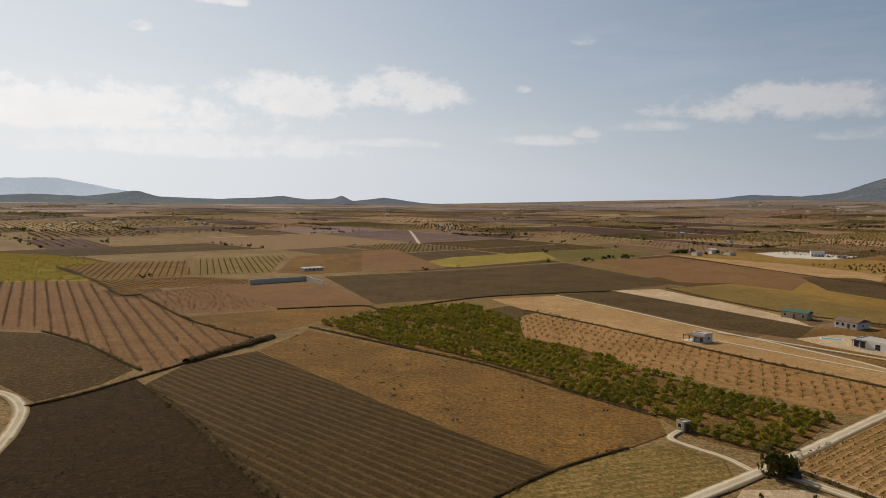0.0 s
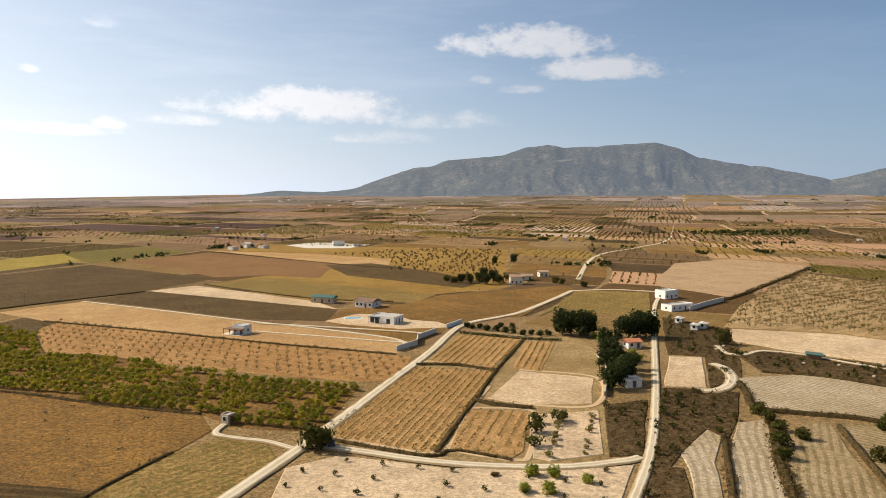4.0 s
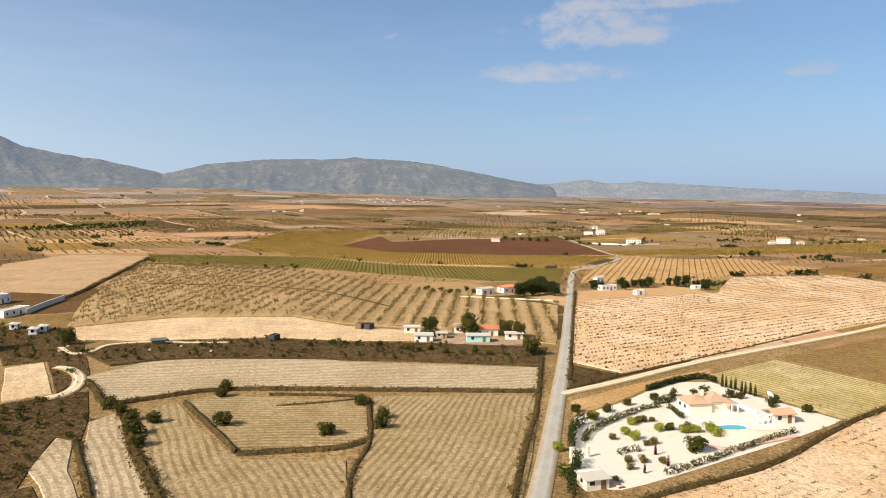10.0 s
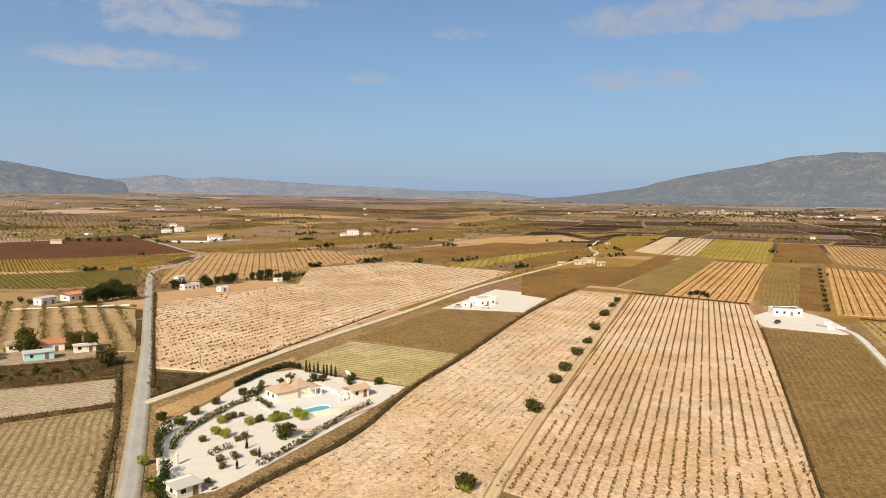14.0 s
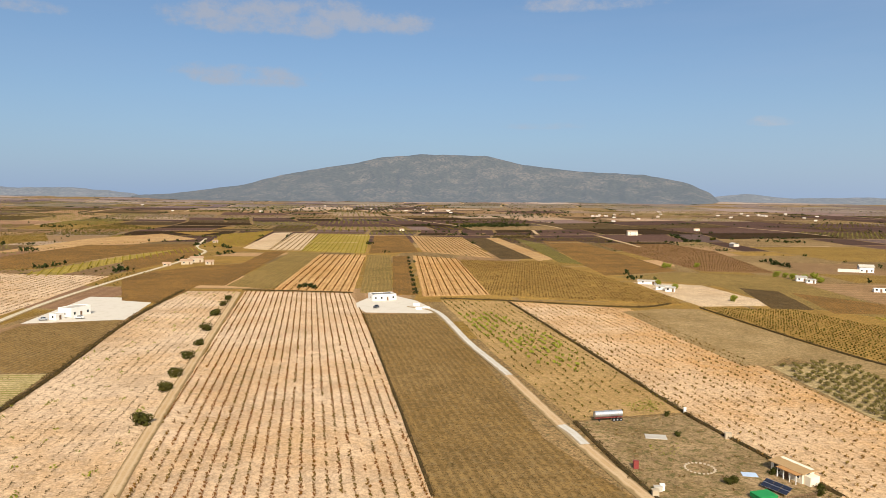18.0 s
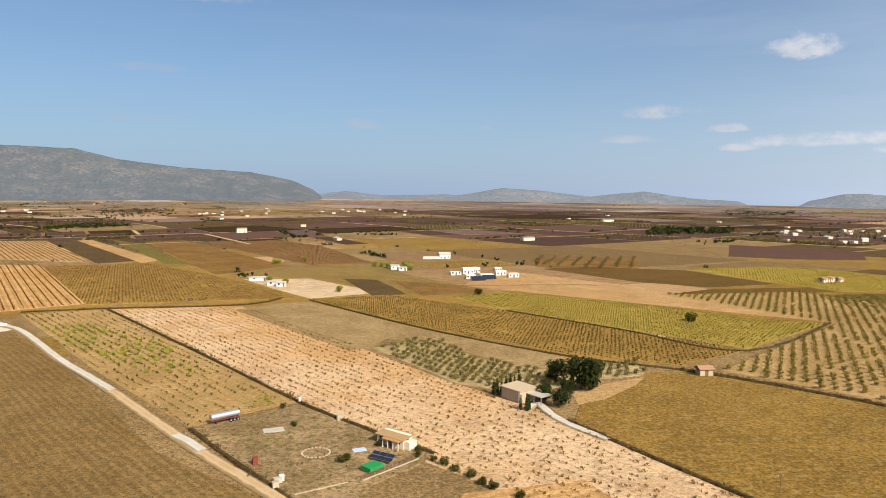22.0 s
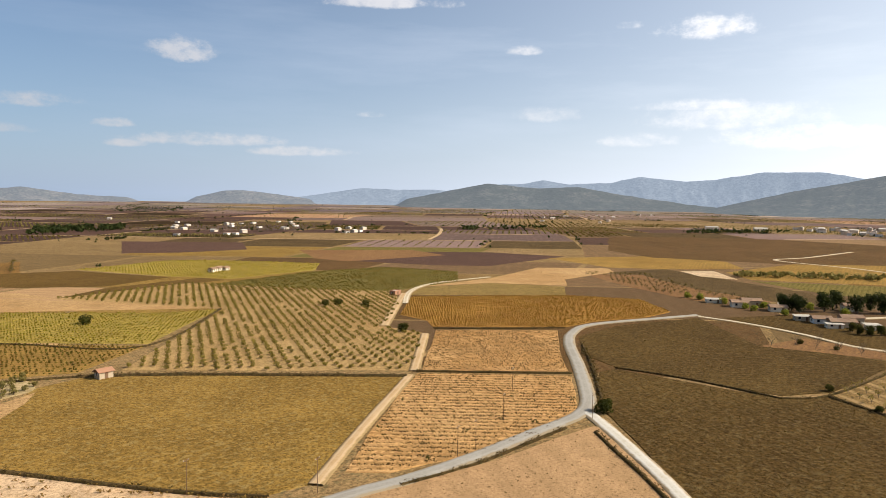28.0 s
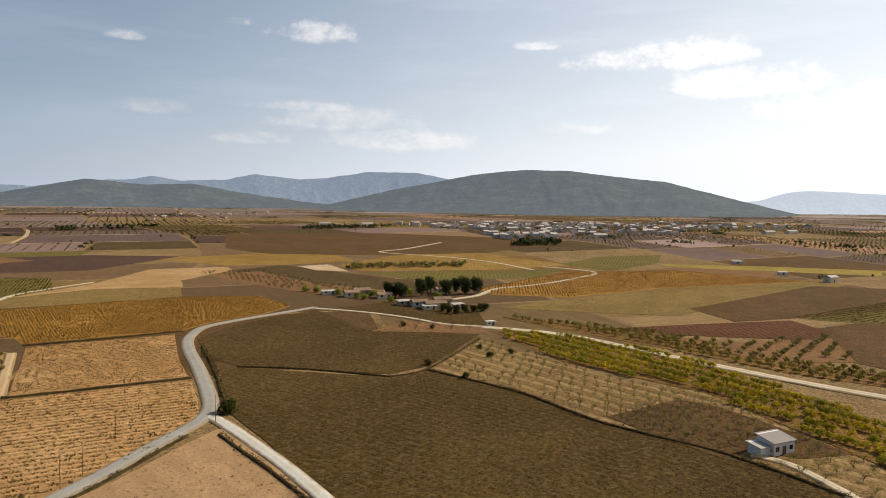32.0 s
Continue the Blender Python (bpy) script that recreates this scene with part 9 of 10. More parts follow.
ringc = thing("stone_ring", 26.1, -160.8, 0, 0.12, "ring of pale stones in a yard", "stones")
for i in range(22):
    a = 2 * math.pi * i / 22
    part("stone", boxes((3.2 * math.cos(a) - 0.25, 3.2 * math.sin(a) - 0.2, -0.05, 3.2 * math.cos(a) + 0.25, 3.2 * math.sin(a) + 0.2, 0.22), bevel=0.06), STONE, ringc)
trees("yard_shrub", [(40.8, -195.7), (18.4, -156.5), (19.6, -155.3), (2.5, -161.9), (2.4, -158.7), (11.6, -165.5), (34.8, -180.2)], "bush", L["bush"], 0.8, "green shrub in a yard", "yard shrubs", category="bush")
trees("fence_bush", [(-1.2, -156), (-3.5, -153.7), (-5.9, -149.9), (-9.2, -146.9), (-11.2, -143.1), (-13.3, -140.8), (-18.3, -136.1)], "bush", L["bush"], 0.85, "dark bush along a fence", "bushes along the fence", category="bush")

# --- the barn under the pines ---
barn = thing("stone_barn", -26.6, -205.3, 127.1, 0.1, "old tan stone barn with a flat roof and lean-to", "barn")
block(barn, 0, 0, 8.0, 6.5, 3.6, STONE, "mono", plain("tan_felt_roof", (0.46, 0.35, 0.22), (0.36, 0.265, 0.16), 0.95, 0.8), 0.3)
part("lean_to_roof", boxes((4.0, -1.0, 2.6, 10.0, 4.0, 2.72)), GREYROOF, barn)
for px, py in ((9.8, -0.8), (9.8, 3.8), (7.0, -0.8)):
    part("lean_to_post", boxes((px - 0.1, py - 0.1, -0.1, px + 0.1, py + 0.1, 2.6)), STEEL, barn)
part("white_pier", boxes((3.5, -3.6, -0.1, 4.2, -3.2, 3.4)), WHITE, barn)
trees("cypress", [(-19.5, -210), (-20.6, -209.6), (-22, -210.4), (-23.5, -211.7), (-25, -213.2), (-26.4, -214.6), (-28, -216), (-19.5, -206.5)], "cypress", L["pine"], 0.92, "dark cypress in a windbreak", "cypress windbreak by the barn")
trees("cypress", [(-25.7, -194), (-28, -193.8), (-27.3, -193.3)], "cypress", L["pine"], 0.8, "dark cypress before the barn", "cypresses before the barn")
trees("pine_tree", [(-41.1, -224.3)], "pine", L["pine"], 0.85, "round dark pine tree", "pines by the barn")
trees("pine_tree", [(-47, -215.7), (-49.5, -214.3)], "pine", L["pine"], 1.25, "tall dark spreading pine tree", "pines by the barn")
trees("pine_tree", [(-37, -196.6), (-34.2, -203.1), (-41.4, -207.9)], "pine", L["pine"], 0.72, "dark bushy pine beside a drive", "pines by the barn")
road("barn_drive", [(-27.7, -195.3), (-31.4, -199.4), (-33.6, -189.8), (-37, -181.2), (-44.5, -169.5)], 3.0, WHITE_TRACK, "white gravel drive at the barn", category="track")
house("tool_shed", -92.9, -233.8, -174.1, 4.6, 3.4, 2.3, "small weathered tan shed with a brown tile roof", STONE, "gable", plain("brown_tiles", (0.33, 0.17, 0.095), (0.24, 0.125, 0.07), 0.9, 1.5), 1.0, 1, category="shed")
house("brick_hut", -293.5, -307.3, -169.5, 6, 4, 2.6, "small brown brick hut beside a track", plain("brown_brick", (0.33, 0.17, 0.10), None, 0.9, 1.5), "flat", None, 0.5, 1, category="hut")

# --- villages and farms on the way round ---
field("villa_yard", "pale_earth", [(151.1, 299.6), (174.5, 309.5), (188.9, 296.8), (187.2, 280.8), (195.1, 269), (193.3, 254.4), (170.7, 264.2), (155.7, 286.2)], 10, "pale paved yard of a modern house", "yard", 0.3)
modern = house("modern_house", 174.4, 281.6, -62.0, 13, 9, 3.2, "modern flat-roofed white house with dark glass", windows=0, door=False)
for u in (-5.2, -2.6, 3.4):
    window(modern, 0, u, 0.1, 2.0, 2.3, 13, 9)
for u in (-2.6, 0.6, 3.2):
    window(modern, 1, u, 0.1, 0.9, 2.2, 13, 9)
part("dark_canopy", boxes((-6.4, -6.0, 2.7, -1.0, -4.4, 2.95)), DARK, modern)
part("canopy_post", boxes((-6.3, -5.9, -0.1, -6.1, -5.7, 2.7)), DARK, modern)
pool_b = thing("lap_pool", 166.4, 299.4, -25.5, 0.09 + layer, "green-blue rectangular pool in a paved yard", "pool")
part("water", boxes((-4, -1.8, -0.05, 4, 1.8, 0.03)), POOL, pool_b)
part("coping", boxes((-4.3, -2.1, -0.05, 4.3, -1.8, 0.08), (-4.3, 1.8, -0.05, 4.3, 2.1, 0.08), (-4.3, -1.8, -0.05, -4, 1.8, 0.08), (4, -1.8, -0.05, 4.3, 1.8, 0.08)), WHITE, pool_b)
wall_line("block_wall", [(144.7, 226.4), (158, 231.9), (164.1, 240.4), (179.2, 248.3)], 2.2, 0.3, BLOCK, "grey concrete block wall with white coping")
wall_line("block_wall", [(188.9, 253.7), (202.4, 260.3)], 2.0, 0.3, WHITE, "white boundary wall at a gate")
house("green_roof_barn", 177.6, 352.4, -50.0, 13, 6, 3.2, "long tan barn with a green sheet roof", STONE, "gable", GREENROOF, 1.1, 3, category="barn")
house("white_farmhouse", 191.0, 327.6, -60.5, 10.5, 9.5, 3.2, "white farmhouse with a tiled roof", WHITE, "gable", TILE, 1.3, 4)
pavilion = house("hilltop_house", 108.8, 293.1, -58.0, 6, 5, 3.4, "small white house with a shaded porch on bare ground", WHITE, "flat", None, 1, 2)
part("porch_roof", boxes((-5.4, -5.6, 2.3, 3.4, -2.5, 2.5), (-5.4, -2.5, 2.3, -3.0, 2.6, 2.5)), WOOD, pavilion)
for u, v in ((-5.3, -5.5), (-2.4, -5.5), (0.4, -5.5), (3.2, -5.5), (-5.3, -1.4), (-5.3, 2.4)):
    part("porch_post", boxes((u - 0.1, v - 0.1, -0.2, u + 0.1, v + 0.1, 2.3)), DARK, pavilion)
part("terrace_slab", boxes((-6.0, -6.2, -0.3, 4.0, 3.0, 0.12)), BLOCK, pavilion)
house("pump_hut", 62.2, 178.5, 27.6, 2.6, 2.6, 2.4, "small stone pump hut with a flat roof", STONE, "flat", None, 1, 1, category="hut")
field("far_yard", "gravel", [(339.4, 768.5), (391.2, 797.7), (430.6, 733.5), (380.2, 694.7), (339.9, 715.9)], 10, "pale yard of a far house", "yard", 0.3)
house("two_storey_house", 386.7, 731.2, -18.9, 17, 9, 6.5, "white modern two-storey house", windows=4)
house("low_outbuilding", 402.6, 715.1, -12.2, 13, 6, 3, "low pale concrete outbuilding beside a house", BLOCK, windows=2)
wall_line("store_wall", [(-127, 464.2), (-108.8, 477.6), (-95.2, 488.2), (-78.5, 461.7)], 3.2, 0.4, BLOCK, "long grey block wall of a farm store")
house("long_shed", -102.6, 554, 36.2, 22, 7, 2.6, "long low white shed with a reddish front", WHITE, "mono", GREYROOF, 0.5, 5, category="shed")
house("cream_farmhouse", 325, 358, -34.5, 11, 8, 6.4, "cream two-storey farmhouse among pines", CREAM, "gable", TILE, 1.4, 3)
house("cream_barn", 347.2, 371.9, -34.4, 12, 7, 4.0, "low cream barn beside a farmhouse", CREAM, "gable", TILE, 1.2, 2, category="barn")
house("cream_barn", 372.7, 380.9, -23.4, 9, 7, 4.5, "small cream barn near a farmhouse", CREAM, "gable", TILE, 1.2, 2, category="barn")
trees("pine_tree", [(296.2, 381.7), (302.2, 379.4), (304.4, 372.3), (305.6, 366.4), (316.6, 372.1), (315.6, 364.1), (329, 397.5), (405.2, 474.6), (427, 473.9)], "pine", L["pine"], 1.0, "dark pine beside a farmhouse", "pines at the cream farm")
trees("farm_tree", [(295, 396.8), (293.1, 385.3), (351.4, 347), (352.2, 341.3), (352.7, 321.8)], "bush", L["bush"], 2.4, "rounded green tree by a farm", "trees at the cream farm")
house("white_farm", 357.5, 260.2, -5.1, 11, 8, 4.6, "white flat-roofed farmhouse at a track's end", windows=3)
house("white_store", 324.9, 229.3, -3.2, 18, 7, 3.0, "long low white farm store", windows=4)
wall_line("farm_wall", [(327.3, 223.2), (349, 228.4), (374.1, 233)], 2.6, 0.4, BLOCK, "grey concrete wall of a farm")
for q, txt in zip([(291.3, 204.1), (282.3, 189.4), (288.6, 189.3)], ("small white hut among weeds", "small white shed by a track", "pale old caravan in weeds")):
    house("farm_hut", *q, 20, 5, 3, 2.4, txt, WHITE, "mono", GREYROOF, 0.3, 1, category="hut")
trees("pine_tree", [(221.7, 213.9), (226, 212.8), (226.4, 208.2), (229.7, 206.2), (237.5, 194.7), (241.4, 194), (244.7, 192.1), (249, 191.1), (251.7, 189.9)], "pine", L["pine"], 1.35, "large dark pine in a grove beside a track", "pine grove by the track")
trees("pine_tree", [(220.3, 189), (213.6, 179.7), (202.2, 171.4), (203, 167.4), (190.5, 162.8), (184.3, 153.5), (190.6, 154.6), (197.3, 157.1), (171.7, 144.4), (177.9, 145.7), (184, 147.7)], "pine", L["pine"], 0.95, "dark pine among garden plots", "pines among the plots")
trees("garden_tree", [(216.1, 171.6), (209.7, 163.7), (229, 181.9), (225.3, 195.8), (228.4, 201.8), (243.1, 215.5)], "bush", L["lime"], 1.6, "yellow-green garden tree by a track", "garden trees by the track")
house("garden_house", 226.9, 180.8, -18.3, 6, 5, 2.6, "small garden house with a reddish roof under pines", WHITE, "gable", ORANGE, 1.0, 2)
house("garden_house", 180.1, 143, -24.4, 5, 4, 2.4, "small pale garden house", WHITE, "mono", GREYROOF, 0.3, 1)
wall_line("stone_wall", [(204, 178.4), (191.8, 163.9), (179.9, 152.8), (163.6, 139.8)], 1.6, 0.5, STONE, "tan stone garden wall")
trees("hedge_tree", [(198, 250.8), (198.2, 246.5), (201.2, 244.9), (200.8, 239.2), (203.3, 236.2), (204.1, 231.3), (206.5, 228.3), (207.4, 223.3), (211.4, 222.4), (212, 217.8), (216.1, 216.8), (211.7, 242.5), (214.9, 238.7)], "bush", L["pine"], 1.3, "dark garden shrub in a line beside the lane", "shrub line by the lane", category="bush")
hedge("lane_hedge", [(186.7, 241), (192.9, 229.7), (200.9, 216.3), (211.6, 205.1)], 1.5, 1.4, L["pine"], "dense dark clipped hedge below a garden")
house("garden_shed", 268, 128.9, -65.8, 5, 3, 2.0, "small open shed with a green roof", WOOD, "mono", GREENROOF, 0.3, 0, False, "shed")
for q in [(247.4, 131.6), (256.7, 126.9), (264, 117.9), (257.3, 103.5), (278.5, 108.9), (273.1, 115.5), (259.1, 160.5), (251, 158.8), (270.9, 160.4)]:
    stone = thing("pale_boulder", *q, 15, 0.1, "pale stone block lying in scrub", "stone", "stone blocks")
    part("block", boxes((-0.7, -0.5, -0.1, 0.7, 0.5, 0.7), bevel=0.15), STONE, stone)
trees("wayside_bush", [(103.7, 107.6), (106.9, 104.6), (99.9, 99.0), (96.8, 102.5), (110.4, 97.9)], "bush", L["lime"], 1.3, "yellow-green bush beside a dirt track", "bushes by the side track", category="bush")
trees("brush_heap", [(96.9, 112.3)], "bush", L["dry"], 0.9, "heap of dry brown brushwood", category="brushwood", tall=0.5)
trees("carob_tree", [(72.9, 149.1)], "bush", L["bush"], 3.4, "big round dark carob tree at a crossroads")
car(76.5, 148.5, 70, DARK, "dark car under a carob tree")
trees("olive_tree", [(134.5, 130.3), (129, 132.6), (123.4, 127.5), (116.2, 120.4)], "olive", L["bush"], 1.6, "dense dark olive tree", "large olives in the plot")
trees("terrace_tree", [(263.5, 163.2)], "pine", L["bush"], 0.95, "dark green tree by a track")
trees("terrace_tree", [(186.4, 104), (206.5, 78.8), (199.6, 77.3)], "bush", L["bush"], 1.9, "green bush on a terrace edge", "terrace bushes", category="bush")
trees("terrace_tree", [(174.9, 67.6), (170.3, 39.2), (184.2, 27.4), (176.8, 26.7), (180.8, 97.6), (176.5, 92.6), (165.9, 86.3), (158.2, 81.6), (175.1, 86.3), (195.7, 35.7)], "bush", L["bush"], 2.0, "round olive-green bush in stubble", "bushes in the stubble", category="bush")
for q, paint, txt in zip([(280, 86.1), (309.7, 56.2), (309.1, 52.2)], (DARK, WOOD, DARK), ("small dark tin shed on bare soil", "brown timber shed on bare soil", "black container beside a shed")):
    house("tin_shed", *q, -20, 4.2, 2.8, 2.3, txt, paint, "flat", paint, 0.3, 0, False, "shed")
lane_t = -84.3
for q, paint, cover, dims, txt in zip([(303.6, 32.3), (286.7, 25.8), (288.6, 3.5), (302.1, 0.6), (307.7, 11.2), (294.9, -11.5), (293.8, 18.9)], (CREAM, WHITE, TEAL, CREAM, CREAM, CREAM, STONE), (GREYROOF, GREYROOF, GREYROOF, ORANGE, TILE, GREYROOF, GREYROOF),
                                      ((6.5, 3, 2.6), (7, 4, 2.6), (9, 4, 2.6), (10, 6, 3.0), (6, 5, 2.8), (7, 3, 2.4), (4, 3, 2.2)),
                                      ("white caravan-like cabin by a lane", "white and teal garden shed", "teal shed beside gardens", "white cottage with a bright orange roof", "small cream cottage under trees", "white cabin under trees", "small white cabin by a lane")):
    house("cottage", *q, lane_t, *(1.05 * k for k in dims), txt, paint, "gable" if cover is ORANGE else "mono", cover, 1.3 if cover is ORANGE else 0.3, 2, group="cottages along the lane")
trees("pine_tree", [(296.5, 23.9), (305.7, 7.9), (298.9, -8.2), (297.7, -14), (264.7, -16.7), (296.3, 6)], "pine", L["bush"], 1.05, "dark green tree among cottages", "trees among cottages")
trees("lane_bush", [(267.7, 30.2), (266.5, 25.7), (269.2, 21.6), (264.5, 15.2), (263.6, 9.4), (266.5, 4.2), (263.7, -1.1), (275.8, 42.5), (274.2, 51.3), (275.4, 56.2), (270.9, 68.9), (276.7, 61.1)], "bush", L["bush"], 1.1, "dark green bush along a lane", "bushes below the cottages", category="bush")
trees("garden_tree", [(303.2, 21.5), (307.1, 14.3), (307.7, -2.3), (306.1, 6.2), (302.1, -5.9), (294.3, 28.9)], "bush", L["lime"], 1.2, "yellow-green tree in a cottage garden", "trees in cottage gardens")
house("white_cottage", 429.3, 1.4, -50.8, 9, 6, 3.6, "white cottage before a pine belt", WHITE, "gable", GREYROOF, 0.8, 2)
house("orange_cottage", 439.6, -11.7, -52.4, 9, 7, 3.4, "white cottage with an orange tile roof", WHITE, "gable", ORANGE, 1.2, 2)
wall_line("white_wall", [(414.1, 16.4), (410.3, -9.1), (405.3, -37.4)], 0.7, 0.3, CREAM, "low pale boundary wall of an orchard")
trees("pine_tree", [(421.6, -19.2), (422.4, -23.2), (425.6, -27.3), (428.9, -31.5), (434.6, -35.3), (435.3, -38.7), (426.1, -40.5), (442.8, -27), (449.6, -34.3)], "pine", L["pine"], 1.15, "dark pine in a belt beside the road", "pine belt by the road")
trees("olive_tree", [(430, 33.3), (436.1, 28.5), (427.2, 22.7), (433.3, 17.9), (439.5, 12.9), (430.3, 8.2), (439.5, 37.5)], "olive", L["bush"], 1.3, "dark green olive before a cottage", "olives by the cottage")
house("white_villa", 458.9, -76.9, -62.2, 15, 7, 4.0, "long white flat-roofed house among trees", windows=4)
house("white_annex", 500.4, -77.9, -64.2, 8, 6, 4.4, "white annex behind a house", WHITE, "gable", GREYROOF, 1, 2)
house("white_cabin", 439.6, -93.1, -63, 6, 4, 2.6, "small white cabin at a field's edge", windows=1)
house("white_cabin", 472.4, -137.7, -72.9, 10, 5, 2.6, "low white outbuilding behind trees", windows=2)
trees("pine_tree", [(458.5, -68.5), (460.1, -73.1), (476.9, -89), (474.4, -97.4), (473, -102.1), (474.8, -107.2), (461.3, -89), (482.4, -127), (487.2, -134.5), (487.1, -122.9), (467.9, -141.3)], "pine", L["pine"], 0.85, "dark tree round a white house", "trees round the white house")
for q, (bw, bd, bh) in zip([(1114.6, -155.9), (1127.7, -176.1), (902, -182.4), (960, -388.6), (949.4, -371.2), (955.7, -409.3), (1287.9, -191.3)], ((18, 10, 6), (18, 10, 9), (22, 12, 8), (20, 12, 9), (14, 8, 4), (12, 7, 4), (14, 9, 7))):
    house("country_villa", *q, farm_t + 40, bw, bd, bh, "white country villa with a tiled roof far across the fields", WHITE, "hip", TILE, 2.0, 4, group="far white villas")
wall_line("villa_wall", [(902.2, -131.7), (882.4, -170.6), (906.2, -215.8)], 1.8, 0.5, WHITE, "long white wall of a villa")
house("tan_farm", 919.7, -11.6, 60, 18, 10, 5, "tan farmhouse behind a ploughed field", STONE, "gable", TILE, 1.5, 3)
trees("farm_tree", [(949.2, -34.1), (952.6, -45.3), (944.2, -55.8), (935.9, -66.2), (939.2, -77.2), (970, -23.5)], "bush", L["bush"], 2.6, "green tree by a far farm", "trees at the tan farm")
sign = thing("road_sign", 573.5, -51.3, lane_t, 0.1, "dark roadside board on two posts", "sign")
part("board", boxes((-4.5, -0.1, 1.6, 4.5, 0.1, 3.8)), DARK, sign)
part("post", boxes((-3.4, -0.08, -0.1, -3.2, 0.08, 1.6)), WOOD, sign)
part("post", boxes((3.2, -0.08, -0.1, 3.4, 0.08, 1.6)), WOOD, sign)
west_t = -167.6
for q, (bw, bd, bh) in zip([(-19.5, -530.5), (-29.2, -539.7), (-29.3, -507), (-41.6, -514.6), (-53.2, -530.4), (-61.3, -517.4), (-35.8, -546), (-53.9, -558.3)], ((14, 7, 3), (15, 9, 6.5), (12, 7, 4), (18, 8, 3.4), (14, 9, 5), (14, 8, 4), (10, 8, 6), (10, 7, 4))):
    house("white_estate_house", *q, west_t, bw * 0.75, bd * 0.8, bh * 0.8, "white flat-roofed building of a large estate", windows=3, group="white estate")
for q in [(-34.4, -495.8), (-42.7, -503.9)]:
    ob = thing("solar_roof", *q, west_t, 0.1, "dark blue sloping solar roof of an estate", "solar panels")
    p = part("panel", boxes((-5, -2.5, -0.05, 5, 2.5, 0.05)), PANEL, ob)
    p.matrix_basis = pose(0, 0, 1.6, 28)
    part("support", boxes((-5, 2.0, -0.1, 5, 2.2, 2.6)), WHITE, ob)
house("gabled_house", -13.6, -665.5, west_t, 14, 9, 5.5, "white gabled house on the plain", WHITE, "gable", GREYROOF, 2, 3)
wall_line("estate_wall", [(5.9, -658.3), (-8.6, -660.8)], 2.5, 0.4, BLOCK, "grey wall beside a gabled house")
for q, (bw, bd, bh) in zip([(117.7, -489.5), (102.1, -465.1), (96.3, -458.8), (27.9, -568.3), (21.4, -558.9)], ((18, 6, 2.6), (12, 7, 3), (8, 6, 3), (9, 7, 4), (8, 6, 3))):
    house("small_farm", *q, west_t, bw, bd, bh, "low pale farm building on bare ground", WHITE, "mono", GREYROOF, 0.4, 2, group="small pale farm")
trees("farm_tree", [(110.1, -487.7), (96.3, -473.8), (45.6, -588.9), (40.1, -587.7), (34.5, -578), (26.6, -584.7), (20.5, -592.1), (15.1, -565.5), (111, -630.1), (130.8, -616.4), (56, -435), (133, -608.3)], "bush", L["lime"], 2.2, "yellow-green tree by a farm", "trees at the pale farm")
for q, (bw, bd, bh) in zip([(-280, -495.3), (-286.6, -498), (-291.9, -496.8), (-130.7, -943.7), (-404.1, -1611.1), (288.5, -1089.8), (229.3, -1287.7)], ((9, 6, 3), (8, 6, 3.4), (7, 5, 3), (24, 10, 5), (40, 14, 6), (20, 12, 8), (12, 8, 5))):
    house("plain_farm", *q, west_t + 15, bw, bd, bh, "small farm building in a vineyard", CREAM, "gable", TILE, 1.2, 2, group="farms on the western plain")
trees("lone_tree", [(-29.3, -423.8), (-126, -335.9), (-243.7, -299.7), (-238, -304), (-250.3, -285.3), (-216.6, -221.6), (161.8, -1042.9), (163.3, -1030.4)], "bush", L["bush"], 2.2, "dark lone tree in the fields", "lone trees")
# --- the hamlet and the farmhouse before the town ---
farmh = house("old_farmhouse", -179.1, 43.2, 127.1, 6.8, 5.0, 3.3, "old white farmhouse with a sloping tiled roof", WHITE, "mono", plain("grey_brown_tiles", (0.30, 0.25, 0.21), (0.22, 0.18, 0.15), 0.9, 1.5), 0.9, 3)
block(farmh, -5.0, 0.4, 3.2, 3.8, 2.3, WHITE, "mono", GREYROOF, 0.5, name="wing")
road("farm_drive", [(-174.5, 37), (-171, 43.6), (-162.9, 48.4), (-150, 53.9), (-137, 58.6)], 3.2, DIRT, "pale dirt drive to a farmhouse", category="track")
field("farm_yard", "tan_earth", [(-171.6, 35.8), (-180.3, 40.1), (-180.7, 49.6), (-169.8, 49.7), (-164.1, 43.1), (-166.8, 37.9)], 10, "pale bare yard of a farmhouse", "yard")
ham_t = 123.1
for q, (bw, bd, bh), wall_m in zip([(-403.5, -158.1), (-398.3, -141.8), (-407, -138.4), (-397.3, -121.2), (-407.4, -120.7), (-374, -94), (-370.7, -84.3), (-381.6, -83), (-364.2, -85.9), (-372.4, -72.2), (-375.5, -103.1), (-325.5, -47.4), (-426.3, -93.5)], ((12, 6, 2.6), (12, 8, 3.4), (14, 9, 4), (12, 7, 3), (8, 6, 3.4), (12, 7, 3.2), (16, 8, 3.5), (14, 8, 4.4), (10, 5, 2.6), (9, 6, 3), (10, 6, 3), (6, 2.6, 2.5), (10, 8, 4)),
                          (CREAM, CREAM, STONE, CREAM, CREAM, WHITE, STONE, STONE, CREAM, CREAM, STONE, WHITE, CREAM)):
    house("hamlet_house", *q, ham_t, bw * 0.7, bd * 0.8, bh * 0.8, "low pale house in a hamlet among trees", wall_m, "gable" if bd > 6 else "mono", TILE if bd > 6 else GREYROOF, 1.2 if bd > 6 else 0.3, 2, group="hamlet houses")
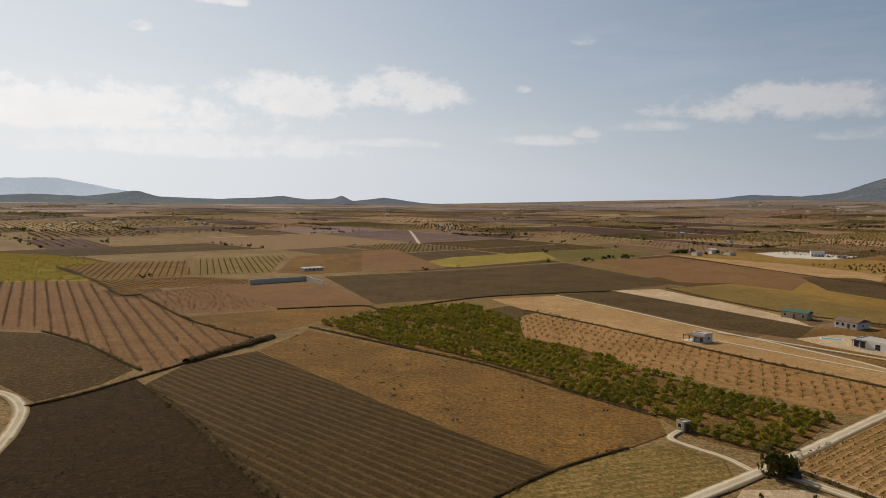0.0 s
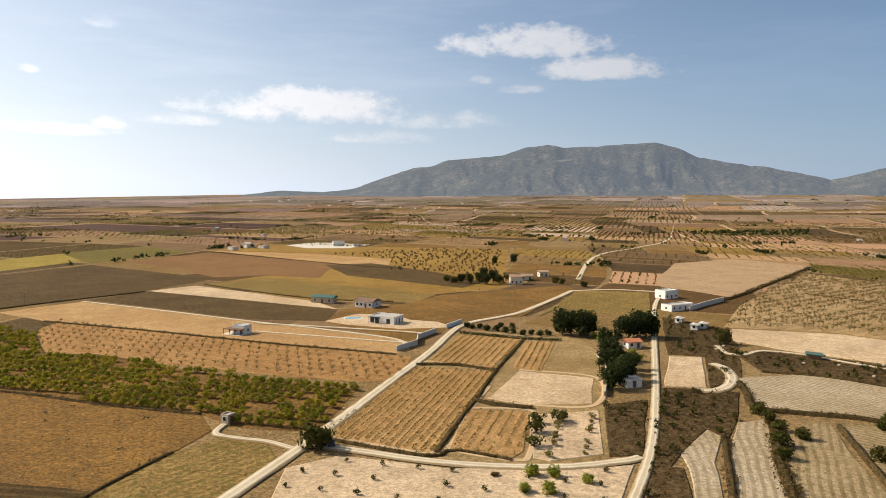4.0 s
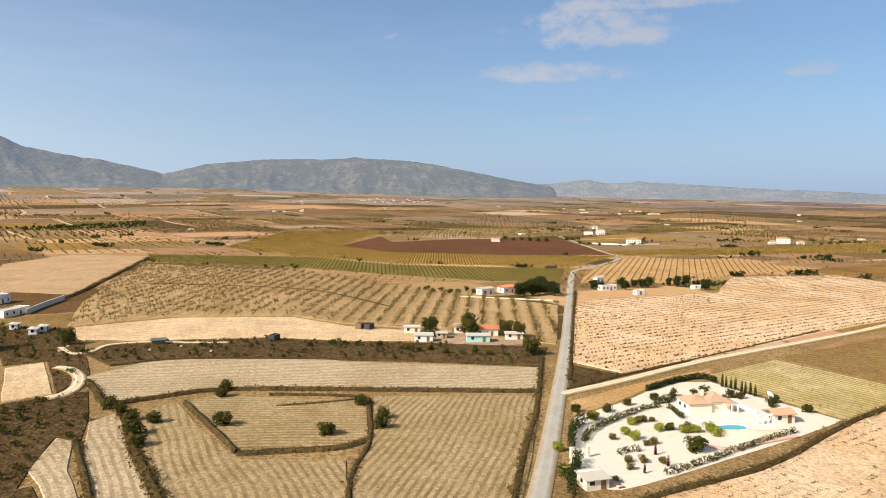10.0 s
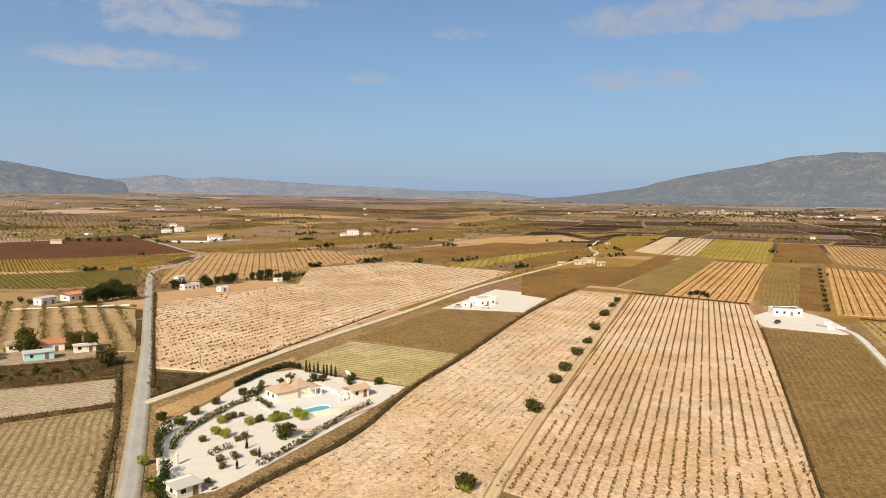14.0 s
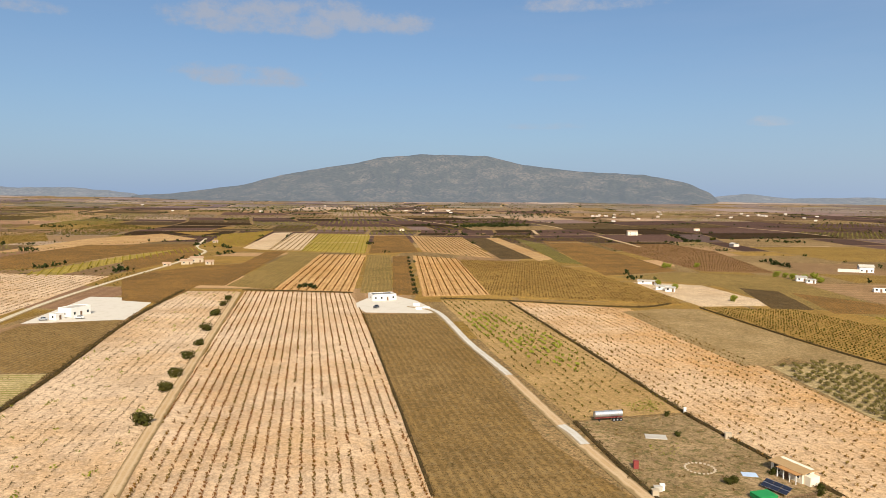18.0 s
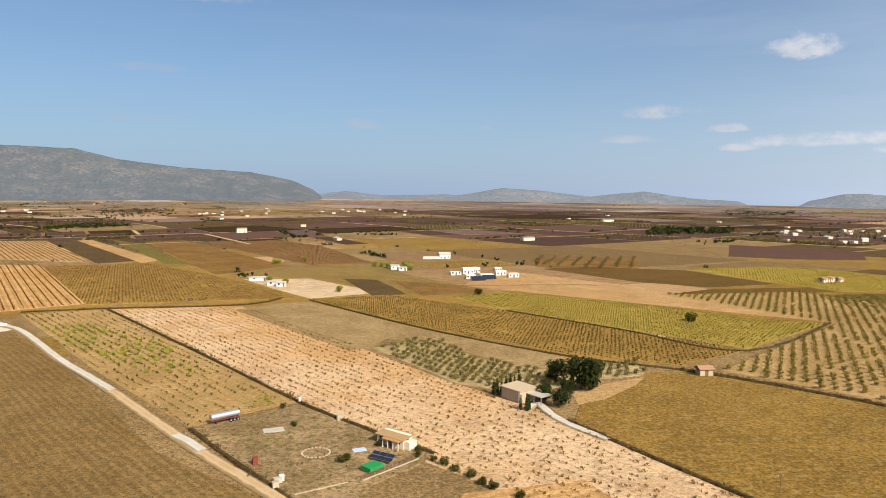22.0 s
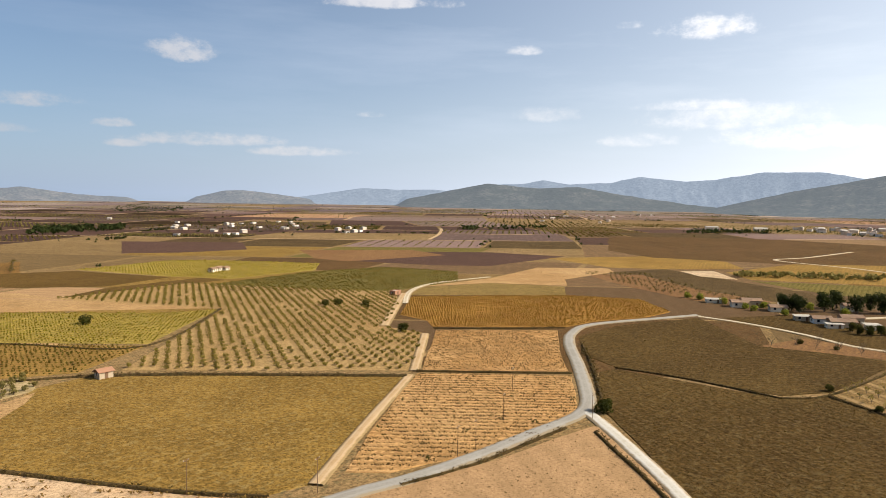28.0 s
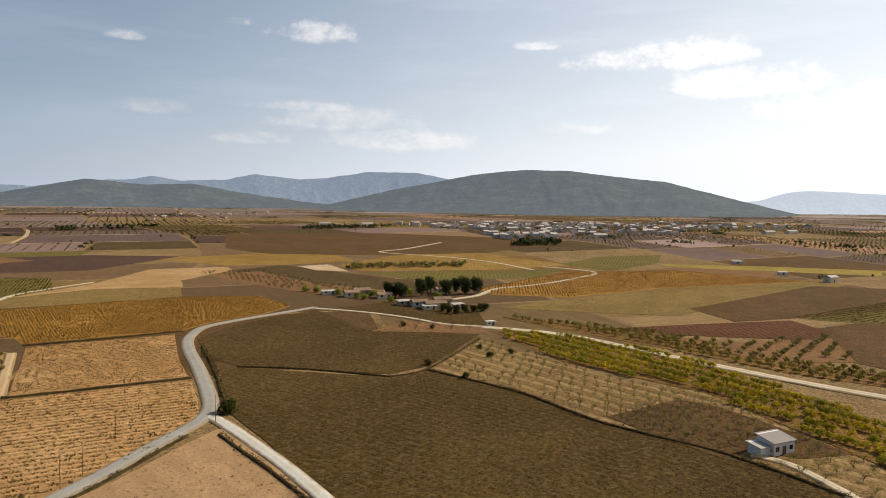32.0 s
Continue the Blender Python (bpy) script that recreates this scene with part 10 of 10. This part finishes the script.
trees("pine_tree", [(-402.6, -120), (-403.8, -116.1), (-400.5, -111), (-413.1, -102.5), (-429.5, -100.7), (-420, -88.6), (-434.4, -85.1), (-428.4, -78.2), (-433.2, -71.6)], "pine", L["pine"], 1.1, "dark pine in a hamlet", "pines in the hamlet", 1.15)
trees("pine_tree", [(-354.7, -73.2), (-354, -69.2), (-358.7, -65.9), (-361.8, -61.7), (-364.6, -58.6), (-367.2, -56.6), (-359.1, -77.1)], "pine", L["bush"], 0.62, "dark bushy tree by a hamlet", "bushy trees by the hamlet")
trees("farm_tree", [(-392.8, -136), (-415.7, -110.6), (-409, -91.4), (-404.4, -130.4), (-403, -151.4), (-389.6, -130.8), (-411.1, -176.8), (-408.3, -168.2), (-385.4, -114.1)], "bush", L["lime"], 1.9, "yellow-green tree in a hamlet", "light trees in the hamlet")
house("field_barn", -573.3, 170.9, 128.9, 12, 8, 5, "pale gabled barn beside fields", CREAM, "gable", GREYROOF, 1.4, 1, category="barn")
house("field_hut", -617.7, 148.2, 100, 9, 6, 3, "low white hut by a far track", WHITE, "mono", GREYROOF, 0.4, 1, category="hut")
house("field_hut", -713.9, 131.1, 100, 12, 6, 3, "low pale hut with trees", WHITE, "mono", GREYROOF, 0.4, 1, category="hut")
trees("plum_tree", [(-311.2, -72), (-227.4, -41.1), (-260.6, -38), (-268.7, -31), (-273.7, -44.3), (-242.3, -57.4), (-312.7, -86)], "bush", L["bush"], 1.1, "dark round bush among almonds", "bushes among almonds", category="bush")
trees("corner_bush", [(-173.4, -97.3)], "bush", L["bush"], 2.1, "large olive-green bush at a road junction", category="bush")
trees("field_shrub", [(-142.2, -145.7), (-160.6, -143.8), (-148.3, -113.9), (-152.8, -105.5), (-134, -114.2), (-114.3, -108.2), (-121.5, -132.6), (-168.1, -125.5), (-161.2, -129.8), (-177.8, -110.5), (-168.5, -107.6)], "tuft", L["bush"], 2.0, "low dark weed clump in a field", "weed clumps", category="shrub")
for q in [(-119.7, -104.4), (-126.3, -104.5), (-148.3, -113.2), (-165.2, -96.2), (-173.3, -129), (-67, -129.9), (-85.5, -111.9), (250.6, -45.2), (423.2, -326.8), (40.9, 419.8)]:
    pole(*q, 7.5)

# --- the town under the hill, and scattered far houses ---
TOWN_WALLS = plain("town_walls", (0.66, 0.60, 0.52), (0.54, 0.47, 0.39), 0.9, 0.3), plain("town_walls_tan", (0.58, 0.47, 0.36), (0.48, 0.38, 0.28), 0.9, 0.3)
TOWN_ROOFS = plain("town_roofs", (0.42, 0.29, 0.21), (0.34, 0.23, 0.16), 0.9, 0.5), plain("town_roofs_pale", (0.54, 0.48, 0.40), (0.44, 0.38, 0.31), 0.9, 0.5)
town_meshes = []
for i in range(10):
    w, d, h = random.uniform(7, 12), random.uniform(6, 9), random.uniform(3.5, 6.5)
    bm = boxes((-w / 2, -d / 2, -3.0, w / 2, d / 2, h))
    for s in range(int(h // 3)):
        for k in range(int(w // 3)):
            box(bm, -w / 2 + 0.9 + k * 3, -d / 2 - 0.06, 1.0 + s * 3, -w / 2 + 2.1 + k * 3, -d / 2 + 0.02, 2.3 + s * 3)
    body = bpy.data.meshes.new("wall")
    bm.to_mesh(body)
    bm.free()
    body.materials.append(TOWN_WALLS[i % 2])
    bm = roof_mesh("gable", w, d, h, 1.8) if i % 2 else boxes((-w / 2 - 0.2, -d / 2 - 0.2, h, w / 2 + 0.2, d / 2 + 0.2, h + 0.4))
    cap = bpy.data.meshes.new("roof")
    bm.to_mesh(cap)
    bm.free()
    cap.materials.append(TOWN_ROOFS[i % 2])
    town_meshes.append((body, cap))


def town_house(x, y, turn, label, group, size=1.0):
    ob = thing("town_house" if size == 1.0 else "farmhouse", x, y, turn, float(land(x, y)), label, "house", group)
    ob.scale = (size, size, size * (1 if size == 1.0 else 0.75))
    body, cap = random.choice(town_meshes)
    part("wall", body, None, ob)
    part("roof", cap, None, ob)


def scatter_houses(poly, count, label, group, size=1.0):
    p = np.array(poly)
    x, y = rng.uniform(p[:, 0].min(), p[:, 0].max(), count * 12), rng.uniform(p[:, 1].min(), p[:, 1].max(), count * 12)
    for k in np.flatnonzero(inside(x, y, poly))[:count]:
        town_house(float(x[k]), float(y[k]), float(rng.choice((10, 25, 100, 115)) + rng.normal(0, 4)), label, group, size)


scatter_houses([(-1480.7, -427), (-1629.6, -252), (-1703.4, -74), (-1601.2, 76.7), (-1490.8, 213.1), (-1261.7, 126), (-1180, -5.4), (-1197.7, -89.1), (-1271.3, -206.7), (-1318.4, -312.8)], 190, "pale town house with a tiled or flat roof", "town houses")
scatter_houses([(-1746.4, -75.9), (-1958.2, 348.7), (-1824, 549.6), (-1434.4, 205.1), (-1533.2, 73.5)], 70, "pale house at the town's edge", "town edge houses")
for q in [(-1345.2, -535.7), (-1361.1, -451.5), (-1299, -153.5), (-1366.2, 301.2), (-1412.3, 350), (-1114.7, 3.5)]:
    house("factory_shed", *q, ham_t, 30, 16, 6, "long pale factory shed near the town", CREAM, "gable", GREYROOF, 2.0, 0, False, "factory", "factory sheds")
scatter_houses([(-1137.6, -187.9), (-1174.6, -57), (-1036.3, -49.9), (-1007.5, -139.6)], 30, "brownish block at the town's edge", "town edge blocks")
for poly, count in (([(2965, 573.5), (3263.9, 380.6), (3139.8, 253.8), (2774.2, 256.1), (2643.6, 475.4)], 24), ([(1315.8, 2252.9), (1401.4, 1880.2), (1231.2, 1602.7), (1101.7, 1829.9)], 8), ([(1887.5, 627.4), (2009.2, 514.3), (1882.4, 481.6), (1753.1, 568.5)], 7), ([(2473.6, -238.2), (2323.9, -587.5), (2056.2, -520.2), (2107.9, -235.3)], 16),
                    ([(1370.5, -1907.8), (1195.8, -2190.9), (985.5, -1805.5), (1140.1, -1586.9)], 14), ([(648.9, -1925.6), (498.8, -2282.1), (367.5, -1747.8), (484.8, -1518.5)], 14), ([(382.7, -2378.4), (-52.5, -2456.4), (-42.9, -2014.5), (271.8, -1839)], 16), ([(-594.8, -1250.8), (-920.4, -1319.7), (-777.7, -1019.2), (-504.9, -879.8)], 26), ([(-757.4, -1021.9), (-865.1, -936.6), (-771, -834.3), (-670.4, -878.1)], 10),
                    ([(-1654.9, -1240.2), (-2603.5, -1268.4), (-1625.6, -791.5), (-1197.6, -867.9)], 18), ([(253.1, 761.9), (323.4, 785), (304.4, 738.5), (244.6, 718.6)], 6), ([(-806.7, 1339.9), (-486, 1505.5), (-419.5, 1299), (-641, 1092.9)], 8), ([(-27.4, 1379.7), (61.4, 1396.7), (53.6, 1216.8), (-13.8, 1167.9)], 6), ([(1250.2, 3456.9), (1576.4, 2773.3), (1285.1, 2259.1), (899.4, 2379.7)], 10)):
    scatter_houses(poly, max(3, int(count * 0.8)), "far pale farmhouse on the plain", "far farmhouses", 0.9)
    wood("far_tree_belt", poly, count, "trees round far farmhouses", L["pine"], (0.8, 1.8))
for corners, tone, mid, az in lines:
    if 900 < mid < 3000 and g.random() < 0.055:
        x, y = np.array(corners).mean(axis=0)
        if len(clear_of_plots([(x, y)])):
            town_house(float(x), float(y), float(g.choice((37, 127)) + g.gauss(0, 6)), "far pale farmhouse among fields", "far farmhouses", 0.85)
wood("town_trees", [(-1419.2, -409.2), (-1592.1, -246.2), (-1662.4, -72.2), (-1490.8, 213.1), (-1220.9, 122), (-1110.9, -5), (-1142.2, -84.9), (-1207.2, -196.3)], 200, "dark trees among the town houses", L["pine"], (0.7, 1.6))
